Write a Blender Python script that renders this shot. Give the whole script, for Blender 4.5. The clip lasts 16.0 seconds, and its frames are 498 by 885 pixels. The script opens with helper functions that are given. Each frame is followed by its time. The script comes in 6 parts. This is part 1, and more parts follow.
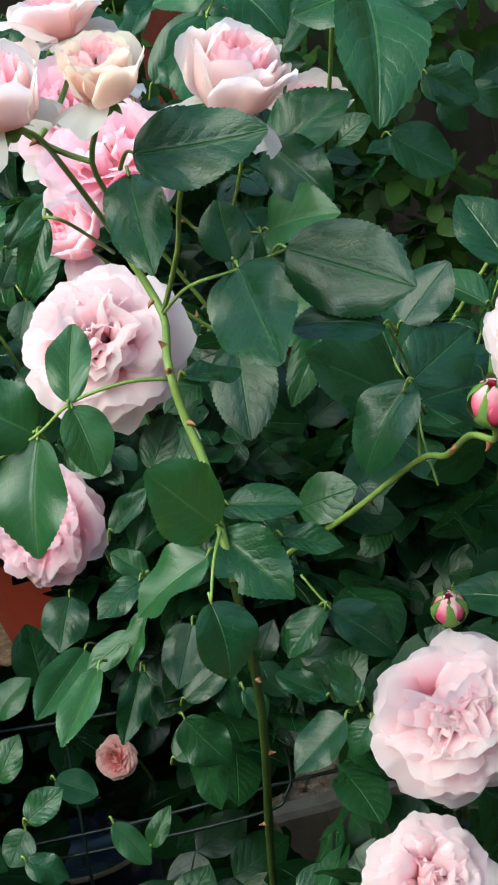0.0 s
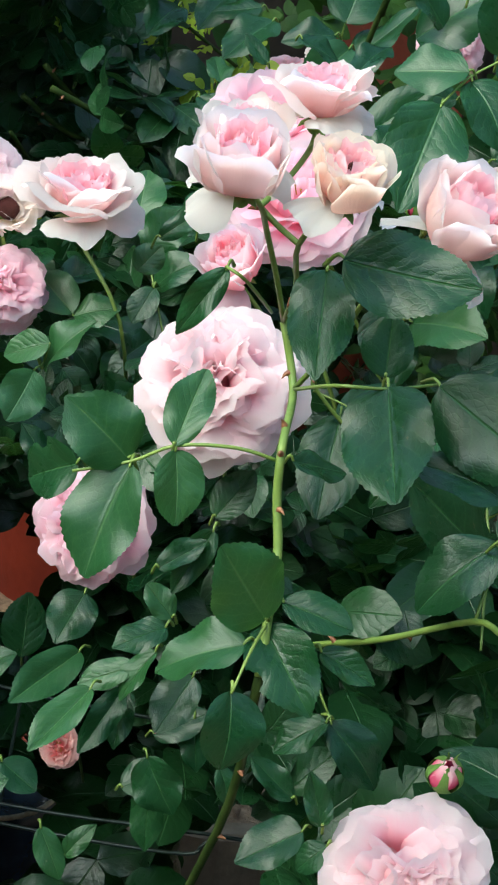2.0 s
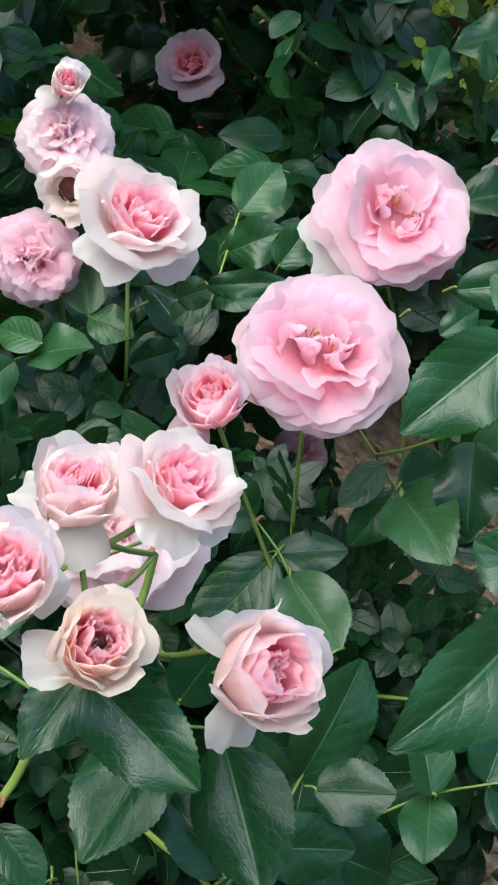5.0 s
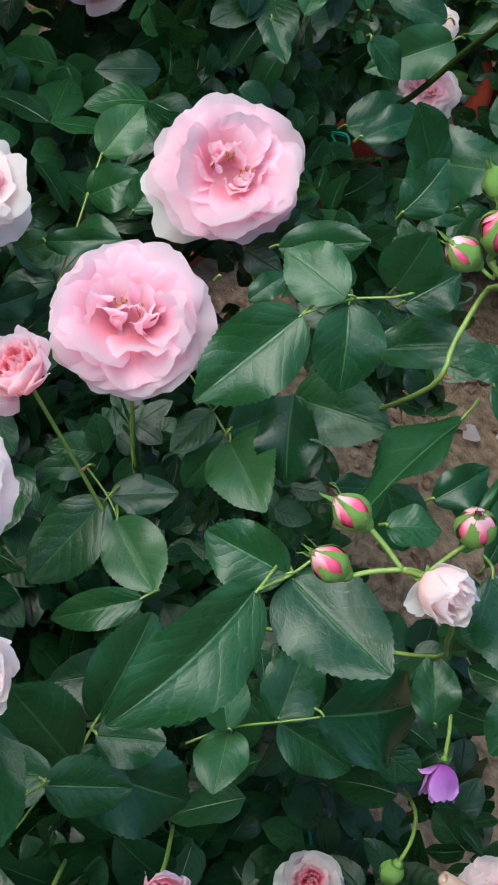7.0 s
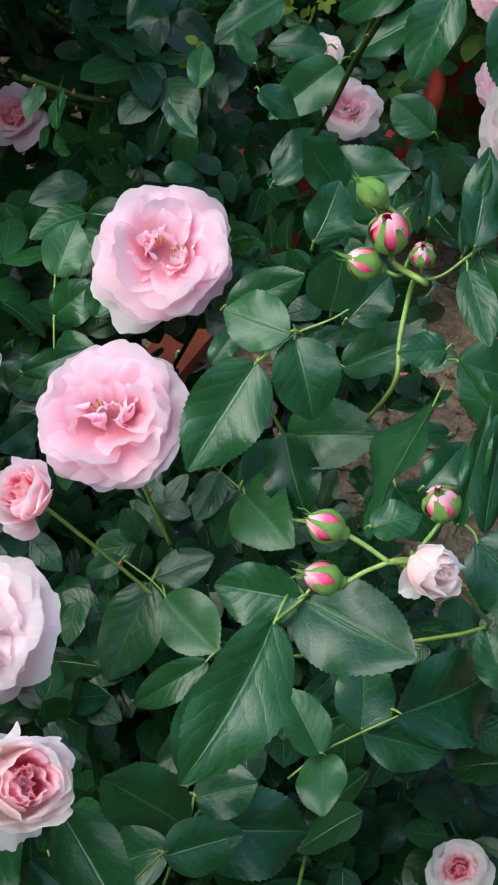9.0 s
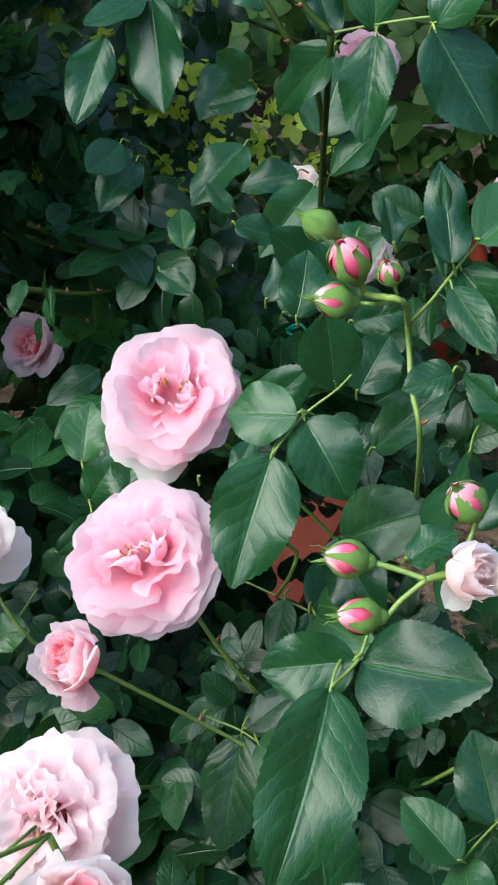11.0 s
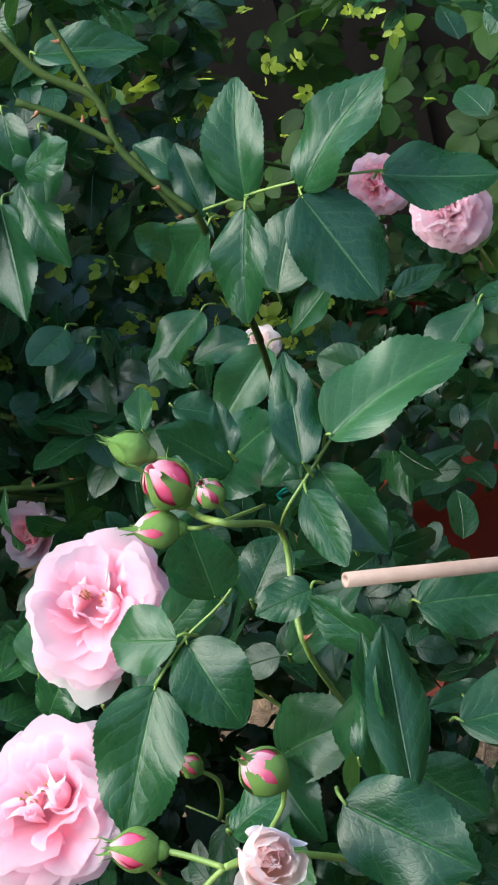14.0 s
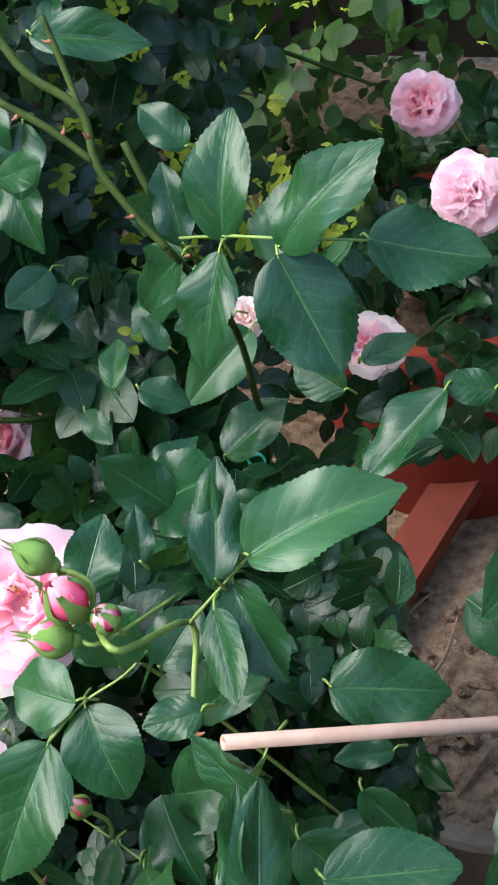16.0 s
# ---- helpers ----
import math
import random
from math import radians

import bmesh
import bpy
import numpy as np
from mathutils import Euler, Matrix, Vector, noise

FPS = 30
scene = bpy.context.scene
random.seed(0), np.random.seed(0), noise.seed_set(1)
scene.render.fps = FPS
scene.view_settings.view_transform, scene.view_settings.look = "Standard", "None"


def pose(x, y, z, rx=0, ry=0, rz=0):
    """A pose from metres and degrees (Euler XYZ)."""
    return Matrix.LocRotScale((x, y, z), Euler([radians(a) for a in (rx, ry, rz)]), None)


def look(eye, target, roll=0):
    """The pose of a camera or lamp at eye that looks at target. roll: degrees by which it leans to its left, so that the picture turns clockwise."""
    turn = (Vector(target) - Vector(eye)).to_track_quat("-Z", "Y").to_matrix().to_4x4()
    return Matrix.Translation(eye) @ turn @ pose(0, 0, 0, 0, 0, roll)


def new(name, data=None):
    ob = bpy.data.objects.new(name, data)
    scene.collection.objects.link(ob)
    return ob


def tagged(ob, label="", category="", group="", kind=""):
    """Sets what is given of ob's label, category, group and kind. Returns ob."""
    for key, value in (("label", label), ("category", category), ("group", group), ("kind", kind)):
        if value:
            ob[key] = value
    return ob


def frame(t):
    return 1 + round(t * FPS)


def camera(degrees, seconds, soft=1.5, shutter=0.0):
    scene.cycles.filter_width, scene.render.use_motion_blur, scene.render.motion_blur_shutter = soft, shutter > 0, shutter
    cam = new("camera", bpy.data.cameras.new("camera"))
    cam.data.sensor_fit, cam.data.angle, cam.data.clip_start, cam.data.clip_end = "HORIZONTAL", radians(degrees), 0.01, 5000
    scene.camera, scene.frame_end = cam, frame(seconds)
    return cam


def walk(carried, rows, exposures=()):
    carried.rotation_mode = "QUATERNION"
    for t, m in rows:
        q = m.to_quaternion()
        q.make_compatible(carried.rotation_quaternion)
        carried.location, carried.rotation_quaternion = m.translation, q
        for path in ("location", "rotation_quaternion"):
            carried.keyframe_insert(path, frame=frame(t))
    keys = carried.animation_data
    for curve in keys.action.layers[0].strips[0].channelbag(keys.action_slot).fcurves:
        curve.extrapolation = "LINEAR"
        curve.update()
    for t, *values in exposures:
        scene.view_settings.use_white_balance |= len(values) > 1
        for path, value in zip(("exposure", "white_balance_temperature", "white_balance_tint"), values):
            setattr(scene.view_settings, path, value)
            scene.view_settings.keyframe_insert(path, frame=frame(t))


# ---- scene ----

# ---------------------------------------------------------------- camera
cam = camera(17.9, 16.0, soft=2.1)
# seconds, place in metres, turn in degrees
PATH = [
    (0, 0.0216, -0.0090, 1.1845, 69.38, 13.82, -6.23),
    (0.5, 0.0150, -0.0099, 1.1888, 70.11, 9.98, -4.52),
    (1, 0.0001, -0.0124, 1.1911, 70.71, 4.98, -2.68),
    (1.5, 0.0000, 0.0000, 1.2000, 70.00, 0.00, -0.00),
    (2, -0.0114, 0.0214, 1.2291, 69.06, -7.23, 2.30),
    (2.5, 0.0031, 0.0489, 1.2901, 66.82, -13.20, 5.84),
    (3, 0.0191, 0.0675, 1.3382, 63.72, -18.70, 10.14),
    (3.2, 0.0241, 0.0674, 1.3544, 62.44, -20.83, 11.88),
    (5.3, 0.0420, 0.2392, 1.5066, 46.16, -27.77, 27.20),
    (5.5, 0.0484, 0.2506, 1.5285, 44.57, -28.07, 28.50),
    (6, 0.0466, 0.2592, 1.5739, 41.32, -29.17, 29.87),
    (6.5, 0.0823, 0.2670, 1.6024, 40.08, -27.70, 30.09),
    (7, 0.1098, 0.2735, 1.6317, 40.41, -25.48, 27.94),
    (7.5, 0.1330, 0.2722, 1.6564, 42.00, -22.42, 23.79),
    (8, 0.1498, 0.2626, 1.6679, 43.38, -18.48, 20.08),
    (8.5, 0.1568, 0.2558, 1.6740, 44.73, -14.52, 17.74),
    (9, 0.1750, 0.2553, 1.6932, 45.70, -9.60, 16.71),
    (9.2, 0.1800, 0.2506, 1.6962, 46.31, -8.10, 16.47),
    (11.3, 0.2713, 0.2569, 1.5505, 58.01, 8.44, 10.74),
    (11.5, 0.2809, 0.2562, 1.5355, 59.02, 10.21, 10.21),
    (12, 0.2948, 0.2517, 1.5159, 61.28, 12.84, 10.09),
    (12.5, 0.3210, 0.2707, 1.5023, 62.44, 14.05, 10.96),
    (13, 0.3579, 0.3046, 1.5180, 62.13, 15.51, 11.91),
    (13.5, 0.3788, 0.3414, 1.5328, 61.35, 15.66, 13.29),
    (14, 0.4014, 0.3903, 1.5605, 60.17, 15.22, 14.78),
    (14.5, 0.4163, 0.4244, 1.5792, 58.71, 14.52, 16.45),
    (15, 0.4200, 0.4480, 1.6029, 56.74, 12.54, 18.57),
    (15.5, 0.4316, 0.4815, 1.6360, 54.42, 10.56, 20.09),
    (16, 0.4409, 0.5183, 1.6669, 52.37, 8.80, 21.14),
]
walk(cam, [(r[0], pose(*r[1:])) for r in PATH], exposures=[(0, 2.0, 6600, -9), (3, 2.02, 6540, -6), (6, 1.84, 6400, 0), (8, 1.80, 6320, -1), (9.2, 1.88, 6320, -1), (12.5, 2.14, 6420, -2), (14.5, 2.25, 6440, 3), (16, 2.46, 6460, 7)])

# ---------------------------------------------------------------- light
world = bpy.data.worlds.new("sky")
scene.world = world
world.use_nodes = True
wn = world.node_tree
sky = wn.nodes.new("ShaderNodeTexSky")
sky.sky_type = "NISHITA"
sky.sun_disc = False
sky.sun_elevation = radians(48)
sky.sun_rotation = radians(232)
sky.dust_density = 1.5
wn.nodes["Background"].inputs["Strength"].default_value = 0.14
wn.links.new(sky.outputs["Color"], wn.nodes["Background"].inputs["Color"])
sun = new("sun", bpy.data.lights.new("sun", "SUN"))
sun.data.energy = 1.2
sun.data.angle = radians(60)
sun.data.color = (1.0, 0.975, 0.94)
sun.matrix_world = look((-2.2, -0.8, 4.1), (0.0, 0.9, 1.0))

# ---------------------------------------------------------------- materials


def material(name):
    m = bpy.data.materials.new(name)
    m.use_nodes = True
    nt = m.node_tree
    nt.nodes.clear()
    return m, nt


def node(nt, kind, **values):
    n = nt.nodes.new("ShaderNode" + kind)
    for k, v in values.items():
        n.inputs[k.replace("_", " ")].default_value = v
    return n


def ramp(nt, src, stops):
    r = nt.nodes.new("ShaderNodeValToRGB")
    e = r.color_ramp.elements
    while len(e) < len(stops):
        e.new(0.5)
    for k, (at, c) in zip(e, stops):
        k.position, k.color = at, (*c, 1)
    nt.links.new(src, r.inputs["Fac"])
    return r.outputs["Color"]


def mathn(nt, op, a, b=0.0, c=0.0):
    n = nt.nodes.new("ShaderNodeMath")
    n.operation = op
    for i, v in enumerate((a, b, c)):
        if isinstance(v, (int, float)):
            n.inputs[i].default_value = v
        else:
            nt.links.new(v, n.inputs[i])
    return n.outputs[0]


def blend(nt, fac, a, b, mode="MIX"):
    n = nt.nodes.new("ShaderNodeMixRGB")
    n.blend_type = mode
    for i, v in enumerate((fac, a, b)):
        if isinstance(v, (int, float)):
            n.inputs[i].default_value = v
        elif isinstance(v, tuple):
            n.inputs[i].default_value = (*v, 1)
        else:
            nt.links.new(v, n.inputs[i])
    return n.outputs[0]


def noise_of(nt, scale, detail=3.0, vec=None, rough=0.55):
    n = nt.nodes.new("ShaderNodeTexNoise")
    n.inputs["Scale"].default_value = scale
    n.inputs["Detail"].default_value = detail
    n.inputs["Roughness"].default_value = rough
    if vec is not None:
        nt.links.new(vec, n.inputs["Vector"])
    return n.outputs["Fac"]


def finish(nt, color, rough, bump=None, depth=0.001, through_light=0.0, through_color=None, spec=0.5, coat=0.0):
    """Principled surface, with a share of light that passes through thin tissue."""
    out = nt.nodes.new("ShaderNodeOutputMaterial")
    p = nt.nodes.new("ShaderNodeBsdfPrincipled")
    if isinstance(color, tuple):
        p.inputs["Base Color"].default_value = (*color, 1)
    else:
        nt.links.new(color, p.inputs["Base Color"])
    if isinstance(rough, float):
        p.inputs["Roughness"].default_value = rough
    else:
        nt.links.new(rough, p.inputs["Roughness"])
    p.inputs["Specular IOR Level"].default_value = spec
    p.inputs["Coat Weight"].default_value = coat
    p.inputs["Coat Roughness"].default_value = 0.3
    normal = None
    if bump is not None:
        b = nt.nodes.new("ShaderNodeBump")
        b.inputs["Distance"].default_value = depth
        b.inputs["Strength"].default_value = 1.0
        nt.links.new(bump, b.inputs["Height"])
        normal = b.outputs["Normal"]
        nt.links.new(normal, p.inputs["Normal"])
    last = p.outputs[0]
    if through_light > 0:
        t = nt.nodes.new("ShaderNodeBsdfTranslucent")
        src = through_color if through_color is not None else color
        if isinstance(src, tuple):
            t.inputs["Color"].default_value = (*src, 1)
        else:
            nt.links.new(src, t.inputs["Color"])
        if normal is not None:
            nt.links.new(normal, t.inputs["Normal"])
        mx = nt.nodes.new("ShaderNodeMixShader")
        mx.inputs[0].default_value = through_light
        nt.links.new(last, mx.inputs[1])
        nt.links.new(t.outputs[0], mx.inputs[2])
        last = mx.outputs[0]
    nt.links.new(last, out.inputs["Surface"])


def leaf_material(name, base, light, vein, rough=0.30, passes=0.14, pass_color=(0.09, 0.26, 0.04), gloss=0.5, relief=0.0011):
    """Waxy rose leaf: pale midrib, side veins with quilted tissue between them, blotches; u runs across the blade, v along it."""
    m, nt = material(name)
    tc = nt.nodes.new("ShaderNodeTexCoord")
    sep = nt.nodes.new("ShaderNodeSeparateXYZ")
    nt.links.new(tc.outputs["UV"], sep.inputs[0])
    u, v = sep.outputs[0], sep.outputs[1]
    across = mathn(nt, "ABSOLUTE", mathn(nt, "SUBTRACT", u, 0.5))
    rnd = nt.nodes.new("ShaderNodeObjectInfo").outputs["Random"]
    isl = nt.nodes.new("ShaderNodeNewGeometry").outputs["Random Per Island"]
    vary = mathn(nt, "FRACT", mathn(nt, "ADD", rnd, isl))
    # each leaf takes its own patch of the noises
    shift = nt.nodes.new("ShaderNodeVectorMath")
    shift.operation = "ADD"
    nt.links.new(tc.outputs["UV"], shift.inputs[0])
    where = nt.nodes.new("ShaderNodeCombineXYZ")
    nt.links.new(mathn(nt, "MULTIPLY", vary, 37.0), where.inputs[0])
    nt.links.new(mathn(nt, "MULTIPLY", vary, 19.0), where.inputs[2])
    nt.links.new(where.outputs[0], shift.inputs[1])
    uv = shift.outputs[0]
    wob = noise_of(nt, 5.0, 2.0, uv)
    # side veins sweep forward from the midrib, a little uneven
    ph = mathn(nt, "SUBTRACT", v, mathn(nt, "MULTIPLY", across, 0.62))
    ph = mathn(nt, "ADD", mathn(nt, "MULTIPLY", ph, 7.0), mathn(nt, "MULTIPLY", wob, 0.9))
    saw = mathn(nt, "ABSOLUTE", mathn(nt, "SUBTRACT", mathn(nt, "FRACT", ph), 0.5))
    side = mathn(nt, "SUBTRACT", 1.0, mathn(nt, "MINIMUM", mathn(nt, "MULTIPLY", saw, 9.0), 1.0))
    mid = mathn(nt, "SUBTRACT", 1.0, mathn(nt, "MINIMUM", mathn(nt, "MULTIPLY", across, 42.0), 1.0))
    net = nt.nodes.new("ShaderNodeTexVoronoi")
    net.feature = "DISTANCE_TO_EDGE"
    net.inputs["Scale"].default_value = 15.0
    nt.links.new(uv, net.inputs["Vector"])
    mesh_veins = mathn(nt, "MINIMUM", mathn(nt, "MULTIPLY", net.outputs["Distance"], 7.0), 1.0)
    blotch = noise_of(nt, 2.6, 4.0, uv)
    col = blend(nt, vary, base, light)
    col = blend(nt, mathn(nt, "MULTIPLY", blotch, 0.6), col, tuple(c * 0.45 for c in base))
    col = blend(nt, mathn(nt, "MULTIPLY", side, 0.10), col, vein)
    col = blend(nt, mathn(nt, "MULTIPLY", mathn(nt, "SUBTRACT", 1.0, mesh_veins), 0.06), col, vein)
    col = blend(nt, mathn(nt, "MULTIPLY", mid, 0.36), col, vein)
    # rusty specks and scars on a few leaves
    fleck = noise_of(nt, 16.0, 2.0, uv)
    worn = mathn(nt, "MULTIPLY", mathn(nt, "GREATER_THAN", fleck, 0.73), mathn(nt, "GREATER_THAN", vary, 0.55))
    col = blend(nt, mathn(nt, "MULTIPLY", worn, 0.5), col, (0.13, 0.10, 0.04))
    quilt = mathn(nt, "SQRT", mathn(nt, "MULTIPLY", saw, 2.0))
    h = mathn(nt, "MULTIPLY", quilt, mathn(nt, "ADD", 0.03, mathn(nt, "MULTIPLY", vary, 0.13)))
    h = mathn(nt, "ADD", h, mathn(nt, "MULTIPLY", mesh_veins, 0.032))
    h = mathn(nt, "SUBTRACT", h, mathn(nt, "MULTIPLY", mid, 0.30))
    h = mathn(nt, "ADD", h, mathn(nt, "MULTIPLY", noise_of(nt, 3.0, 1.0, uv), 0.45))
    rg = mathn(nt, "ADD", rough - 0.07, mathn(nt, "MULTIPLY", noise_of(nt, 3.0, 3.0, uv), 0.2))
    finish(nt, col, rg, h, relief, passes, pass_color, gloss, 0.0)
    return m


def petal_material(name, base, edge, deep, deep_at=0.5, passes=0.32):
    """Petal tissue: v runs from claw to rim; deeper colour in the heart, paler at the rim, faint veins."""
    m, nt = material(name)
    tc = nt.nodes.new("ShaderNodeTexCoord")
    sep = nt.nodes.new("ShaderNodeSeparateXYZ")
    nt.links.new(tc.outputs["UV"], sep.inputs[0])
    info = nt.nodes.new("ShaderNodeObjectInfo").outputs["Random"]
    big = noise_of(nt, 3.0, 2.0, tc.outputs["UV"])
    v = mathn(nt, "ADD", sep.outputs[1], mathn(nt, "MULTIPLY", mathn(nt, "SUBTRACT", big, 0.5), 0.35))
    v = mathn(nt, "ADD", v, mathn(nt, "MULTIPLY", mathn(nt, "SUBTRACT", info, 0.5), 0.16))
    col = ramp(nt, v, [(0.0, deep), (deep_at, base), (0.95, edge)])
    mp = nt.nodes.new("ShaderNodeMapping")
    mp.inputs["Scale"].default_value = (26, 1.4, 1)
    nt.links.new(tc.outputs["UV"], mp.inputs[0])
    veins = noise_of(nt, 1.0, 4.0, mp.outputs[0])
    col = blend(nt, mathn(nt, "MULTIPLY", mathn(nt, "SUBTRACT", veins, 0.35), 0.12), col, deep)
    grain = noise_of(nt, 300.0, 2.0, tc.outputs["Object"])
    h = mathn(nt, "ADD", mathn(nt, "MULTIPLY", veins, 0.3), mathn(nt, "MULTIPLY", grain, 0.15))
    finish(nt, col, 0.62, h, 0.0006, passes, blend(nt, 1.0, col, (1.0, 0.93, 0.94), "MULTIPLY"), 0.2)
    return m


def plain(name, c1, c2, rough=0.6, scale=40.0, depth=0.001, passes=0.0, spec=0.4, detail=5.0):
    m, nt = material(name)
    tc = nt.nodes.new("ShaderNodeTexCoord")
    n1 = noise_of(nt, scale, detail, tc.outputs["Object"])
    n2 = noise_of(nt, scale * 6, 3.0, tc.outputs["Object"])
    col = ramp(nt, n1, [(0.3, c1), (0.7, c2)])
    col = blend(nt, mathn(nt, "MULTIPLY", n2, 0.35), col, tuple(c * 0.6 for c in c1))
    finish(nt, col, rough, mathn(nt, "ADD", n1, mathn(nt, "MULTIPLY", n2, 0.4)), depth, passes, None, spec)
    return m


LEAF = leaf_material("leaf_dark", (0.005, 0.037, 0.014), (0.015, 0.065, 0.019), (0.10, 0.23, 0.08), 0.26, gloss=0.34, relief=0.0012)
# fresh green; left front leaves also wear it in place of sheen
LEAF_FRESH_LIT = leaf_material("leaf_fresh_lit", (0.014, 0.070, 0.022), (0.030, 0.105, 0.030), (0.15, 0.28, 0.10), 0.33, 0.2, (0.14, 0.36, 0.05), gloss=0.42)
# inner leaves: shade of the deep bush is put into a darker base
LEAF_BACK = leaf_material("leaf_inner_shaded", (0.003, 0.020, 0.007), (0.017, 0.070, 0.020), (0.07, 0.17, 0.06), 0.27, 0.12, gloss=0.36, relief=0.0012)
LEAF_FAR = leaf_material("leaf_far", (0.006, 0.028, 0.005), (0.045, 0.100, 0.016), (0.06, 0.13, 0.03), 0.5, 0.15, gloss=0.18, relief=0.0004)
# sunlit spots are put into this very bright leaf colour
LEAF_SUNLIT_HUE = leaf_material("leaf_painted_sunlit", (0.16, 0.30, 0.02), (0.80, 0.90, 0.16), (0.6, 0.65, 0.15), 0.5, 0.6, (0.75, 0.9, 0.1))
PINK = petal_material("petal_pink", (0.975, 0.65, 0.74), (0.975, 0.83, 0.89), (0.97, 0.50, 0.60), 0.45, 0.76)
BLUSH = petal_material("petal_blush", (0.98, 0.87, 0.845), (0.98, 0.935, 0.915), (0.97, 0.72, 0.70), 0.45, 0.76)
ROSE = petal_material("petal_rose", (0.98, 0.64, 0.71), (0.98, 0.90, 0.91), (0.97, 0.36, 0.49), 0.46, 0.74)
HEART = petal_material("petal_deep", (0.97, 0.41, 0.53), (0.97, 0.72, 0.76), (0.94, 0.17, 0.32), 0.5, 0.76)
CREAM = petal_material("petal_cream", (0.97, 0.92, 0.87), (0.97, 0.95, 0.92), (0.93, 0.89, 0.63), 0.3, 0.7)
PALE = petal_material("petal_pale", (0.98, 0.83, 0.865), (0.98, 0.92, 0.93), (0.97, 0.56, 0.66), 0.5, 0.76)
PEACH = petal_material("petal_peach", (0.96, 0.77, 0.70), (0.95, 0.88, 0.76), (0.95, 0.62, 0.56), 0.45, 0.7)
CORAL = petal_material("petal_coral", (0.90, 0.34, 0.33), (0.92, 0.58, 0.54), (0.84, 0.20, 0.22), 0.5, 0.4)
RED = petal_material("petal_crimson", (0.86, 0.14, 0.27), (0.96, 0.62, 0.66), (0.70, 0.04, 0.13), 0.62, 0.4)
VIOLET = petal_material("petal_violet", (0.42, 0.14, 0.46), (0.56, 0.26, 0.60), (0.3, 0.06, 0.32), 0.5)
SEPAL = plain("sepal_green", (0.13, 0.27, 0.045), (0.22, 0.37, 0.075), 0.5, 160, 0.0004, 0.15)
STEM = plain("stem_green", (0.13, 0.21, 0.04), (0.23, 0.31, 0.07), 0.45, 60, 0.0006)
OLD_CANE = plain("cane_olive", (0.020, 0.040, 0.007), (0.048, 0.074, 0.016), 0.7, 50, 0.001, 0, 0.12)
DEEP = petal_material("petal_rose_red", (0.94, 0.36, 0.48), (0.95, 0.68, 0.70), (0.88, 0.14, 0.26), 0.5, 0.5)
THORN = plain("thorn_red", (0.22, 0.07, 0.04), (0.32, 0.14, 0.06), 0.45, 200, 0.0003)
ANTHER = plain("anther_ochre", (0.55, 0.30, 0.05), (0.80, 0.52, 0.12), 0.8, 500, 0.0004)
BROWN = plain("withered_brown", (0.045, 0.007, 0.008), (0.12, 0.03, 0.02), 0.9, 300, 0.0006)
SOIL = plain("soil", (0.12, 0.075, 0.048), (0.42, 0.29, 0.19), 0.95, 48, 0.012, 0, 0.2, 9.0)
CLAY = plain("terracotta", (0.14, 0.014, 0.006), (0.23, 0.026, 0.010), 0.8, 9, 0.003, 0, 0.3)
BAMBOO = plain("bamboo", (0.30, 0.19, 0.14), (0.46, 0.32, 0.25), 0.55, 30, 0.0008)
PITH = plain("bamboo_end", (0.35, 0.27, 0.2), (0.5, 0.42, 0.33), 0.9, 300, 0.0006)
WIRE = plain("wire_coated", (0.012, 0.02, 0.018), (0.02, 0.035, 0.03), 0.35, 90, 0.0003)
GREEN_TIE = plain("tie_green", (0.0, 0.12, 0.085), (0.01, 0.19, 0.13), 0.4, 90, 0.0003)
BOARD = plain("board_redbrown", (0.13, 0.019, 0.009), (0.21, 0.037, 0.016), 0.75, 12, 0.003)
BOARD_DARK = plain("board_dark", (0.018, 0.014, 0.011), (0.04, 0.03, 0.023), 0.85, 10, 0.002)
RENDERED = plain("wall_render", (0.10, 0.10, 0.085), (0.15, 0.145, 0.12), 0.9, 4, 0.002)
TIMBER = plain("timber_grey_brown", (0.20, 0.14, 0.09), (0.38, 0.28, 0.19), 0.85, 26, 0.002, 0, 0.3)
GLAZE = plain("glaze_navy", (0.006, 0.012, 0.03), (0.015, 0.03, 0.06), 0.2, 30, 0.0006)
DRY = plain("dry_twig", (0.20, 0.12, 0.075), (0.36, 0.25, 0.16), 0.85, 60, 0.001)

# ---------------------------------------------------------------- makers


def mesh_of(name, verts, faces, mat, uvs=None, smooth=True):
    me = bpy.data.meshes.new(name)
    me.from_pydata([tuple(v) for v in verts], [], faces)
    if uvs is not None:
        lay = me.uv_layers.new(name="UVMap")
        idx = np.empty(len(me.loops), dtype=np.int32)
        me.loops.foreach_get("vertex_index", idx)
        lay.data.foreach_set("uv", np.asarray(uvs, dtype=np.float32)[idx].ravel())
    me.polygons.foreach_set("use_smooth", [smooth] * len(me.polygons))
    me.materials.append(mat)
    me.update()
    return me


def grid_faces(n, m, start=0):
    """Quads of a grid of n rows of m points."""
    return [(start + i * m + j, start + i * m + j + 1, start + (i + 1) * m + j + 1, start + (i + 1) * m + j) for i in range(n - 1) for j in range(m - 1)]


def put(name, me, parent, m, label=""):
    ob = new(name, me)
    ob.parent = parent
    ob.matrix_local = m
    if label:
        ob["label"] = label
    return ob


def thing(name, label, category, at=(0, 0, 0), group="", kind=""):
    ob = new(name)
    ob.empty_display_size = 0.02
    ob.matrix_world = Matrix.Translation(at)
    return tagged(ob, label, category, group, kind)


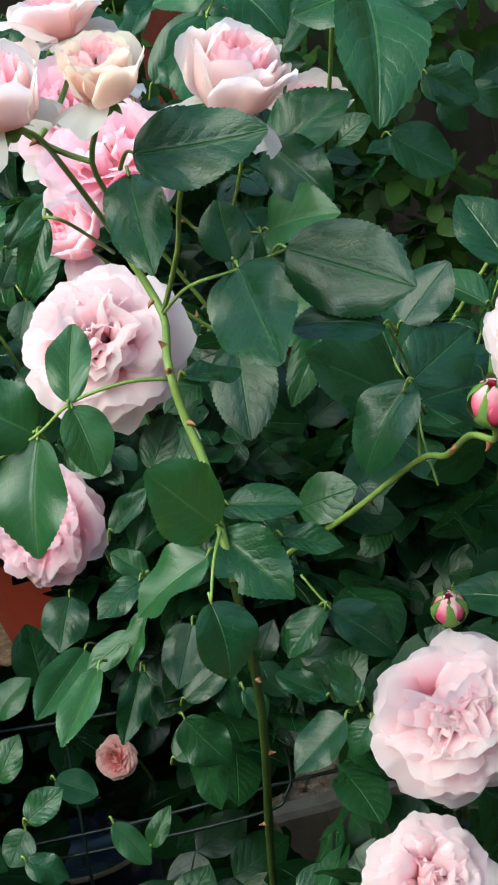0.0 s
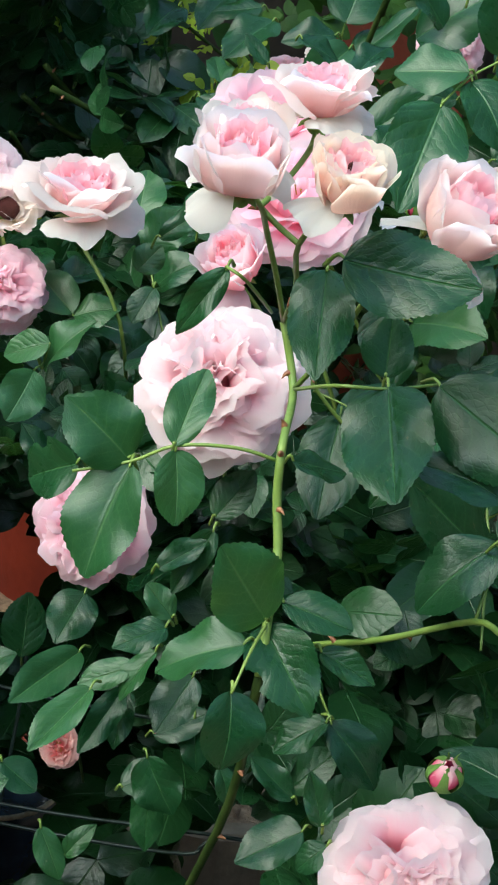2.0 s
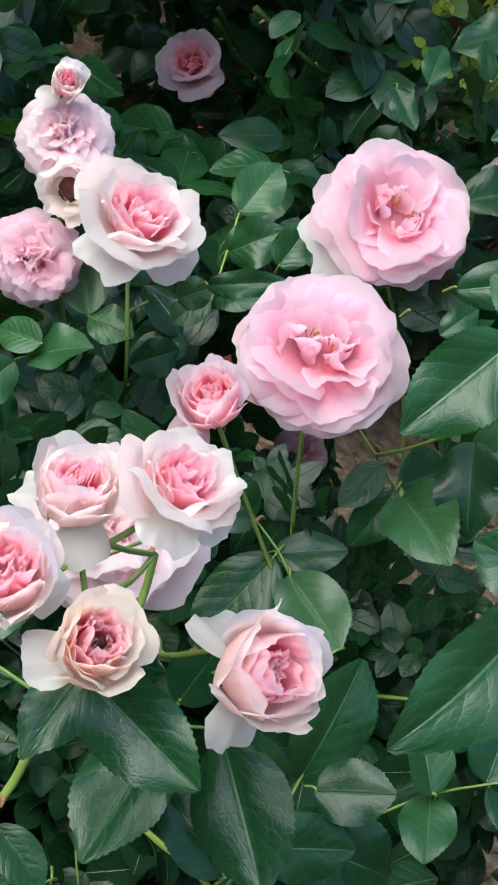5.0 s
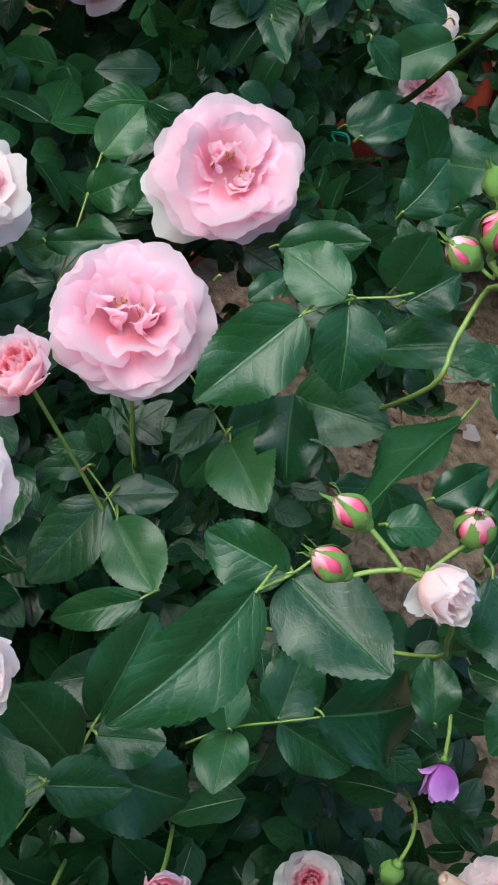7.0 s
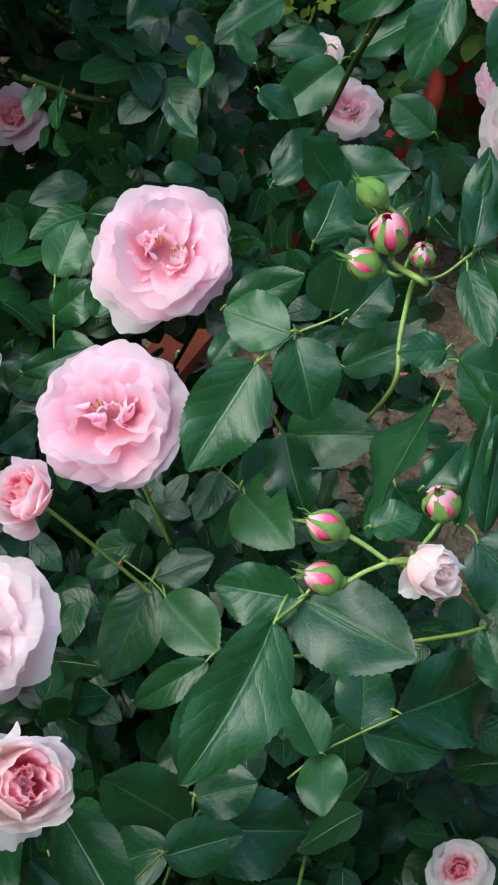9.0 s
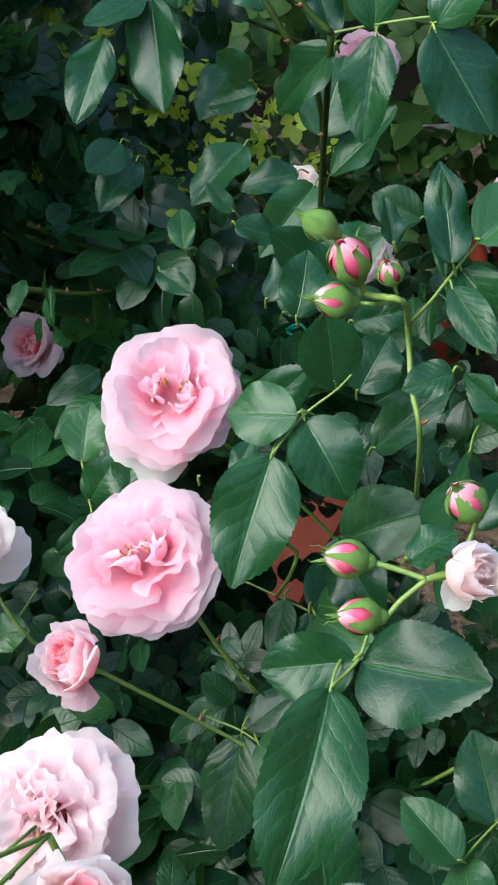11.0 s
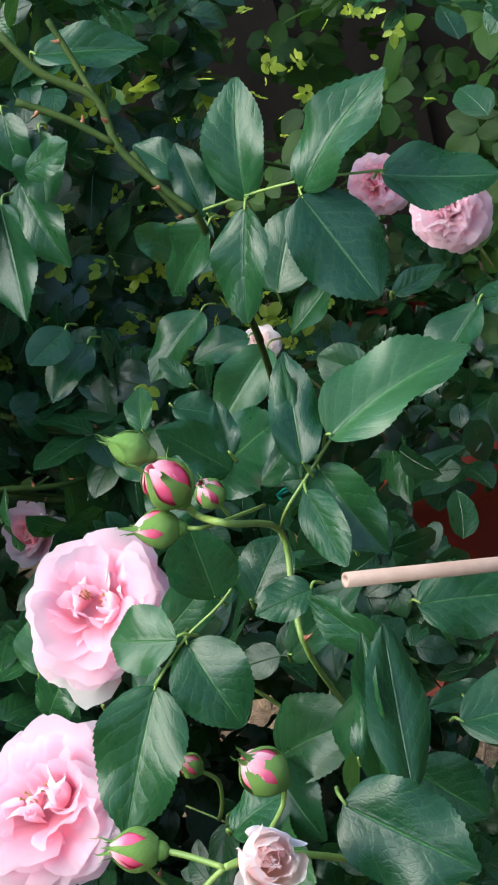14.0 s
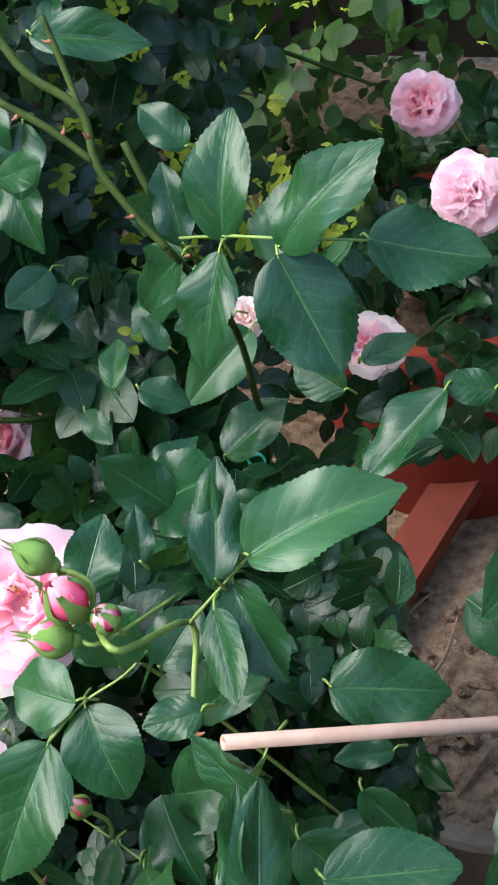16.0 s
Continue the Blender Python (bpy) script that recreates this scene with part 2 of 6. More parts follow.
def blade(rng, fold=0.18, curl=0.12, fat=0.55, rows=43, wave=0.03, cols=(-1.0, -0.93, -0.7, -0.42, -0.16, 0.0, 0.16, 0.42, 0.7, 0.93, 1.0), bite=None):
    """Points of one leaf blade of unit length along +y, up +z: rounded base, drawn-out tip, finely saw-toothed rim. Width 1 at its widest."""
    verts, uvs = [], []
    ph, bow, tip = rng.uniform(0, 6.28), rng.uniform(-0.07, 0.07), rng.uniform(0.15, 0.4)
    end = rng.uniform(0.66, 0.78)
    lop = rng.uniform(-0.07, 0.07)
    top = fat / (fat + end)
    for i in range(rows):
        v = i / (rows - 1)
        w = (v ** fat * (1 - v) ** end) / (top ** fat * (1 - top) ** end) * 0.5
        k = min(max((v - 0.78) / 0.22, 0), 1)
        w *= 1 - tip * k * k * (3 - 2 * k)
        if i == rows - 1:
            w = 0.003
        tooth = 1 if i % 2 and v > 0.1 else 0
        for s in cols:
            a = abs(s)
            r = w * (1 + lop * (1 if s > 0 else -1))
            if bite and (s > 0) == (bite[2] > 0):
                r *= 1 - abs(bite[2]) * math.exp(-((v - bite[0]) / bite[1]) ** 4)
            x = s * r * (1 + 0.035 * tooth if a == 1 else 1.0) + bow * v * v
            y = v + (0.013 * tooth if a == 1 else 0.0)
            z = fold * w * a ** 1.3 * (1 - 0.3 * v) - curl * (v - 0.3) ** 2 * 1.3
            # each half bulges, the tissue is quilted between its veins, the rim waves
            z += 0.07 * w * math.sin(math.pi * min(a, 1.0)) + 0.006 * abs(math.sin(math.pi * 7.0 * (v - 0.31 * a))) * a * (1.2 - a)
            z += wave * math.sin(v * 10 + ph + (1.9 if s > 0 else 0)) * a * a * w * 2.4
            verts.append((x, y, z))
            uvs.append((0.5 + s * 0.5, v))
    return verts, grid_faces(rows, len(cols)), uvs


RNG = random.Random(7)
TAKEN = []
BLADES = {}
for kind_, mat_ in (("dark", LEAF), ("fresh_lit", LEAF_FRESH_LIT), ("back", LEAF_BACK)):
    BLADES[kind_] = []
    for k in range(14):
        hole = (RNG.uniform(0.35, 0.7), 0.09, RNG.choice((-0.34, 0.3))) if k > 11 else None
        vs, fs, us = blade(RNG, RNG.uniform(-0.05, 0.36), RNG.uniform(-0.12, 0.42), fat=RNG.uniform(0.46, 0.62), wave=RNG.uniform(0.02, 0.09), bite=hole)
        BLADES[kind_].append(mesh_of("leaf", vs, fs, mat_, us))


def leaf_pose(base, tip, ratio, roll=0.0, up=(0.04, -0.6, 0.8)):
    b, t = Vector(base), Vector(tip)
    y = t - b
    length = y.length
    y.normalize()
    z = Vector(up)
    z = (z - z.dot(y) * y).normalized()
    z = Matrix.Rotation(radians(roll), 3, y) @ z
    x = y.cross(z)
    m = Matrix((x * length * ratio, y * length, z * length * 0.8)).transposed().to_4x4()
    return Matrix.Translation(b) @ m


def leaf(shoot, base, tip, ratio=0.62, roll=0.0, kind="dark", label=""):
    me = RNG.choice(BLADES[kind][12:] if "chewed" in label else BLADES[kind][:12])
    b = Vector(base) - shoot.location
    t = Vector(tip) - shoot.location
    TAKEN.append((Vector(base) + Vector(tip)) / 2)
    return put("leaf", me, shoot, leaf_pose(b, t, ratio, roll + RNG.gauss(0, 13)), label)


def tube(points, radii, sides=8):
    """A round stem through the points, as vertices and faces."""
    pts = [Vector(p) for p in points]
    fine, fr = [], []
    for k in range(len(pts) - 1):
        p0, p1, p2, p3 = pts[max(k - 1, 0)], pts[k], pts[k + 1], pts[min(k + 2, len(pts) - 1)]
        for q in range(4):
            u = q / 4
            fine.append(0.5 * ((2 * p1) + (p2 - p0) * u + (2 * p0 - 5 * p1 + 4 * p2 - p3) * u * u + (3 * p1 - p0 - 3 * p2 + p3) * u ** 3))
            fr.append(radii[k] * (1 - u) + radii[k + 1] * u)
    fine.append(pts[-1])
    fr.append(radii[-1])
    verts, faces = [], []
    side = Vector((0.3, 1, 0.2))
    for k, p in enumerate(fine):
        d = (fine[min(k + 1, len(fine) - 1)] - fine[max(k - 1, 0)]).normalized()
        a = (side - side.dot(d) * d).normalized()
        b = d.cross(a)
        side = a
        for s in range(sides):
            t = 2 * math.pi * s / sides
            verts.append(p + (a * math.cos(t) + b * math.sin(t)) * fr[k])
    for k in range(len(fine) - 1):
        for s in range(sides):
            faces.append((k * sides + s, k * sides + (s + 1) % sides, (k + 1) * sides + (s + 1) % sides, (k + 1) * sides + s))
    faces.append(tuple(range(sides))[::-1])
    faces.append(tuple(len(verts) - sides + s for s in range(sides)))
    return verts, faces, fine


def cane(shoot, points, r0=0.003, r1=0.002, mat=None, name="cane", thorns=0, label=""):
    pts = [Vector(p) - shoot.location for p in points]
    n = len(pts)
    vs, fs, fine = tube(pts, [r0 + (r1 - r0) * k / (n - 1) for k in range(n)])
    ob = put(name, mesh_of(name, vs, fs, mat or STEM), shoot, Matrix.Identity(4), label)
    for k in range(thorns):
        i = 1 + int((len(fine) - 3) * (k + RNG.random()) / thorns)
        d = (fine[i + 1] - fine[i]).normalized()
        out = Vector((RNG.uniform(-1, 1), RNG.uniform(-1, 1), RNG.uniform(-1, 1)))
        out = (out - out.dot(d) * d).normalized()
        p = fine[i] + out * r0 * 0.7
        tv, tf, _ = tube([p, p + out * 0.0022 - d * 0.0005, p + out * 0.0042 - d * 0.0022], [0.0017, 0.0009, 0.0001], 6)
        put("thorn", mesh_of("thorn", tv, tf, THORN), ob, Matrix.Identity(4))
    return ob


def petal_points(rng, th, length, width, r0, ruffle=0.06, notch=0.0, rows=12, cols=15, lift=0.0, roll_rim=0.0):
    """A petal swept round the flower's axis +z. th: its lean from the axis at claw, middle and rim, in degrees."""
    path = []
    r, z = r0, 0.0
    for i in range(rows):
        v = i / (rows - 1)
        a = th[0] + (th[1] - th[0]) * min(v * 2, 1) + (th[2] - th[1]) * max(v * 2 - 1, 0)
        path.append((r, z, a))
        r += math.sin(radians(a)) * length / (rows - 1)
        z += math.cos(radians(a)) * length / (rows - 1)
    p1, p2, p3 = (rng.uniform(0, 6.28) for _ in range(3))
    verts, uvs = [], []
    for i, (r, z, a) in enumerate(path):
        v = i / (rows - 1)
        half = width * 0.5 * (0.22 + 0.78 * math.sin(min(v * 1.75, 1.57)) ** 0.9)
        for j in range(cols):
            s = -1 + 2 * j / (cols - 1)
            back = (1 - math.sqrt(max(0.0, 1 - (abs(s) * 0.985) ** (4.6 if width < 0.74 else 3.8 if width < 0.95 else 6.0)))) * v * (0.36 if width < 0.74 else 0.42 if width < 0.95 else 0.3) + notch * v * v * math.exp(-(s * 4.5) ** 2)
            back += v * v * (0.03 * math.sin(s * 5 + p3) + 0.014 * math.sin(s * 12 + p1) + 0.012 * math.sin(s * 21 + p2))
            k = max(0.0, i - back * (rows - 1) * 1.0)
            i0 = min(int(k), rows - 2)
            f = k - i0
            rr = path[i0][0] * (1 - f) + path[i0 + 1][0] * f
            zz = path[i0][1] * (1 - f) + path[i0 + 1][1] * f
            aa = radians(path[i0][2])
            n_r, n_z = math.cos(aa), -math.sin(aa)
            d = ruffle * length * v * v * (math.sin(s * 3.4 + p1) * 0.6 + math.sin(s * 7.3 + p2) * 0.42 * abs(s) + math.sin(s * 13 + p3) * 0.16 * v)
            d += lift * length * v * (abs(s) ** 2) + roll_rim * length * max(0, v - 0.72) ** 1.5
            rr += n_r * d
            zz += n_z * d
            # a broad petal bends round the axis, a far one lies flatter
            bend = s * half / max(rr * 0.55 + 0.45 * width * 0.62, 0.002)
            verts.append((rr * math.cos(bend), rr * math.sin(bend) + 0.25 * (s * half - rr * math.sin(bend)), zz))
            uvs.append((0.5 + s * 0.5, v))
    return verts, grid_faces(rows, cols), uvs


def axis_pose(at, face, spin=0.0, size=1.0):
    z = Vector(face).normalized()
    x = Vector((0.2, 0.3, 1.0)).cross(z).normalized()
    y = z.cross(x)
    m = Matrix((x, y, z)).transposed().to_4x4()
    return Matrix.Translation(at) @ m @ Matrix.Rotation(radians(spin), 4, "Z") @ Matrix.Scale(size, 4)


PETALS = {}


def petal_mesh(key, rng, mat, *args, **kw):
    if key not in PETALS:
        vs, fs, us = petal_points(rng, *args, **kw)
        PETALS[key] = mesh_of("petal", vs, fs, mat, us)
    return PETALS[key]


def calyx(parent, rng, size, spread=120, long=0.5, n=5, mat=None):
    """Green hip and pointed sepals under a flower, as one part."""
    verts, faces = [], []
    for k in range(n):
        a = 2 * math.pi * k / n + rng.uniform(-0.2, 0.2)
        sp = radians(spread + rng.uniform(-20, 20))
        start = len(verts)
        L = long * size * rng.uniform(0.85, 1.2)
        r, z = 0.05 * size, -0.07 * size
        for i in range(7):
            v = i / 6
            w = 0.085 * size * (1 - v) ** 0.8 * (0.7 + 0.6 * math.sin(v * 2.6))
            ang = sp * (0.85 + 0.35 * v)
            for s in (-1, 0, 1):
                x, y = r + (0.012 * size if s else 0), s * w
                verts.append(Vector((x * math.cos(a) - y * math.sin(a), x * math.sin(a) + y * math.cos(a), z)))
            r += math.sin(ang) * L / 6
            z += math.cos(ang) * L / 6
        faces += grid_faces(7, 3, start)
    put("calyx", mesh_of("calyx", verts, faces, mat or SEPAL), parent, Matrix.Identity(4), "green calyx with pointed sepals")


BLOOM_STYLE = {}


def bloom(shoot, at, face, diameter, style="cupped", outer=None, inner=None, spin=0.0, seed=1, label="", guard=None, sepals=True):
    """One open rose: a small green receptacle, with each petal a piece of its own round it."""
    outer, inner = outer or BLUSH, inner or HEART
    rng = random.Random(seed)
    loc = Vector(at) - shoot.location
    for d in (0.1, 0.3, 0.5):
        TAKEN.append(Vector(at) + Vector(face).normalized() * diameter * d)
    rim = axis_pose(Vector(at), face, 0, diameter)
    for k in range(6):
        TAKEN.append(rim @ Vector((0.36 * math.cos(k * 1.047), 0.36 * math.sin(k * 1.047), 0.35)))
    layers = BLOOM_STYLE[style]
    hv, hf, _ = tube([(0, 0, -0.18), (0, 0, -0.14), (0, 0, -0.09), (0, 0, -0.06)], [0.025, 0.07, 0.085, 0.06], 10)
    ob = put("bloom", mesh_of("bloom", hv, hf, SEPAL), shoot, axis_pose(loc, face, spin, diameter), label)
    paint = {"o": outer, "i": inner, "b": inner, "g": guard or (outer if outer is VIOLET else CREAM)}
    for li, (ink, th, length, width, r0, count, ruffle, turn, roll_rim, loose) in enumerate(layers["petals"]):
        use = paint[ink]
        for k in range(count):
            var = (k + seed) % 4
            kr = random.Random(hash_of(style, li, var))
            j = lambda d: kr.uniform(-d, d)
            fine = width > 0.4
            me = petal_mesh((style, li, var, use.name), kr, use, [t + j(7) for t in th], length * (1 + j(0.08)), width * (1 + j(0.14)), r0, ruffle, notch=kr.choice((0, 0, 0.05, 0.1)), rows=13 if fine else 10, cols=17 if fine else 11, lift=j(0.08), roll_rim=roll_rim * kr.uniform(0.5, 1.4))
            a = turn + 360 * (k + rng.uniform(-0.26, 0.26)) / count
            off = Vector((rng.uniform(-1, 1), rng.uniform(-1, 1), rng.uniform(-0.6, 0.6))) * 0.02 * loose
            if ink == "i" and layers.get("hearts"):
                # the middle parts into two whorls
                off.x += layers["hearts"] * (1 if math.cos(radians(a)) > 0 else -1)
            put("petal", me, ob, Matrix.Translation(off) @ Matrix.Rotation(radians(a), 4, "Z") @ Matrix.Rotation(radians(rng.uniform(-9, 9) * loose), 4, "X") @ Matrix.Rotation(radians(rng.uniform(-8, 8) * loose), 4, "Y") @ Matrix.Scale(rng.uniform(0.92, 1.07), 4))
    if layers.get("stamens") or layers.get("dead"):
        dead = layers.get("dead")
        if dead:
            # shrivelled brown knot of old stamens
            z = layers["rise"]
            tv, tf, _ = tube([(0, 0, 0), (0, 0, z), (0, 0, z + 0.05), (0, 0, z + 0.09)], [dead * 0.6, dead, dead * 0.85, dead * 0.3], 14)
            tv = [v * (1 + 0.22 * noise.noise(Vector(v) * 55)) for v in tv]
            put("centre", mesh_of("centre", tv, tf, BROWN), ob, Matrix.Identity(4), "withered brown centre")
        else:
            for k in range(16):
                a, rr = rng.choice((0.4, 2.6)) + rng.uniform(-0.5, 0.5), rng.uniform(0.07, 0.13)
                p = Vector((rr * math.cos(a), rr * math.sin(a), 0.08))
                q = p * 1.05 + Vector((rng.uniform(-0.02, 0.02), rng.uniform(-0.02, 0.02), rng.uniform(0.055, 0.08)))
                tv, tf, _ = tube([p, q, q + Vector((0, 0, 0.014))], [0.005, 0.004, 0.012], 4)
                put("stamen", mesh_of("stamen", tv, tf, ANTHER), ob, Matrix.Identity(4))
    if sepals:
        calyx(ob, rng, 0.7, 120, 0.26)
    return ob


def hash_of(*parts):
    n = 17
    for ch in "".join(str(p) for p in parts):
        n = (n * 31 + ord(ch)) % 1000003
    return n


# colour; lean at claw, middle, rim; length; width; start radius; count; ruffle; turn; roll of the rim; looseness, for a flower of width 1
BLOOM_STYLE["cupped"] = {"petals": [
    ("i", (4, -6, -24), 0.36, 0.20, 0.01, 3, 0.12, 0, 0.0, 1.6), ("i", (10, -2, -6), 0.37, 0.26, 0.04, 4, 0.14, 30, 0.0, 1.6), ("i", (22, 0, 6), 0.38, 0.30, 0.06, 5, 0.14, 10, 0.1, 1.4),
    ("i", (34, 4, 10), 0.40, 0.36, 0.08, 5, 0.12, 40, 0.3, 1.2), ("i", (48, 8, 14), 0.43, 0.44, 0.09, 5, 0.10, 5, 0.4, 1.0),
    ("o", (60, 14, 20), 0.48, 0.58, 0.08, 5, 0.08, 60, 0.8, 0.8), ("o", (70, 22, 26), 0.54, 0.76, 0.07, 4, 0.08, 20, 1.0, 0.8), ("o", (80, 32, 38), 0.58, 0.90, 0.06, 4, 0.08, 65, 1.2, 0.8),
    ("g", (88, 94, 116), 0.52, 0.62, 0.05, 3, 0.16, 200, 0.4, 1.2)]}
BLOOM_STYLE["goblet"] = {"petals": [
    ("i", (6, -4, -40), 0.44, 0.17, 0.02, 4, 0.14, 0, 0.0, 1.0), ("i", (8, -4, -8), 0.47, 0.21, 0.05, 5, 0.14, 30, 0.0, 1.0), ("i", (14, -4, 2), 0.50, 0.25, 0.08, 6, 0.13, 10, 0.1, 1.0),
    ("i", (24, -4, 4), 0.53, 0.32, 0.11, 6, 0.11, 40, 0.1, 0.8), ("i", (40, -4, 2), 0.58, 0.42, 0.12, 6, 0.09, 5, 0.2, 0.6),
    ("o", (62, 2, -10), 0.62, 0.80, 0.10, 5, 0.07, 60, 0.3, 0.4), ("o", (78, 8, -14), 0.66, 1.0, 0.08, 4, 0.07, 20, 0.5, 0.4), ("o", (90, 14, -12), 0.68, 1.12, 0.08, 4, 0.07, 80, 0.9, 0.4),
    ("g", (92, 116, 134), 0.56, 0.60, 0.06, 2, 0.22, 215, 0.4, 1.2)]}
BLOOM_STYLE["spent"] = {"petals": [
    ("i", (10, -6, -16), 0.31, 0.16, 0.04, 5, 0.16, 0, 0.0, 0.9), ("i", (16, -6, 0), 0.35, 0.20, 0.07, 6, 0.15, 30, 0.0, 0.9), ("i", (24, -4, -2), 0.39, 0.25, 0.09, 7, 0.13, 10, 0.1, 0.8), ("i", (36, -4, -2), 0.43, 0.32, 0.10, 6, 0.10, 40, 0.2, 0.7),
    ("o", (58, 0, -4), 0.50, 0.50, 0.09, 5, 0.08, 15, 0.4, 0.7), ("o", (72, 4, -4), 0.54, 0.68, 0.07, 4, 0.08, 50, 0.6, 0.7), ("o", (84, 10, 0), 0.56, 0.84, 0.06, 4, 0.09, 5, 0.9, 0.7),
    ("g", (86, 108, 128), 0.50, 0.46, 0.05, 2, 0.22, 235, 0.4, 1.5)],
    "dead": 0.05, "rise": 0.25}
BLOOM_STYLE["withered"] = {"petals": [
    ("i", (60, 40, 20), 0.22, 0.26, 0.02, 5, 0.16, 0, 0.0, 1.0), ("o", (56, 16, 6), 0.44, 0.48, 0.14, 6, 0.12, 40, 0.0, 0.8), ("o", (66, 24, 40), 0.50, 0.54, 0.12, 6, 0.14, 50, 0.0, 0.8)],
    "dead": 0.15, "rise": 0.12}
BLOOM_STYLE["open"] = {"petals": [
    ("b", (84, 76, 50), 0.24, 0.30, 0.0, 6, 0.12, 0, 0.0, 0.6),
    ("i", (20, 4, -46), 0.24, 0.32, 0.03, 4, 0.24, 46, 0.0, 2.0), ("i", (26, 12, 20), 0.27, 0.40, 0.05, 5, 0.24, 0, 0.2, 2.4), ("i", (38, 26, 40), 0.32, 0.46, 0.07, 5, 0.22, 35, 0.3, 2.2), ("i", (50, 38, 52), 0.37, 0.54, 0.08, 5, 0.19, 80, 0.4, 1.8),
    ("o", (62, 50, 56), 0.42, 0.62, 0.07, 5, 0.16, 20, 0.6, 1.3), ("o", (72, 62, 66), 0.46, 0.70, 0.06, 5, 0.13, 55, 0.7, 1.1), ("o", (80, 74, 76), 0.49, 0.76, 0.05, 5, 0.12, 5, 0.8, 1.0), ("o", (92, 88, 92), 0.50, 0.78, 0.04, 5, 0.11, 40, 0.7, 1.0),
    ("g", (102, 104, 112), 0.56, 0.60, 0.04, 1, 0.07, 200, 0.3, 0.6)],
    "stamens": True, "hearts": 0.085}
BLOOM_STYLE["full"] = {"petals": [
    ("i", (24, 4, -84), 0.44, 0.36, 0.02, 6, 0.16, 17, 0.0, 1.2), ("i", (10, 4, 36), 0.45, 0.34, 0.05, 5, 0.22, 0, 0.2, 2.0), ("i", (14, 10, 56), 0.43, 0.36, 0.05, 6, 0.22, 20, 0.3, 2.2), ("i", (18, 16, 68), 0.43, 0.38, 0.05, 6, 0.2, 5, 0.5, 2.0),
    ("i", (28, 24, 72), 0.43, 0.40, 0.06, 7, 0.2, 30, 0.6, 1.8), ("o", (40, 32, 74), 0.43, 0.43, 0.06, 7, 0.18, 12, 0.7, 1.6), ("o", (52, 44, 80), 0.44, 0.46, 0.06, 8, 0.16, 33, 0.8, 1.4), ("o", (66, 58, 86), 0.44, 0.50, 0.05, 8, 0.14, 3, 0.8, 1.2), ("o", (84, 78, 98), 0.45, 0.56, 0.05, 8, 0.12, 22, 0.8, 1.1), ("o", (102, 104, 120), 0.46, 0.58, 0.04, 6, 0.11, 50, 0.6, 1.0)]}
BLOOM_STYLE["half"] = {"petals": [
    ("i", (6, -8, -20), 0.66, 0.26, 0.02, 3, 0.08, 0, 0.0, 0.6), ("i", (18, -6, -10), 0.68, 0.38, 0.05, 4, 0.07, 35, 0.0, 0.6), ("i", (40, -6, -12), 0.74, 0.58, 0.06, 4, 0.05, 10, 0.1, 0.5),
    ("o", (54, -2, -16), 0.78, 0.72, 0.06, 4, 0.04, 40, 0.2, 0.4), ("o", (64, 2, -10), 0.82, 0.80, 0.06, 3, 0.05, 70, 0.4, 0.4),
    ("g", (72, 56, 82), 0.56, 0.42, 0.06, 1, 0.1, 170, 0.3, 0.5)]}


def bud(shoot, at, face, length, color=None, closed=0.5, spin=0.0, seed=3, label=""):
    """A plump bud: furled petals held by five green sepals with long drawn-out tips, on a round hip."""
    rng = random.Random(seed)
    loc = Vector(at) - shoot.location
    TAKEN.append(Vector(at))
    hv, hf, _ = tube([(0, 0, -0.22), (0, 0, -0.16), (0, 0, -0.06), (0, 0, 0.06), (0, 0, 0.12)], [0.07, 0.15, 0.2, 0.19, 0.16], 12)
    ob = put("bud", mesh_of("bud", hv, hf, SEPAL), shoot, axis_pose(loc, face, spin, length * 1.08), label)

    def belly(v):
        # radius of the furled petals at height v
        return 0.37 * math.sin(math.pi * (0.16 + 0.80 * v)) ** 0.85 + 0.012

    for k in range(5):
        vs, us, rows, cols = [], [], 11, 9
        for i in range(rows):
            v = i / (rows - 1)
            for c in range(cols):
                s_ = -1 + 2 * c / (cols - 1)
                vv = v * (1 - 0.16 * s_ * s_)
                rr = belly(vv) * (1.0 - 0.035 * k + 0.05 * s_) + 0.004 * math.sin(9 * v + k)
                a = k * 2.51 + s_ * 1.05 + 0.9 * v
                vs.append((rr * math.cos(a), rr * math.sin(a), 0.04 + 0.86 * vv))
                us.append((0.5 + s_ / 2, v))
        put("petal", mesh_of("petal", vs, grid_faces(rows, cols), color or RED, us), ob, Matrix.Identity(4))
    for k in range(5):
        a0 = 2 * math.pi * k / 5 + rng.uniform(-0.12, 0.12)
        away = rng.uniform(0.0, 1.0) ** 1.5 * (1 - closed) * 1.1
        long = rng.uniform(1.1, 1.6)
        sv, rows = [], 13
        for i in range(rows):
            v = i / (rows - 1)
            z = 0.0 + v * long * 0.86
            w = (0.9 + 1.0 * closed) * (1 - v) ** 1.1 * (0.85 + 0.5 * math.sin(min(v * 2.4, 1) * 3.0)) + 0.02
            out = away * max(0, v - 0.25) ** 1.4 * 1.1
            rad = belly(min(z / 0.86, 1.0)) * 1.07 + 0.014 + out
            if z > 0.86:
                rad = belly(1.0) * 1.07 + 0.014 + out + (z - 0.86) * rng.uniform(-0.1, 0.25)
            for s_ in (-1, -0.5, 0, 0.5, 1):
                b = a0 + s_ * w * (0.30 / max(rad, 0.12)) * 0.5
                r2 = rad + (0.012 if s_ == 0 else 0)
                sv.append((r2 * math.cos(b), r2 * math.sin(b), z - out * 0.5 * v))
        put("sepal", mesh_of("sepal", sv, grid_faces(rows, 5), SEPAL), ob, Matrix.Identity(4))
    return ob


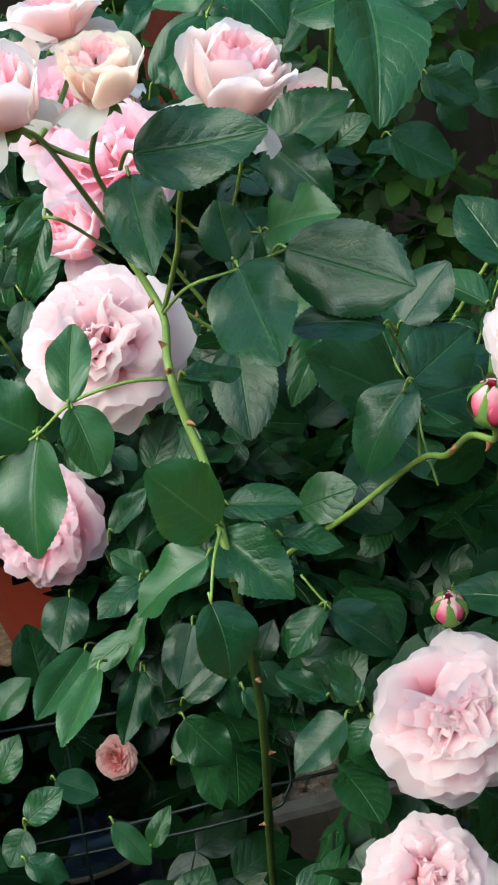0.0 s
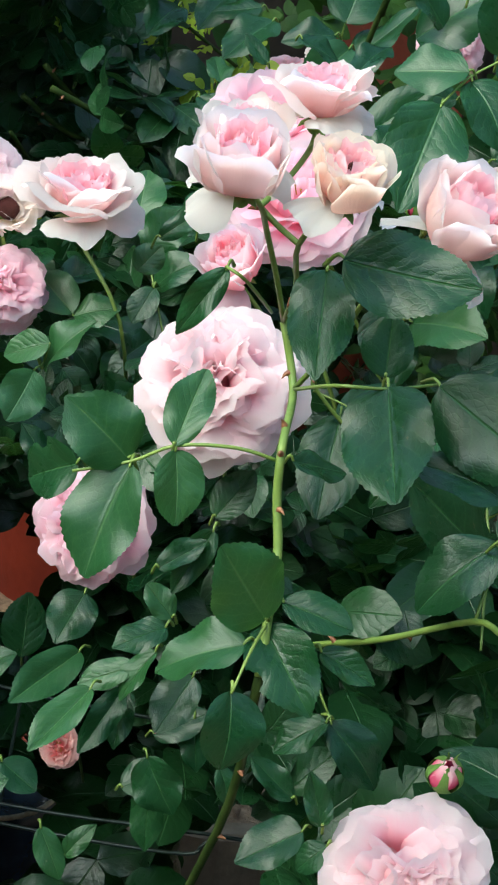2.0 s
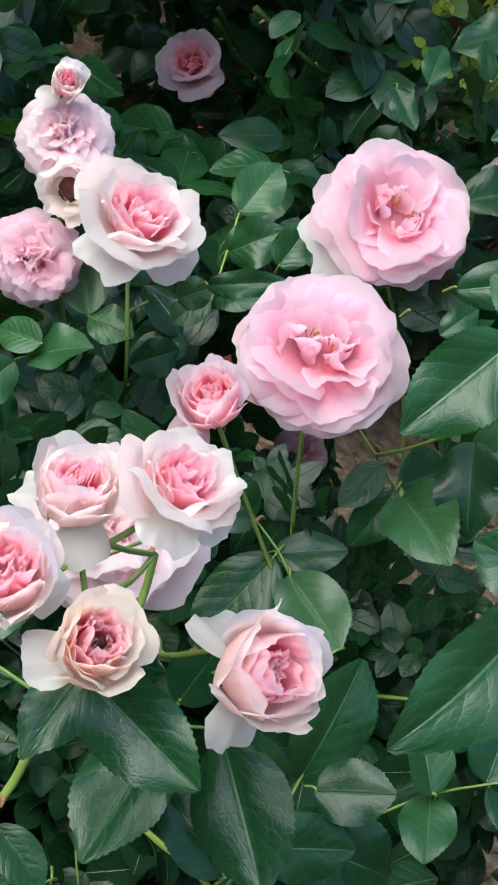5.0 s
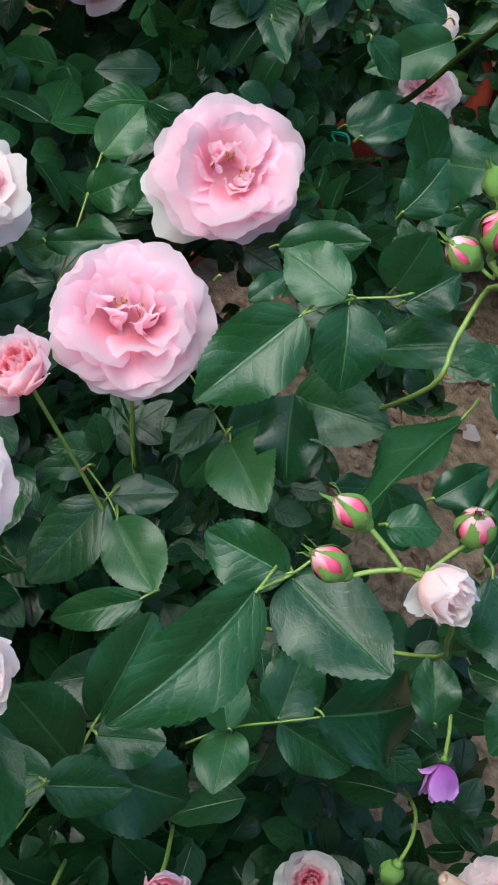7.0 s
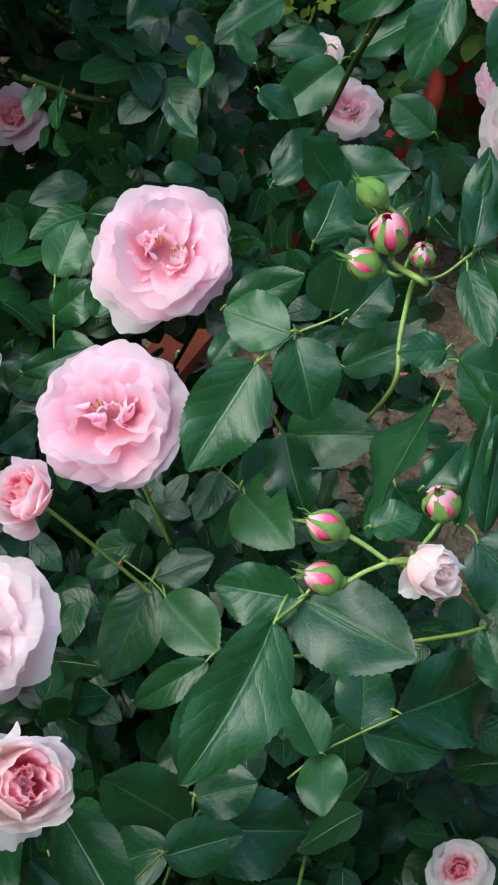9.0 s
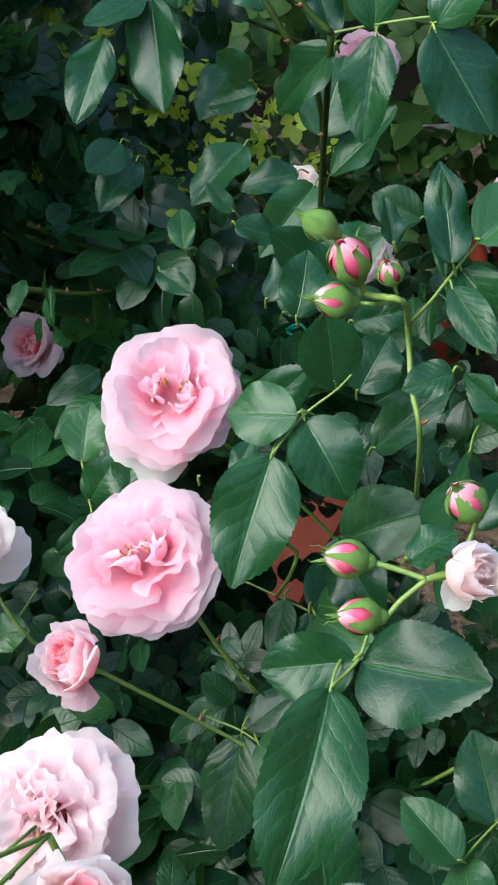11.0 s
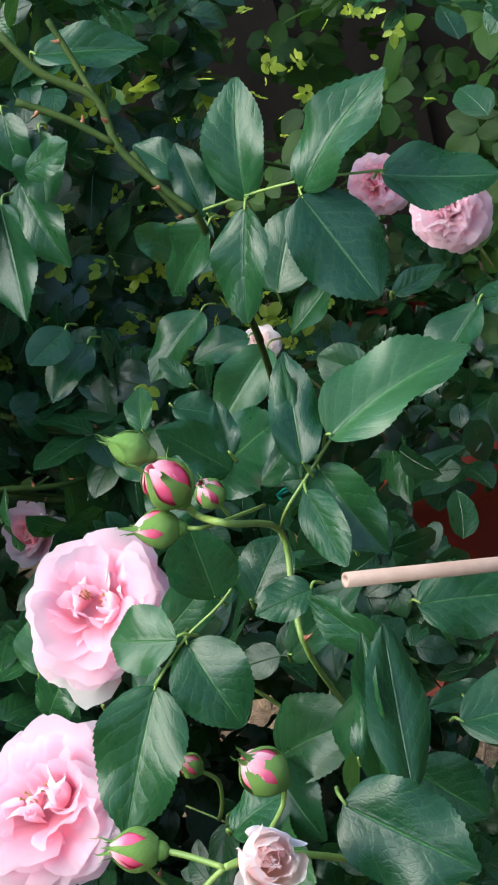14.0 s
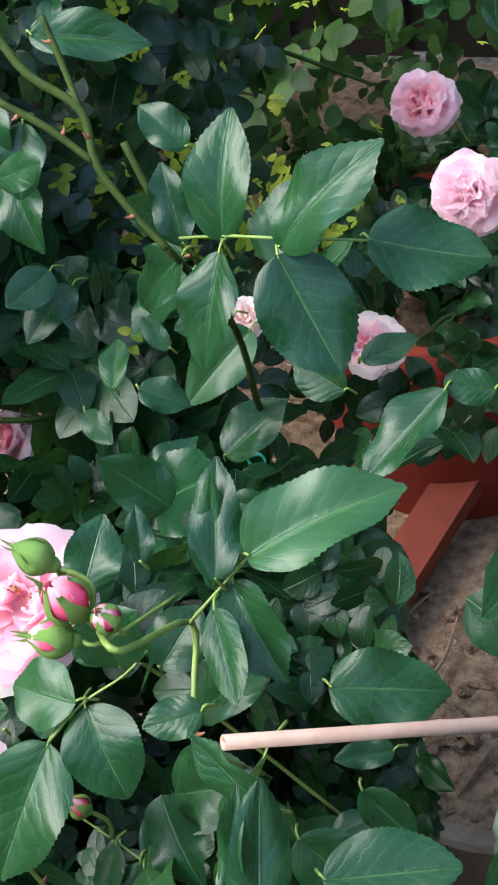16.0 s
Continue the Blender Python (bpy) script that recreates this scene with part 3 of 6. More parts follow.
def stalk(shoot, a, b):
    """The short stalk that carries one leaf."""
    a, b = Vector(a), Vector(b)
    return cane(shoot, [a, a * 0.45 + b * 0.55 + Vector((0, -0.002, 0.004)), b], 0.0009, 0.0006, STEM, "leaf_stalk")


def hollow_stick(parent, way, r):
    """A cut bamboo stick: wall, dark hollow and a swollen node."""
    d = Vector(way)
    L = d.length
    rings = [(0.0, r * 0.52), (0.0, r), (L * 0.3, r), (L * 0.31, r * 1.1), (L * 0.32, r), (L, r * 0.98)]
    rings = [(L * 0.04, r * 0.5)] + rings
    n = 16
    q = d.to_track_quat("Z", "Y")
    vs = [q @ Vector((rr * math.cos(2 * math.pi * k / n), rr * math.sin(2 * math.pi * k / n), z)) for z, rr in rings for k in range(n + 1)]
    fs = grid_faces(len(rings), n + 1)
    put("rod", mesh_of("rod", vs, fs, BAMBOO), parent, Matrix.Identity(4))
    pv = [q @ Vector((r * 0.51 * math.cos(2 * math.pi * k / n), r * 0.51 * math.sin(2 * math.pi * k / n), L * 0.012)) for k in range(n)]
    put("pith", mesh_of("pith", pv, [tuple(range(n))], PITH), parent, Matrix.Identity(4), "dark hollow core")


def fallen_petal(at, turn):
    """A dropped petal lying curled on the soil."""
    rng = random.Random(turn)
    vs, fs, us = petal_points(rng, (60, 82, 98), 0.034, 0.036, 0.004, 0.14)
    ob = new("fallen_petal", mesh_of("fallen_petal", vs, fs, BLUSH, us))
    ob.matrix_world = pose(at[0], at[1], ground_height(at[0], at[1]) + 0.004, 0, 0, turn)
    tagged(ob, "pale pink rose petal fallen on the soil", "petal", "fallen petals")

# ---------------------------------------------------------------- ground and background


def ground_height(x, y):
    return 0.03 * noise.noise(Vector((x * 1.7, y * 1.7, 0))) + 0.012 * noise.noise(Vector((x * 9, y * 9, 3)))


vs, n = [], 90
for i in range(n):
    for j in range(n):
        fx, fy = (i / (n - 1) - 0.5) * 2, (j / (n - 1) - 0.5) * 2
        x, y = math.copysign(abs(fx) ** 2.6, fx) * 40, 1.5 + math.copysign(abs(fy) ** 2.6, fy) * 40
        vs.append((x, y, ground_height(x, y)))
ground = tagged(new("ground", mesh_of("ground", vs, grid_faces(n, n), SOIL)), "dark brown crumbly garden soil", "soil", kind="structure")


rng_ = random.Random(31)
cv, cf = [], []
for k in range(900):
    x, y = rng_.gauss(0.1, 0.28), rng_.uniform(1.2, 2.75)
    if math.hypot(x + 0.22, y - 2.52) < 0.3 or math.hypot(x + 0.235, y - 1.54) < 0.1:
        continue
    r = rng_.uniform(0.003, 0.012) * rng_.choice((0.6, 1, 1, 1.4))
    long = rng_.choice((1.0, 1.0, 1.3, 3.5))
    tv, tf, _ = tube([(0, 0, -r * long), (0, 0, -r * 0.5 * long), (0, 0, r * 0.5 * long), (0, 0, r * long)], [r * 0.3, r, r * 0.85, r * 0.25], 5)
    m = pose(x, y, ground_height(x, y) + r * 0.35, rng_.uniform(60, 120), rng_.uniform(-40, 40), rng_.uniform(0, 360))
    start = len(cv)
    cv += [m @ (Vector(v) * (1 + 0.4 * noise.noise(Vector(v) * 90 + Vector((k, 0, 0))))) for v in tv]
    cf += [tuple(i + start for i in f) for f in tf]
tagged(new("soil_crumbs", mesh_of("soil_crumbs", cv, cf, SOIL, smooth=False)), "dry soil crumbs and bark bits on the ground", "soil", kind="stuff")

# terracotta pot behind the bush
pot = thing("plant_pot", "large red terracotta pot on the soil", "plant pot", (-0.22, 2.52, 0.0))
prof = [(0.2, 0.0), (0.22, 0.1), (0.25, 0.24), (0.255, 0.25), (0.282, 0.255), (0.288, 0.33), (0.27, 0.335), (0.258, 0.32), (0.24, 0.24)]
pv = [(r * math.cos(a * math.pi / 20), r * math.sin(a * math.pi / 20), z) for r, z in prof for a in range(41)]
pv = [(x * 0.96, y * 0.96, z * 1.16) for x, y, z in pv]
put("pot_body", mesh_of("pot_body", pv, grid_faces(len(prof), 41), CLAY), pot, Matrix.Identity(4))
sv = [(r * math.cos(a * math.pi / 20), r * math.sin(a * math.pi / 20), 0.30 + 0.012 * noise.noise(Vector((r * 40 * math.cos(a * math.pi / 20), r * 40 * math.sin(a * math.pi / 20), 0)))) for r in (0.236, 0.12, 0.0003) for a in range(41)]
put("potting_soil", mesh_of("potting_soil", sv, grid_faces(3, 41), SOIL), pot, Matrix.Identity(4))

# red-brown boards: one lies on the soil by the pot, one panel leans against the shrubs
LF = [(0, 1, 3, 2), (4, 6, 7, 5), (0, 4, 5, 1), (2, 3, 7, 6), (0, 2, 6, 4), (1, 5, 7, 3)]
lean = thing("board", "red-brown stained board lying on the soil", "board", (-0.22, 2.1, 0.03))
lv = [(x, y, z) for x in (-0.035, 0.035) for y in (-0.2, 0.34) for z in (0.0, 0.03)]
put("plank", mesh_of("plank", lv, LF, BOARD, smooth=False), lean, pose(0, 0, 0, 8, 0, -12))
panel = thing("board", "large red-brown panel leaning behind the shrubs", "board", (0.12, 3.0, 0.0))
lv = [(x, y, z) for x in (-0.11, 0.15) for y in (-0.012, 0.012) for z in (0.0, 1.35)]
put("plank", mesh_of("plank", lv, LF, BOARD, smooth=False), panel, pose(0, 0, 0, -3, 4, 0))

edging = thing("timber_edging", "weathered pale brown timber edging along the bed", "edging", (0.08, 1.68, 0.0))
ev = [(x, y + 0.004 * math.sin(x * 40), z) for x in np.linspace(-0.3, 0.3, 13) for y, z in ((-0.018, -0.03), (-0.018, 0.088), (-0.012, 0.095), (0.012, 0.095), (0.018, 0.088), (0.018, -0.03))]
put("plank", mesh_of("plank", ev, grid_faces(13, 6) + [(0, 1, 2, 3, 4, 5), tuple(range(77, 71, -1))], TIMBER, smooth=False), edging, pose(0, 0, 0, 0, 0, 4))
small_pot = thing("plant_pot", "small dark blue glazed pot with a pale rim", "plant pot", (-0.235, 1.54, 0.01))
prof = [(0.058, 0.0), (0.066, 0.06), (0.078, 0.17), (0.082, 0.2), (0.076, 0.203), (0.07, 0.17), (0.03, 0.165), (0.0004, 0.168)]
pv = [(r * math.cos(a * math.pi / 16), r * math.sin(a * math.pi / 16), z) for r, z in prof for a in range(33)]
put("pot_body", mesh_of("pot_body", pv, grid_faces(len(prof), 33), GLAZE), small_pot, Matrix.Identity(4))
pv = [((0.0795 + 0.003 * math.cos(q * math.pi / 4)) * math.cos(a * math.pi / 16), (0.0795 + 0.003 * math.cos(q * math.pi / 4)) * math.sin(a * math.pi / 16), 0.2035 + 0.003 * math.sin(q * math.pi / 4)) for q in range(9) for a in range(33)]
put("rim", mesh_of("rim", pv, grid_faces(9, 33), PITH), small_pot, Matrix.Identity(4), "pale worn rim")

# ---------------------------------------------------------------- shoots

S_front = thing("rose_shoot", "tall green rose shoot carrying blush roses and dark leaves", "rose shoot", (0.0026, 0.6537, 0.8892), "shoots of the rose bush")
bloom(S_front, (0.0138, 0.5690, 1.1160), (0.10, -0.34, 0.94), 0.0420, "spent", PEACH, DEEP, 160, 4, "fading blush rose with a browned heart")
bloom(S_front, (-0.0216, 0.5690, 1.1150), (-0.06, -0.32, 0.94), 0.0400, "goblet", BLUSH, HEART, 200, 5, "cupped blush pink rose with pale outer petals")
bloom(S_front, (0.0025, 0.6334, 1.1340), (0.05, -0.10, 1.0), 0.0435, "cupped", BLUSH, HEART, 240, 6, "pale cupped rose opening upwards")
bloom(S_front, (0.0590, 0.6290, 1.0930), (0.42, -0.34, 0.84), 0.0470, "goblet", BLUSH, HEART, 280, 7, "cupped pink rose with a furled heart")
bloom(S_front, (-0.0238, 0.6194, 1.1150), (-0.10, -0.15, 0.98), 0.0370, "goblet", BLUSH, HEART, 320, 8, "pale pink cupped rose")
cane(S_front, [(0.0116, 0.6329, 0.8892), (0.0121, 0.6409, 0.9120), (0.0128, 0.6562, 0.9375), (0.0091, 0.6650, 0.9623), (0.0086, 0.6728, 0.9843), (0.0114, 0.7240, 0.9919), (0.0028, 0.7344, 1.0210)], 0.0023, 0.0019, STEM, thorns=6)
cane(S_front, [(0.0028, 0.7344, 1.0210), (-0.0037, 0.6909, 1.0527), (-0.0111, 0.6473, 1.0840), (-0.0143, 0.5994, 1.1033), (-0.0208, 0.5772, 1.1138), (-0.0213, 0.5704, 1.1211)], 0.0014, 0.0010, STEM, thorns=2)
cane(S_front, [(0.0028, 0.7344, 1.0210), (0.0046, 0.6742, 1.0547), (0.0020, 0.6138, 1.0875), (0.0130, 0.5784, 1.1129), (0.0135, 0.5710, 1.1196)], 0.0013, 0.0010, STEM, thorns=1)
cane(S_front, [(0.0114, 0.7240, 0.9919), (0.0257, 0.6860, 1.0284), (0.0329, 0.6466, 1.0607), (0.0479, 0.6389, 1.0874), (0.0507, 0.6323, 1.0943)], 0.0013, 0.0010, STEM, thorns=1)
cane(S_front, [(0.0114, 0.7240, 0.9919), (0.0264, 0.6591, 1.0180), (0.0491, 0.6593, 1.0195), (0.0727, 0.6810, 1.0176)], 0.0009, 0.0007, STEM, thorns=0)
cane(S_front, [(0.0073, 0.6700, 0.9764), (-0.0115, 0.6644, 0.9820), (-0.0373, 0.6640, 0.9796), (-0.0569, 0.6683, 0.9676), (-0.0818, 0.6661, 0.9604)], 0.0009, 0.0007, STEM, thorns=0)
cane(S_front, [(0.0121, 0.6409, 0.9120), (0.0058, 0.6190, 0.9076), (0.0003, 0.6051, 0.8955)], 0.0008, 0.0006, STEM, thorns=0)
cane(S_front, [(-0.0035, 0.7357, 1.0244), (-0.0165, 0.6563, 1.0591), (-0.0255, 0.6580, 1.0635)], 0.0009, 0.0007, STEM, thorns=0)
cane(S_front, [(0.0025, 0.6367, 1.1331), (0.0025, 0.6430, 1.1206), (-0.0059, 0.6225, 1.1093), (-0.0143, 0.5994, 1.1033)], 0.0012, 0.0012, STEM)
cane(S_front, [(-0.0232, 0.6229, 1.1148), (-0.0218, 0.6313, 1.1037), (-0.0096, 0.6244, 1.0933), (0.0020, 0.6138, 1.0875)], 0.0012, 0.0012, STEM)
stalk(S_front, (0.0121, 0.5978, 1.0846), (0.0197, 0.5862, 1.0901))
leaf(S_front, (0.0182, 0.5864, 1.0903), (0.0690, 0.5779, 1.0857), 0.62, 10)
stalk(S_front, (0.0143, 0.6334, 1.0760), (0.0143, 0.6167, 1.0777))
leaf(S_front, (0.0143, 0.6180, 1.0786), (0.0137, 0.5757, 1.0488), 0.50, 0)
stalk(S_front, (0.0483, 0.6757, 1.0140), (0.0483, 0.6715, 1.0214))
leaf(S_front, (0.0483, 0.6712, 1.0206), (0.0484, 0.6806, 1.0473), 0.80, 0)
stalk(S_front, (0.0486, 0.6792, 1.0163), (0.0493, 0.6579, 1.0192))
leaf(S_front, (0.0492, 0.6595, 1.0202), (0.0538, 0.6037, 0.9880), 0.62, 10)
stalk(S_front, (0.0659, 0.6869, 1.0156), (0.0732, 0.6697, 1.0194))
leaf(S_front, (0.0717, 0.6706, 1.0201), (0.1203, 0.6399, 0.9954), 0.68, 5)
# paler green on these left leaves stands in for their broad sheen
stalk(S_front, (-0.0542, 0.6788, 0.9594), (-0.0583, 0.6700, 0.9685))
leaf(S_front, (-0.0575, 0.6701, 0.9676), (-0.0850, 0.6648, 0.9964), 0.85, -10, "fresh_lit")
stalk(S_front, (-0.0545, 0.6811, 0.9658), (-0.0571, 0.6670, 0.9653))
leaf(S_front, (-0.0566, 0.6677, 0.9667), (-0.0739, 0.6462, 0.9201), 0.66, -5, "fresh_lit")
stalk(S_front, (-0.0384, 0.6715, 0.9777), (-0.0374, 0.6631, 0.9771))
leaf(S_front, (-0.0376, 0.6635, 0.9780), (-0.0312, 0.6524, 0.9470), 0.72, 0, "fresh_lit")
stalk(S_front, (-0.0392, 0.6672, 0.9718), (-0.0380, 0.6633, 0.9809))
leaf(S_front, (-0.0382, 0.6624, 0.9800), (-0.0303, 0.6908, 1.0082), 0.50, 0, "fresh_lit")
stalk(S_front, (0.0142, 0.6465, 0.9053), (0.0107, 0.6342, 0.9167))
leaf(S_front, (0.0114, 0.6347, 0.9156), (-0.0120, 0.6167, 0.9534), 0.75, -10, "fresh_lit")
stalk(S_front, (0.0135, 0.6551, 0.9161), (0.0184, 0.6472, 0.9193))
leaf(S_front, (0.0174, 0.6474, 0.9195), (0.0497, 0.6398, 0.9139), 0.60, 0)
stalk(S_front, (0.0090, 0.6396, 0.9019), (0.0029, 0.6313, 0.9047))
leaf(S_front, (0.0041, 0.6312, 0.9052), (-0.0365, 0.6344, 0.8883), 0.62, -5, "fresh_lit")
stalk(S_front, (0.0078, 0.6555, 0.9072), (0.0112, 0.6423, 0.9086))
leaf(S_front, (0.0106, 0.6432, 0.9094), (0.0338, 0.6153, 0.8826), 0.68, 0, "dark", "chewed leaf with ragged holes")
stalk(S_front, (-0.0001, 0.6194, 0.8923), (0.0003, 0.6105, 0.8917))
leaf(S_front, (0.0002, 0.6109, 0.8927), (0.0033, 0.5976, 0.8610), 0.85, 0)
stalk(S_front, (-0.0224, 0.6659, 1.0622), (-0.0251, 0.6575, 1.0621))
leaf(S_front, (-0.0246, 0.6578, 1.0630), (-0.0428, 0.6482, 1.0348), 0.38, 0)

S_mid = thing("rose_shoot", "thorny side shoot with a pale rose and coral bud", "rose shoot", (0.0502, 0.7290, 0.7656), "shoots of the rose bush")
bloom(S_mid, (0.0960, 0.6648, 0.7726), (-0.05, -0.78, 0.62), 0.0830, "full", PALE, ROSE, 80, 11, "large ruffled pale pink rose")
bloom(S_mid, (0.1648, 0.6149, 0.9661), (0.31, -0.72, 0.62), 0.0552, "full", PALE, PALE, 160, 13, "pale rose with white rim")
bud(S_mid, (0.1327, 0.5937, 0.9479), (0.00, -0.51, 0.86), 0.0227, RED, 0.30, 240, 42, "plump coral bud beside a rose")
cane(S_mid, [(0.1153, 0.7177, 0.8867), (0.1222, 0.7302, 0.9244), (0.1054, 0.6469, 0.9817)], 0.0009, 0.0007, STEM, thorns=1)
cane(S_mid, [(0.0452, 0.7616, 0.8235), (0.0558, 0.7545, 0.8040), (0.0752, 0.7463, 0.7816)], 0.0008, 0.0006, STEM, thorns=0)
cane(S_mid, [(0.0294, 0.8273, 0.8010), (0.0484, 0.7841, 0.8297), (0.0780, 0.7503, 0.8554), (0.1148, 0.7180, 0.8876), (0.1214, 0.6670, 0.9070), (0.1268, 0.6244, 0.9307), (0.1327, 0.6011, 0.9353), (0.1327, 0.5960, 0.9439)], 0.0019, 0.0014, STEM, thorns=5)
cane(S_mid, [(0.0952, 0.6766, 0.7656), (0.0960, 0.6975, 0.7520), (0.0962, 0.7338, 0.7255), (0.0962, 0.7938, 0.6655)], 0.0012, 0.0012, STEM)
cane(S_mid, [(0.1616, 0.6225, 0.9596), (0.1570, 0.6413, 0.9443), (0.1554, 0.6769, 0.9172), (0.1554, 0.7369, 0.8572)], 0.0012, 0.0012, STEM)
stalk(S_mid, (0.1097, 0.6547, 0.9752), (0.1037, 0.6471, 0.9822))
leaf(S_mid, (0.1049, 0.6469, 0.9818), (0.0652, 0.6522, 0.9949), 0.60, -5)
stalk(S_mid, (0.1260, 0.7422, 0.9228), (0.1203, 0.7301, 0.9240))
leaf(S_mid, (0.1214, 0.7305, 0.9250), (0.0835, 0.7192, 0.8914), 0.68, 0)
stalk(S_mid, (0.1162, 0.7282, 0.9206), (0.1218, 0.7227, 0.9277))
leaf(S_mid, (0.1206, 0.7220, 0.9274), (0.1578, 0.7464, 0.9382), 0.75, 10)
stalk(S_mid, (0.0109, 0.6890, 0.9687), (0.0149, 0.6851, 0.9713))
leaf(S_mid, (0.0141, 0.6845, 0.9716), (0.0402, 0.7054, 0.9609), 0.55, 10)
stalk(S_mid, (0.0339, 0.6504, 0.8973), (0.0379, 0.6439, 0.8992))
leaf(S_mid, (0.0371, 0.6440, 0.8995), (0.0636, 0.6397, 0.8885), 0.50, 0)
stalk(S_mid, (-0.0449, 0.7319, 0.8840), (-0.0415, 0.7270, 0.8898))
leaf(S_mid, (-0.0422, 0.7269, 0.8893), (-0.0195, 0.7321, 0.9050), 0.50, 0)
stalk(S_mid, (0.1226, 0.7572, 0.9407), (0.1272, 0.7506, 0.9488))
leaf(S_mid, (0.1262, 0.7504, 0.9481), (0.1566, 0.7580, 0.9711), 0.80, 0)
stalk(S_mid, (-0.0809, 0.9897, 0.9826), (-0.0753, 0.9815, 0.9927))
leaf(S_mid, (-0.0764, 0.9813, 0.9918), (-0.0392, 0.9908, 1.0206), 0.35, 0)
stalk(S_mid, (-0.0299, 0.7438, 0.8519), (-0.0324, 0.7401, 0.8567))
leaf(S_mid, (-0.0319, 0.7399, 0.8563), (-0.0480, 0.7452, 0.8708), 0.70, 0, "fresh_lit")
stalk(S_mid, (-0.0149, 0.7459, 0.9086), (-0.0175, 0.7367, 0.9083))
leaf(S_mid, (-0.0170, 0.7370, 0.9093), (-0.0346, 0.7262, 0.8775), 0.42, 0)
stalk(S_mid, (-0.0203, 0.7998, 0.8840), (-0.0174, 0.7944, 0.8918))
leaf(S_mid, (-0.0180, 0.7942, 0.8910), (0.0010, 0.8028, 0.9168), 0.65, 0)

S_low = thing("rose_shoot", "low rose shoot with ruffled pink roses", "rose shoot", (-0.0444, 0.7750, 0.6258), "shoots of the rose bush")
bloom(S_low, (-0.0230, 0.8013, 0.9600), (-0.18, -0.66, 0.73), 0.0900, "full", PALE, ROSE, 0, 9, "full ruffled pale pink rose")
bloom(S_low, (-0.0828, 0.8180, 0.8663), (-0.53, -0.80, 0.27), 0.0693, "full", PINK, PINK, 40, 10, "ruffled pink rose half hidden by leaves")
bloom(S_low, (0.0641, 0.6354, 0.7061), (0.05, -0.72, 0.69), 0.0640, "full", PALE, ROSE, 120, 12, "large ruffled pale pink rose")
bloom(S_low, (-0.1048, 0.9656, 0.6288), (-0.33, -0.77, 0.55), 0.0291, "open", CORAL, CORAL, 320, 26, "faded coral rose low in the bush")
bud(S_low, (0.1088, 0.6842, 0.8162), (0.00, -0.51, 0.86), 0.0203, RED, 0.80, 200, 41, "crimson bud on a short stalk")
cane(S_low, [(0.0116, 0.6329, 0.8892), (0.0073, 0.6595, 0.8052), (-0.0122, 0.7561, 0.6573), (-0.0389, 0.8425, 0.4502)], 0.0022, 0.0023, OLD_CANE, thorns=3)
cane(S_low, [(0.1088, 0.6862, 0.8127), (0.1088, 0.6913, 0.8041), (0.1060, 0.6669, 0.7706)], 0.0008, 0.0007, STEM, thorns=0)
cane(S_low, [(-0.0194, 0.8122, 0.9529), (-0.0171, 0.8317, 0.9375), (-0.0163, 0.8675, 0.9104), (-0.0163, 0.9275, 0.8504)], 0.0012, 0.0012, STEM)
cane(S_low, [(-0.0758, 0.8285, 0.8628), (-0.0677, 0.8485, 0.8528), (-0.0651, 0.8845, 0.8275), (-0.0651, 0.9445, 0.7675)], 0.0012, 0.0012, STEM)
cane(S_low, [(0.0636, 0.6438, 0.6998), (0.0629, 0.6637, 0.6848), (0.0626, 0.6997, 0.6578), (0.0626, 0.7597, 0.5978)], 0.0012, 0.0012, STEM)
cane(S_low, [(-0.1030, 0.9700, 0.6258), (-0.0980, 0.9895, 0.6115), (-0.0964, 1.0253, 0.5848), (-0.0964, 1.0853, 0.5248)], 0.0012, 0.0012, STEM)
stalk(S_low, (-0.0810, 0.8409, 0.7784), (-0.0859, 0.8222, 0.7836))
leaf(S_low, (-0.0850, 0.8236, 0.7840), (-0.1180, 0.7768, 0.7725), 0.42, -10, "fresh_lit")
stalk(S_low, (-0.0647, 0.7326, 0.8189), (-0.0685, 0.7179, 0.8216))
leaf(S_low, (-0.0678, 0.7190, 0.8222), (-0.0931, 0.6844, 0.8024), 0.42, 0, "fresh_lit")
stalk(S_low, (-0.0448, 0.7503, 0.8225), (-0.0492, 0.7433, 0.8244))
leaf(S_low, (-0.0483, 0.7434, 0.8248), (-0.0774, 0.7394, 0.8119), 0.50, 0, "fresh_lit")
stalk(S_low, (0.0510, 0.7027, 0.7688), (0.0462, 0.6942, 0.7705))
leaf(S_low, (0.0471, 0.6944, 0.7711), (0.0150, 0.6883, 0.7523), 0.70, 0)
stalk(S_low, (0.0604, 0.6815, 0.7754), (0.0582, 0.6769, 0.7759))
leaf(S_low, (0.0587, 0.6770, 0.7763), (0.0438, 0.6728, 0.7636), 0.80, 0)
stalk(S_low, (-0.0407, 0.7945, 0.7437), (-0.0380, 0.7856, 0.7436))
leaf(S_low, (-0.0386, 0.7859, 0.7445), (-0.0208, 0.7750, 0.7144), 0.80, 0)
stalk(S_low, (-0.0548, 0.8079, 0.7054), (-0.0509, 0.8026, 0.7114))
leaf(S_low, (-0.0516, 0.8024, 0.7109), (-0.0258, 0.8074, 0.7262), 0.70, 0)
stalk(S_low, (0.0496, 0.7240, 0.8216), (0.0542, 0.7140, 0.8225))
leaf(S_low, (0.0532, 0.7143, 0.8233), (0.0836, 0.7040, 0.7957), 0.60, 0)
stalk(S_low, (0.0548, 0.7186, 0.8232), (0.0509, 0.7115, 0.8244))
leaf(S_low, (0.0517, 0.7116, 0.8249), (0.0257, 0.7061, 0.8080), 0.60, 0)
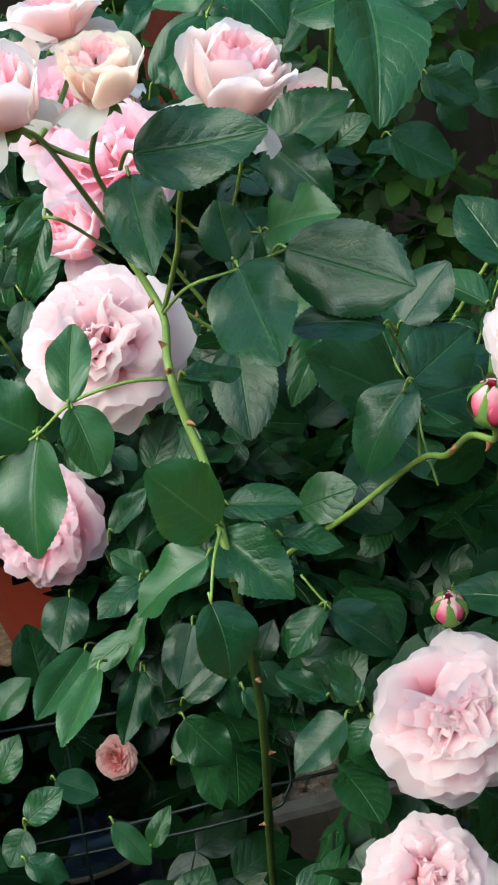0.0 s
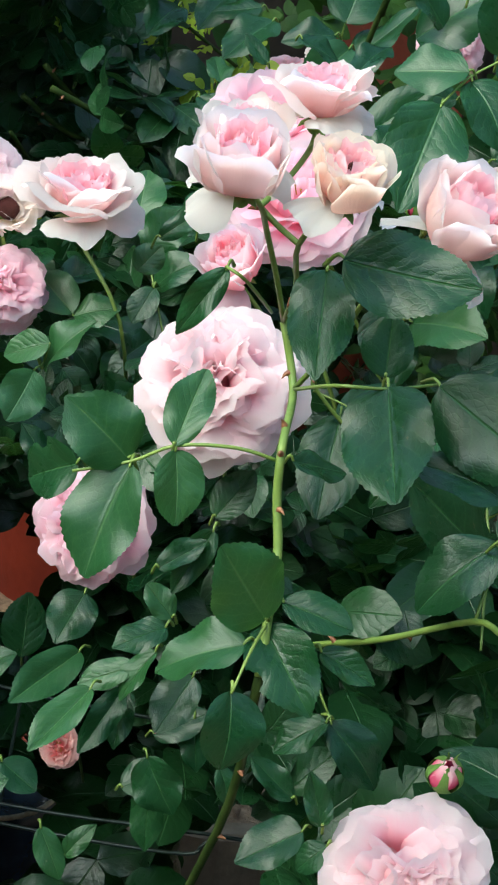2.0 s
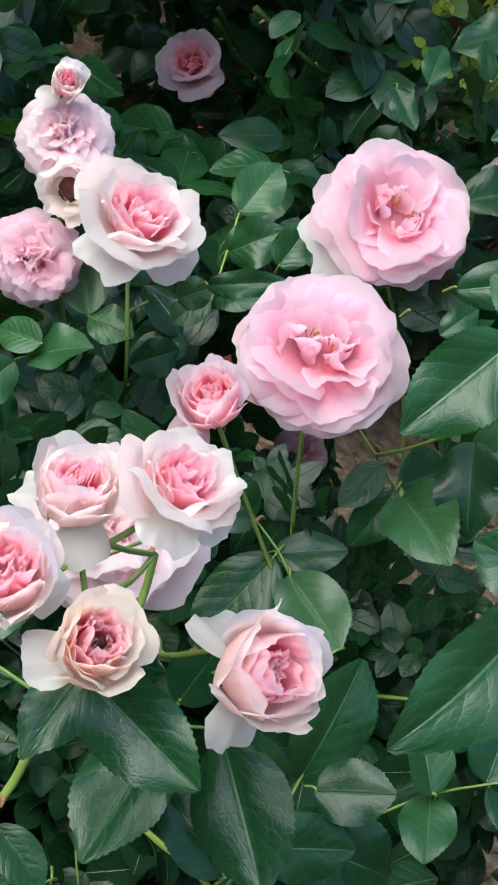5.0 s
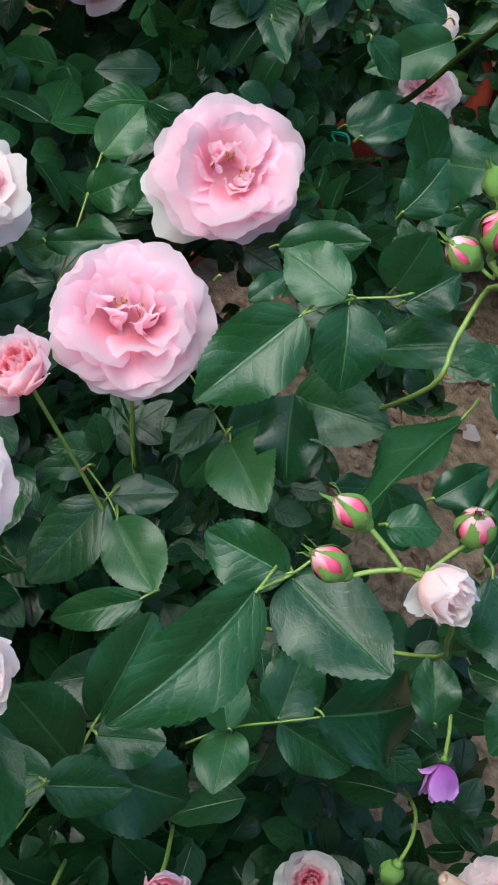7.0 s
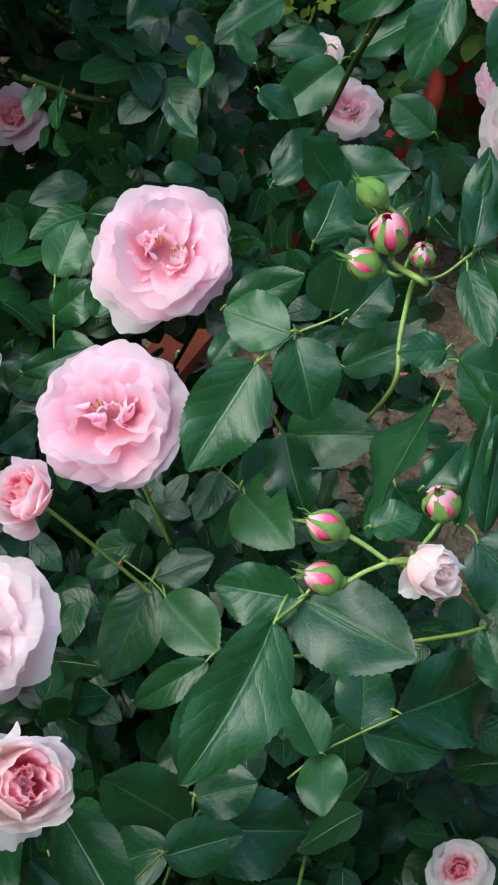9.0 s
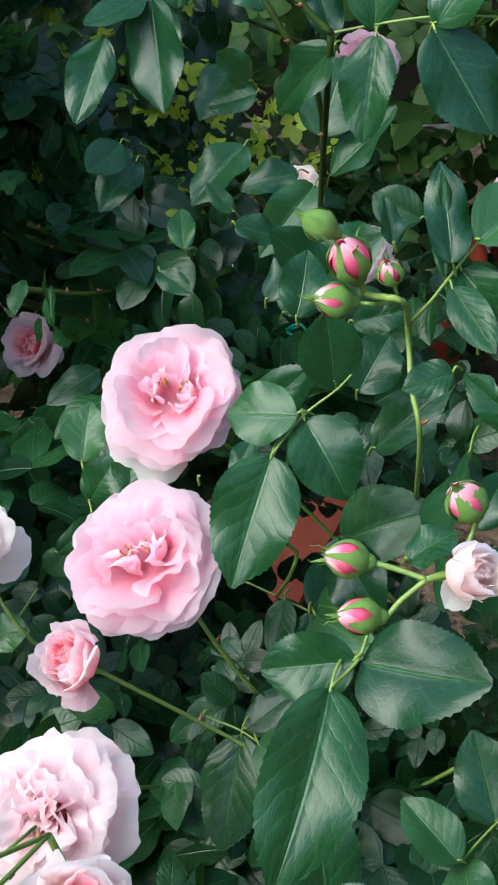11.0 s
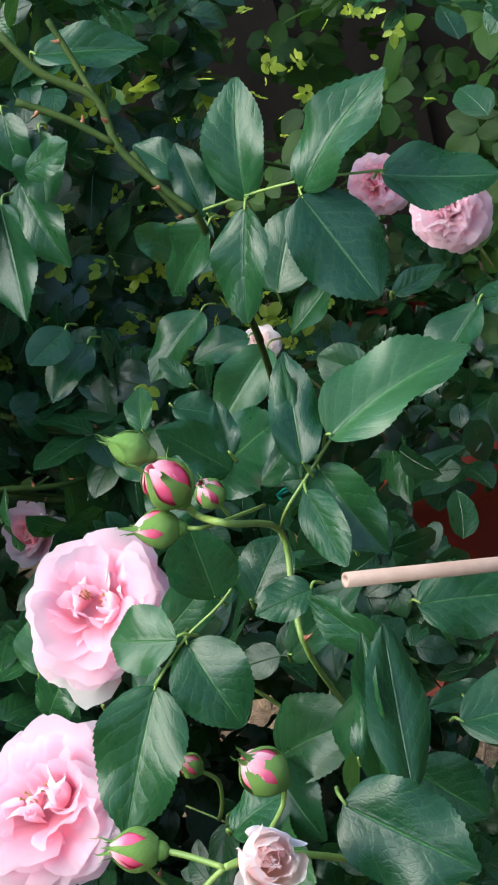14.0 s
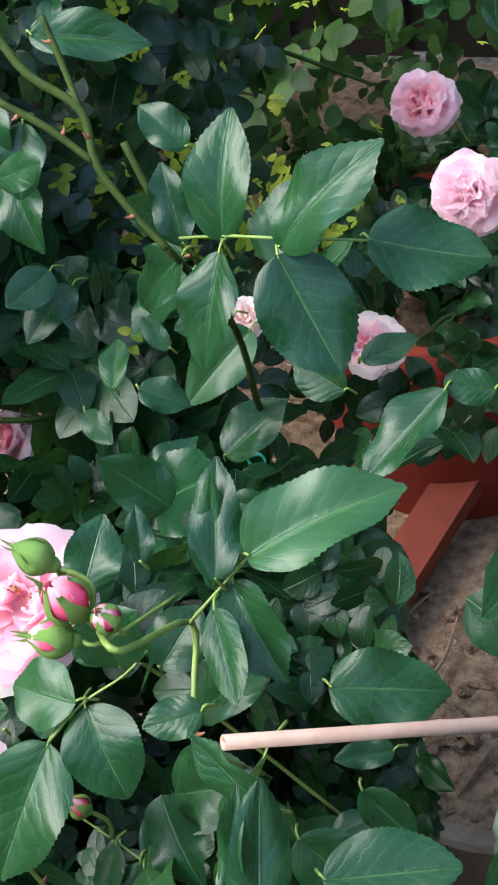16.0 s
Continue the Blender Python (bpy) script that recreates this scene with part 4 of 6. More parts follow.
stalk(S_low, (0.0451, 0.7372, 0.7585), (0.0414, 0.7320, 0.7649))
leaf(S_low, (0.0422, 0.7318, 0.7643), (0.0177, 0.7385, 0.7821), 0.50, 0)
stalk(S_low, (0.0552, 0.6814, 0.7804), (0.0539, 0.6772, 0.7876))
leaf(S_low, (0.0542, 0.6769, 0.7868), (0.0456, 0.6859, 0.8120), 0.50, 0)
stalk(S_low, (-0.0000, 0.6947, 0.8046), (0.0013, 0.6897, 0.8045))
leaf(S_low, (0.0010, 0.6899, 0.8050), (0.0095, 0.6836, 0.7877), 0.60, 0)
stalk(S_low, (-0.1356, 0.7460, 0.7295), (-0.1321, 0.7412, 0.7344))
leaf(S_low, (-0.1328, 0.7411, 0.7341), (-0.1092, 0.7447, 0.7454), 0.70, 0)
stalk(S_low, (-0.1427, 0.7456, 0.7094), (-0.1396, 0.7398, 0.7105))
leaf(S_low, (-0.1402, 0.7399, 0.7109), (-0.1190, 0.7349, 0.6976), 0.70, 0)
stalk(S_low, (-0.0936, 0.7703, 0.7046), (-0.0913, 0.7625, 0.7045))
leaf(S_low, (-0.0918, 0.7628, 0.7053), (-0.0768, 0.7532, 0.6789), 0.50, 0, "fresh_lit")
stalk(S_low, (-0.0842, 0.8239, 0.6409), (-0.0818, 0.8196, 0.6472))
leaf(S_low, (-0.0823, 0.8194, 0.6466), (-0.0668, 0.8264, 0.6674), 0.50, 0, "fresh_lit")
stalk(S_low, (-0.0789, 0.6954, 0.9519), (-0.0830, 0.6907, 0.9538))
leaf(S_low, (-0.0822, 0.6902, 0.9543), (-0.1099, 0.7063, 0.9385), 0.80, -10, "dark", "chewed leaf with ragged holes")
stalk(S_low, (-0.0873, 0.8708, 0.8016), (-0.0890, 0.8593, 0.8029))
leaf(S_low, (-0.0887, 0.8602, 0.8035), (-0.1004, 0.8322, 0.7836), 0.80, 0)
stalk(S_low, (-0.1334, 0.9420, 0.7024), (-0.1333, 0.9355, 0.7137))
leaf(S_low, (-0.1333, 0.9351, 0.7125), (-0.1329, 0.9493, 0.7533), 0.70, 0)
stalk(S_low, (-0.0363, 0.7508, 0.8342), (-0.0390, 0.7430, 0.8343))
leaf(S_low, (-0.0385, 0.7432, 0.8350), (-0.0566, 0.7346, 0.8093), 0.50, 0, "fresh_lit")
stalk(S_low, (-0.0569, 0.8547, 0.7506), (-0.0598, 0.8410, 0.7519))
leaf(S_low, (-0.0592, 0.8420, 0.7527), (-0.0785, 0.8114, 0.7250), 0.40, 0)
stalk(S_low, (-0.0574, 0.8606, 0.7471), (-0.0579, 0.8502, 0.7470))
leaf(S_low, (-0.0578, 0.8508, 0.7479), (-0.0607, 0.8300, 0.7184), 0.50, 0)
stalk(S_low, (-0.1534, 0.8471, 0.7419), (-0.1499, 0.8419, 0.7484))
leaf(S_low, (-0.1506, 0.8417, 0.7478), (-0.1272, 0.8479, 0.7667), 0.75, 0, "fresh_lit")
stalk(S_low, (-0.1615, 0.8344, 0.7050), (-0.1590, 0.8295, 0.7123))
leaf(S_low, (-0.1595, 0.8293, 0.7116), (-0.1427, 0.8374, 0.7358), 0.70, 0, "fresh_lit")
stalk(S_low, (-0.1241, 0.8058, 0.7186), (-0.1209, 0.7997, 0.7197))
leaf(S_low, (-0.1215, 0.7998, 0.7201), (-0.0999, 0.7945, 0.7057), 0.80, 0)
stalk(S_low, (-0.0304, 0.7099, 0.8682), (-0.0340, 0.7023, 0.8705))
leaf(S_low, (-0.0333, 0.7026, 0.8708), (-0.0578, 0.6899, 0.8635), 0.65, 0)
stalk(S_low, (-0.0160, 0.7755, 0.8088), (-0.0185, 0.7654, 0.8093))
leaf(S_low, (-0.0180, 0.7660, 0.8101), (-0.0350, 0.7467, 0.7843), 0.70, 0)
stalk(S_low, (-0.1363, 0.7626, 0.7185), (-0.1384, 0.7573, 0.7187))
leaf(S_low, (-0.1380, 0.7574, 0.7192), (-0.1523, 0.7519, 0.7026), 0.90, 0)
stalk(S_low, (-0.0423, 0.8404, 0.7236), (-0.0374, 0.8338, 0.7305))
leaf(S_low, (-0.0384, 0.8337, 0.7300), (-0.0060, 0.8389, 0.7464), 0.60, 0)
stalk(S_low, (-0.0156, 0.8456, 0.7421), (-0.0148, 0.8373, 0.7415))
leaf(S_low, (-0.0150, 0.8376, 0.7424), (-0.0097, 0.8267, 0.7114), 0.55, 0)
stalk(S_low, (-0.0353, 0.8170, 0.7140), (-0.0352, 0.8066, 0.7131))
leaf(S_low, (-0.0352, 0.8070, 0.7143), (-0.0343, 0.7932, 0.6748), 0.50, 0)

S_left = thing("rose_shoot", "rose shoot with a cluster of blush and withered roses", "rose shoot", (-0.1645, 0.9831, 0.9462), "shoots of the rose bush")
bloom(S_left, (-0.1236, 0.9520, 1.0080), (0.05, -0.20, 0.97), 0.0700, "cupped", BLUSH, HEART, 200, 14, "cupped pink rose with pale falling petals")
bloom(S_left, (-0.1697, 0.9662, 0.9994), (0.36, -0.78, 0.52), 0.0462, "withered", CREAM, CREAM, 240, 15, "withered rose with a dark dry heart")
bloom(S_left, (-0.1889, 0.9843, 1.0127), (-0.10, -0.70, 0.70), 0.0583, "full", PALE, ROSE, 280, 16, "full pale rose beside a withered one")
bloom(S_left, (-0.1664, 0.9569, 0.9531), (0.10, -0.78, 0.62), 0.0583, "full", PINK, PINK, 320, 17, "ruffled pink rose low in the cluster")
bloom(S_left, (-0.2028, 0.9800, 1.0422), (0.21, -0.64, 0.74), 0.0309, "half", CREAM, HEART, 160, 31, "small cream bud tinged with pink")
cane(S_left, [(-0.1013, 1.1081, 0.9718), (-0.0910, 1.0837, 0.9560), (-0.0818, 1.0653, 0.9371), (-0.0709, 1.0428, 0.9122)], 0.0008, 0.0007, STEM, thorns=0)
cane(S_left, [(-0.1248, 0.9566, 1.0116), (-0.1274, 0.9727, 0.9913), (-0.0928, 0.9544, 0.9430), (-0.0871, 1.0375, 0.8385)], 0.0014, 0.0012, STEM, thorns=1)
cane(S_left, [(-0.1723, 0.9717, 0.9957), (-0.1759, 0.9794, 0.9906), (-0.1660, 0.9812, 0.9563), (-0.1552, 1.0041, 0.9110), (-0.1221, 1.0482, 0.8163)], 0.0014, 0.0012, STEM, thorns=1)
cane(S_left, [(-0.1877, 0.9920, 1.0049), (-0.1862, 1.0106, 0.9883), (-0.1857, 1.0461, 0.9608), (-0.1857, 1.1061, 0.9008)], 0.0012, 0.0012, STEM)
cane(S_left, [(-0.1676, 0.9655, 0.9462), (-0.1691, 0.9851, 0.9309), (-0.1696, 1.0210, 0.9038), (-0.1696, 1.0810, 0.8438)], 0.0012, 0.0012, STEM)
cane(S_left, [(-0.2039, 0.9833, 1.0383), (-0.2071, 1.0009, 1.0212), (-0.2081, 1.0361, 0.9935), (-0.2081, 1.0961, 0.9335)], 0.0012, 0.0012, STEM)

S_top = thing("rose_shoot", "rose shoot with two wide open pink roses", "rose shoot", (-0.0054, 0.9518, 0.9295), "shoots of the rose bush")
bloom(S_top, (-0.0139, 1.0676, 1.0517), (0.06, -0.52, 0.85), 0.0860, "open", PINK, PINK, 0, 18, "wide open pink rose with loose inner petals")
bloom(S_top, (0.0026, 0.9265, 1.0324), (-0.05, -0.56, 0.83), 0.0850, "open", PINK, PINK, 40, 19, "wide open pink rose showing ochre stamens")
bloom(S_top, (-0.0225, 0.8690, 1.0052), (-0.36, -0.52, 0.78), 0.0430, "goblet", ROSE, HEART, 80, 29, "half open pink bud", guard=PINK)
cane(S_top, [(-0.0200, 0.8724, 1.0001), (-0.0164, 0.8776, 0.9923), (0.0408, 0.9059, 0.9216), (0.0723, 0.9095, 0.8929)], 0.0014, 0.0012, STEM, thorns=2)
cane(S_top, [(0.0276, 0.9129, 0.9295), (0.0482, 0.9087, 0.9245), (0.0606, 0.9042, 0.9193)], 0.0007, 0.0006, STEM, thorns=0)
cane(S_top, [(0.0034, 0.9369, 1.0206), (0.0047, 0.9541, 1.0011), (0.0359, 0.9557, 0.9295), (0.0806, 0.9823, 0.8241)], 0.0015, 0.0013, STEM, thorns=1)
cane(S_top, [(-0.0152, 1.0776, 1.0392), (-0.0173, 1.0937, 1.0189), (0.0398, 1.1121, 0.9528), (0.1323, 1.1519, 0.7865)], 0.0015, 0.0013, STEM, thorns=1)

S_g = thing("rose_shoot", "leafy rose shoot beside a pink rose", "rose shoot", (-0.0459, 1.0992, 0.9293), "shoots of the rose bush")
stalk(S_g, (-0.1016, 1.1133, 0.9627), (-0.1012, 1.1089, 0.9728))
leaf(S_g, (-0.1013, 1.1081, 0.9718), (-0.0986, 1.1376, 1.0041), 0.75, 0, "fresh_lit")
stalk(S_g, (-0.0936, 1.0908, 0.9471), (-0.0903, 1.0839, 0.9570))
leaf(S_g, (-0.0910, 1.0837, 0.9560), (-0.0693, 1.0917, 0.9893), 0.80, 0)
stalk(S_g, (-0.0849, 1.0740, 0.9293), (-0.0810, 1.0650, 0.9379))
leaf(S_g, (-0.0818, 1.0653, 0.9371), (-0.0554, 1.0567, 0.9639), 0.75, 10)
stalk(S_g, (-0.0796, 1.0651, 0.9376), (-0.0813, 1.0562, 0.9382))
leaf(S_g, (-0.0810, 1.0567, 0.9388), (-0.0925, 1.0378, 0.9182), 0.70, 0)
stalk(S_g, (-0.0573, 1.0792, 0.9680), (-0.0572, 1.0756, 0.9764))
leaf(S_g, (-0.0573, 1.0749, 0.9756), (-0.0568, 1.0992, 1.0022), 0.70, 0)
stalk(S_g, (0.0023, 1.3072, 0.9722), (0.0084, 1.2998, 0.9843))
leaf(S_g, (0.0072, 1.2989, 0.9834), (0.0475, 1.3306, 1.0155), 0.62, 0)
stalk(S_g, (0.0885, 0.9884, 1.1522), (0.0893, 0.9846, 1.1612))
leaf(S_g, (0.0892, 0.9837, 1.1603), (0.0943, 1.0110, 1.1888), 0.70, 0)

S_t = thing("rose_shoot", "rose shoot with broad rounded dark leaves", "rose shoot", (0.0866, 0.9633, 1.0548), "shoots of the rose bush")
cane(S_t, [(0.0788, 0.9371, 1.1020), (0.0940, 0.9529, 1.1171), (0.1132, 0.9641, 1.1289), (0.1245, 0.9738, 1.1393)], 0.0008, 0.0006, STEM, thorns=0)
stalk(S_t, (0.0814, 0.9580, 1.0995), (0.0785, 0.9358, 1.1005))
leaf(S_t, (0.0791, 0.9373, 1.1021), (0.0595, 0.8887, 1.0491), 0.62, 0)
stalk(S_t, (0.0993, 0.9588, 1.1147), (0.0910, 0.9502, 1.1197))
leaf(S_t, (0.0926, 0.9488, 1.1205), (0.0500, 0.9558, 1.1142), 0.80, -10, "fresh_lit")
stalk(S_t, (0.0916, 0.9654, 1.1138), (0.0957, 0.9517, 1.1151))
leaf(S_t, (0.0949, 0.9525, 1.1160), (0.1222, 0.9257, 1.0860), 0.82, 0)
stalk(S_t, (0.0248, 0.9728, 1.0548), (0.0275, 0.9682, 1.0644))
leaf(S_t, (0.0480, 0.9674, 1.0635), (0.0560, 0.9843, 1.0827), 0.60, 0)
stalk(S_t, (0.1101, 0.9768, 1.1190), (0.1100, 0.9681, 1.1306))
leaf(S_t, (0.1100, 0.9681, 1.1293), (0.1098, 0.9676, 1.1723), 0.80, 0)
stalk(S_t, (0.1170, 0.9925, 1.1037), (0.1193, 0.9886, 1.1118))
leaf(S_t, (0.1189, 0.9879, 1.1110), (0.1346, 1.0112, 1.1351), 0.85, 0)
leaf(S_t, (0.1, 0.995, 1.0), (0.152, 0.985, 1.036), 0.72, 0)
leaf(S_t, (0.1, 0.985, 1.012), (0.128, 0.955, 0.975), 0.70, 0)
leaf(S_t, (0.07, 1.095, 1.12), (0.122, 1.08, 1.164), 0.66, 0)
leaf(S_t, (0.086, 1.085, 1.13), (0.056, 1.075, 1.168), 0.62, 0)

S_n = thing("rose_shoot", "short leafy rose shoot with a tiny red bud", "rose shoot", (0.0784, 0.9751, 0.9539), "shoots of the rose bush")
bud(S_n, (0.0769, 0.9508, 1.0337), (-0.30, -0.41, 0.86), 0.0147, RED, 0.80, 160, 40, "tiny crimson bud")
cane(S_n, [(0.0839, 0.9761, 0.9596), (0.0605, 0.9821, 0.9666), (0.0406, 0.9871, 0.9725)], 0.0008, 0.0006, STEM, thorns=0)
cane(S_n, [(0.0778, 0.9520, 1.0312), (0.0821, 0.9577, 1.0191), (0.0722, 0.9711, 0.9903), (0.0605, 0.9821, 0.9666)], 0.0012, 0.0012, STEM)
stalk(S_n, (0.0794, 0.9830, 0.9552), (0.0826, 0.9795, 0.9616))
leaf(S_n, (0.0820, 0.9780, 0.9617), (0.1036, 1.0289, 0.9604), 0.62, 5)
stalk(S_n, (0.0807, 0.9871, 0.9539), (0.0866, 0.9697, 0.9629))
leaf(S_n, (0.0854, 0.9709, 0.9625), (0.1247, 0.9317, 0.9765), 0.80, 10, "fresh_lit")
stalk(S_n, (0.0815, 0.9860, 0.9604), (0.0815, 0.9740, 0.9600))
leaf(S_n, (0.0815, 0.9747, 0.9612), (0.0816, 0.9525, 0.9238), 0.55, 0)
stalk(S_n, (0.0671, 0.9887, 0.9663), (0.0663, 0.9779, 0.9666))
leaf(S_n, (0.0665, 0.9786, 0.9674), (0.0610, 0.9545, 0.9411), 0.60, 0)

S_o = thing("rose_shoot", "rose shoot with toothed glossy leaves", "rose shoot", (0.0453, 0.9171, 0.9033), "shoots of the rose bush")
stalk(S_o, (0.0549, 0.9160, 0.9146), (0.0617, 0.9004, 0.9214))
leaf(S_o, (0.0604, 0.9013, 0.9213), (0.1059, 0.8705, 0.9227), 0.70, 0, "fresh_lit")
stalk(S_o, (0.0441, 0.9284, 0.9033), (0.0489, 0.9229, 0.9112))
leaf(S_o, (0.0479, 0.9223, 0.9107), (0.0800, 0.9414, 0.9298), 0.60, 0)
stalk(S_o, (0.0305, 0.9149, 0.9324), (0.0273, 0.9080, 0.9338))
leaf(S_o, (0.0280, 0.9083, 0.9342), (0.0068, 0.8975, 0.9228), 0.60, 0)
stalk(S_o, (0.0488, 0.9325, 0.9142), (0.0475, 0.9119, 0.9149))
leaf(S_o, (0.0478, 0.9133, 0.9164), (0.0396, 0.8673, 0.8660), 0.60, 0)

S_u = thing("rose_shoot", "rose shoot with crimson buds and a cream bud", "rose shoot", (0.1742, 0.7899, 0.9952), "shoots of the rose bush")
bloom(S_u, (0.1970, 0.7633, 1.1671), (0.52, -0.58, 0.63), 0.0350, "half", BLUSH, BLUSH, 120, 30, "half open cream and blush bud")
bud(S_u, (0.1594, 0.7612, 1.1732), (-0.93, -0.20, 0.30), 0.0180, RED, 0.60, 240, 33, "pink bud in spreading green sepals")
bud(S_u, (0.1654, 0.7474, 1.1558), (-0.92, -0.31, 0.25), 0.0179, RED, 0.80, 280, 34, "crimson bud in green sepals")
bud(S_u, (0.2016, 0.7861, 1.1823), (-0.33, -0.33, 0.88), 0.0201, RED, 1.00, 320, 35, "green bud showing a pink slit")
cane(S_u, [(0.1425, 0.7498, 1.1134), (0.1505, 0.7699, 1.1102), (0.1550, 0.7793, 1.1205)], 0.0009, 0.0007, STEM, thorns=0)
cane(S_u, [(0.1628, 0.7619, 1.1721), (0.1718, 0.7608, 1.1704), (0.1844, 0.7582, 1.1677)], 0.0013, 0.0012, STEM, thorns=0)
cane(S_u, [(0.1844, 0.7582, 1.1677), (0.1953, 0.7690, 1.1627), (0.2157, 0.7928, 1.1354), (0.2393, 0.8450, 1.0637), (0.2445, 0.9153, 0.9645), (0.1034, 0.9765, 0.7834)], 0.0014, 0.0014, STEM, thorns=1)
cane(S_u, [(0.2029, 0.7874, 1.1787), (0.2003, 0.7852, 1.1701), (0.1962, 0.7728, 1.1667), (0.1953, 0.7690, 1.1627)], 0.0011, 0.0010, STEM, thorns=0)
cane(S_u, [(0.2157, 0.7928, 1.1354), (0.2207, 0.7853, 1.1529), (0.2383, 0.7903, 1.1526)], 0.0008, 0.0007, STEM, thorns=0)
cane(S_u, [(0.1686, 0.7485, 1.1549), (0.1747, 0.7531, 1.1608), (0.1844, 0.7582, 1.1677)], 0.0012, 0.0012, STEM, thorns=0)
cane(S_u, [(0.1970, 0.7633, 1.1671), (0.1933, 0.7639, 1.1659), (0.1844, 0.7582, 1.1677)], 0.0013, 0.0013, STEM, thorns=0)
stalk(S_u, (0.1437, 0.7768, 1.1077), (0.1422, 0.7475, 1.1122))
leaf(S_u, (0.1425, 0.7498, 1.1134), (0.1322, 0.6720, 1.0733), 0.50, 0)
stalk(S_u, (0.1550, 0.7791, 1.1058), (0.1487, 0.7699, 1.1103))
leaf(S_u, (0.1500, 0.7700, 1.1104), (0.1078, 0.7652, 1.1060), 0.75, 0)
stalk(S_u, (0.1446, 0.7895, 1.0974), (0.1536, 0.7722, 1.1072))
leaf(S_u, (0.1518, 0.7730, 1.1068), (0.2118, 0.7469, 1.1187), 0.70, 0)
stalk(S_u, (0.2144, 0.8050, 1.1600), (0.2218, 0.7918, 1.1639))
leaf(S_u, (0.2203, 0.7922, 1.1644), (0.2698, 0.7766, 1.1467), 0.70, 0)
stalk(S_u, (0.1691, 0.7974, 1.1439), (0.1721, 0.7940, 1.1487))
leaf(S_u, (0.1715, 0.7936, 1.1483), (0.1915, 0.8050, 1.1598), 0.90, 0)
stalk(S_u, (0.1721, 0.9968, 0.9952), (0.1774, 0.9867, 0.9962))
leaf(S_u, (0.1763, 0.9868, 0.9972), (0.2116, 0.9833, 0.9657), 0.80, 0)

S_v = thing("rose_shoot", "rose shoot with large dark glossy leaves", "rose shoot", (0.1192, 0.7992, 0.8879), "shoots of the rose bush")
cane(S_v, [(0.1155, 0.8232, 0.9657), (0.1223, 0.7798, 0.9178), (0.1256, 0.7601, 0.9025), (0.1232, 0.7465, 0.8876), (0.1230, 0.7280, 0.8673)], 0.0009, 0.0007, STEM, thorns=0)
stalk(S_v, (0.1233, 0.7896, 0.9024), (0.1220, 0.7809, 0.9196))
leaf(S_v, (0.1223, 0.7798, 0.9178), (0.1138, 0.8144, 0.9773), 0.60, 0)
stalk(S_v, (0.1189, 0.7716, 0.8948), (0.1291, 0.7612, 0.9022))
leaf(S_v, (0.1271, 0.7602, 0.9026), (0.1952, 0.7927, 0.8909), 0.70, 0)
stalk(S_v, (0.1313, 0.7771, 0.8879), (0.1234, 0.7603, 0.9034))
leaf(S_v, (0.1250, 0.7608, 0.9020), (0.0726, 0.7443, 0.9479), 0.62, 0)
stalk(S_v, (0.1067, 0.8724, 0.9270), (0.1012, 0.8568, 0.9290))
leaf(S_v, (0.1023, 0.8577, 0.9300), (0.0659, 0.8286, 0.8987), 0.42, 0)

S_w = thing("rose_shoot", "rose shoot with toothed leaves and a coral bud", "rose shoot", (0.2266, 0.8272, 0.8963), "shoots of the rose bush")
bloom(S_w, (0.1964, 0.6931, 0.9584), (0.00, -0.45, 0.89), 0.0314, "half", PINK, HEART, 200, 32, "half open coral bud with long sepals")
bud(S_w, (0.3125, 0.8420, 0.8963), (0.10, -0.31, -0.94), 0.0159, SEPAL, 0.80, 280, 43, "small green hip")
cane(S_w, [(0.1712, 0.8165, 0.9007), (0.1855, 0.8314, 0.9167), (0.2034, 0.8326, 0.9455), (0.2207, 0.8439, 0.9576)], 0.0008, 0.0006, STEM, thorns=0)
cane(S_w, [(0.1964, 0.6955, 0.9536), (0.1964, 0.7102, 0.9342), (0.1964, 0.7445, 0.9057), (0.1964, 0.8045, 0.8457)], 0.0012, 0.0012, STEM)
cane(S_w, [(0.3121, 0.8430, 0.8993), (0.3106, 0.8557, 0.9075), (0.3100, 0.8893, 0.8882), (0.3100, 0.9493, 0.8282)], 0.0012, 0.0012, STEM)
stalk(S_w, (0.1840, 0.8450, 0.9113), (0.1859, 0.8301, 0.9167))
leaf(S_w, (0.1855, 0.8314, 0.9167), (0.1978, 0.7899, 0.9185), 0.70, 5, "fresh_lit")
stalk(S_w, (0.2047, 0.8445, 0.9297), (0.2028, 0.8394, 0.9410))
leaf(S_w, (0.2032, 0.8385, 0.9399), (0.1909, 0.8707, 0.9756), 0.72, 0)
stalk(S_w, (0.1987, 0.8476, 0.9335), (0.2063, 0.8390, 0.9383))
leaf(S_w, (0.2048, 0.8386, 0.9386), (0.2552, 0.8526, 0.9276), 0.65, 0)
stalk(S_w, (0.2137, 0.8538, 0.9481), (0.2224, 0.8459, 0.9573))
leaf(S_w, (0.2207, 0.8439, 0.9576), (0.2790, 0.9118, 0.9468), 0.62, -5)
stalk(S_w, (0.1889, 0.8303, 0.9158), (0.1841, 0.8246, 0.9245))
leaf(S_w, (0.1850, 0.8239, 0.9238), (0.1530, 0.8445, 0.9463), 0.66, 0, "fresh_lit")
stalk(S_w, (0.2787, 0.8825, 0.9643), (0.2752, 0.8778, 0.9726))
leaf(S_w, (0.2759, 0.8772, 0.9719), (0.2521, 0.8990, 0.9956), 0.70, 0)
stalk(S_w, (0.2870, 0.8408, 1.0889), (0.2866, 0.8286, 1.0894))
leaf(S_w, (0.2867, 0.8295, 1.0902), (0.2844, 0.8019, 1.0614), 0.70, 0)

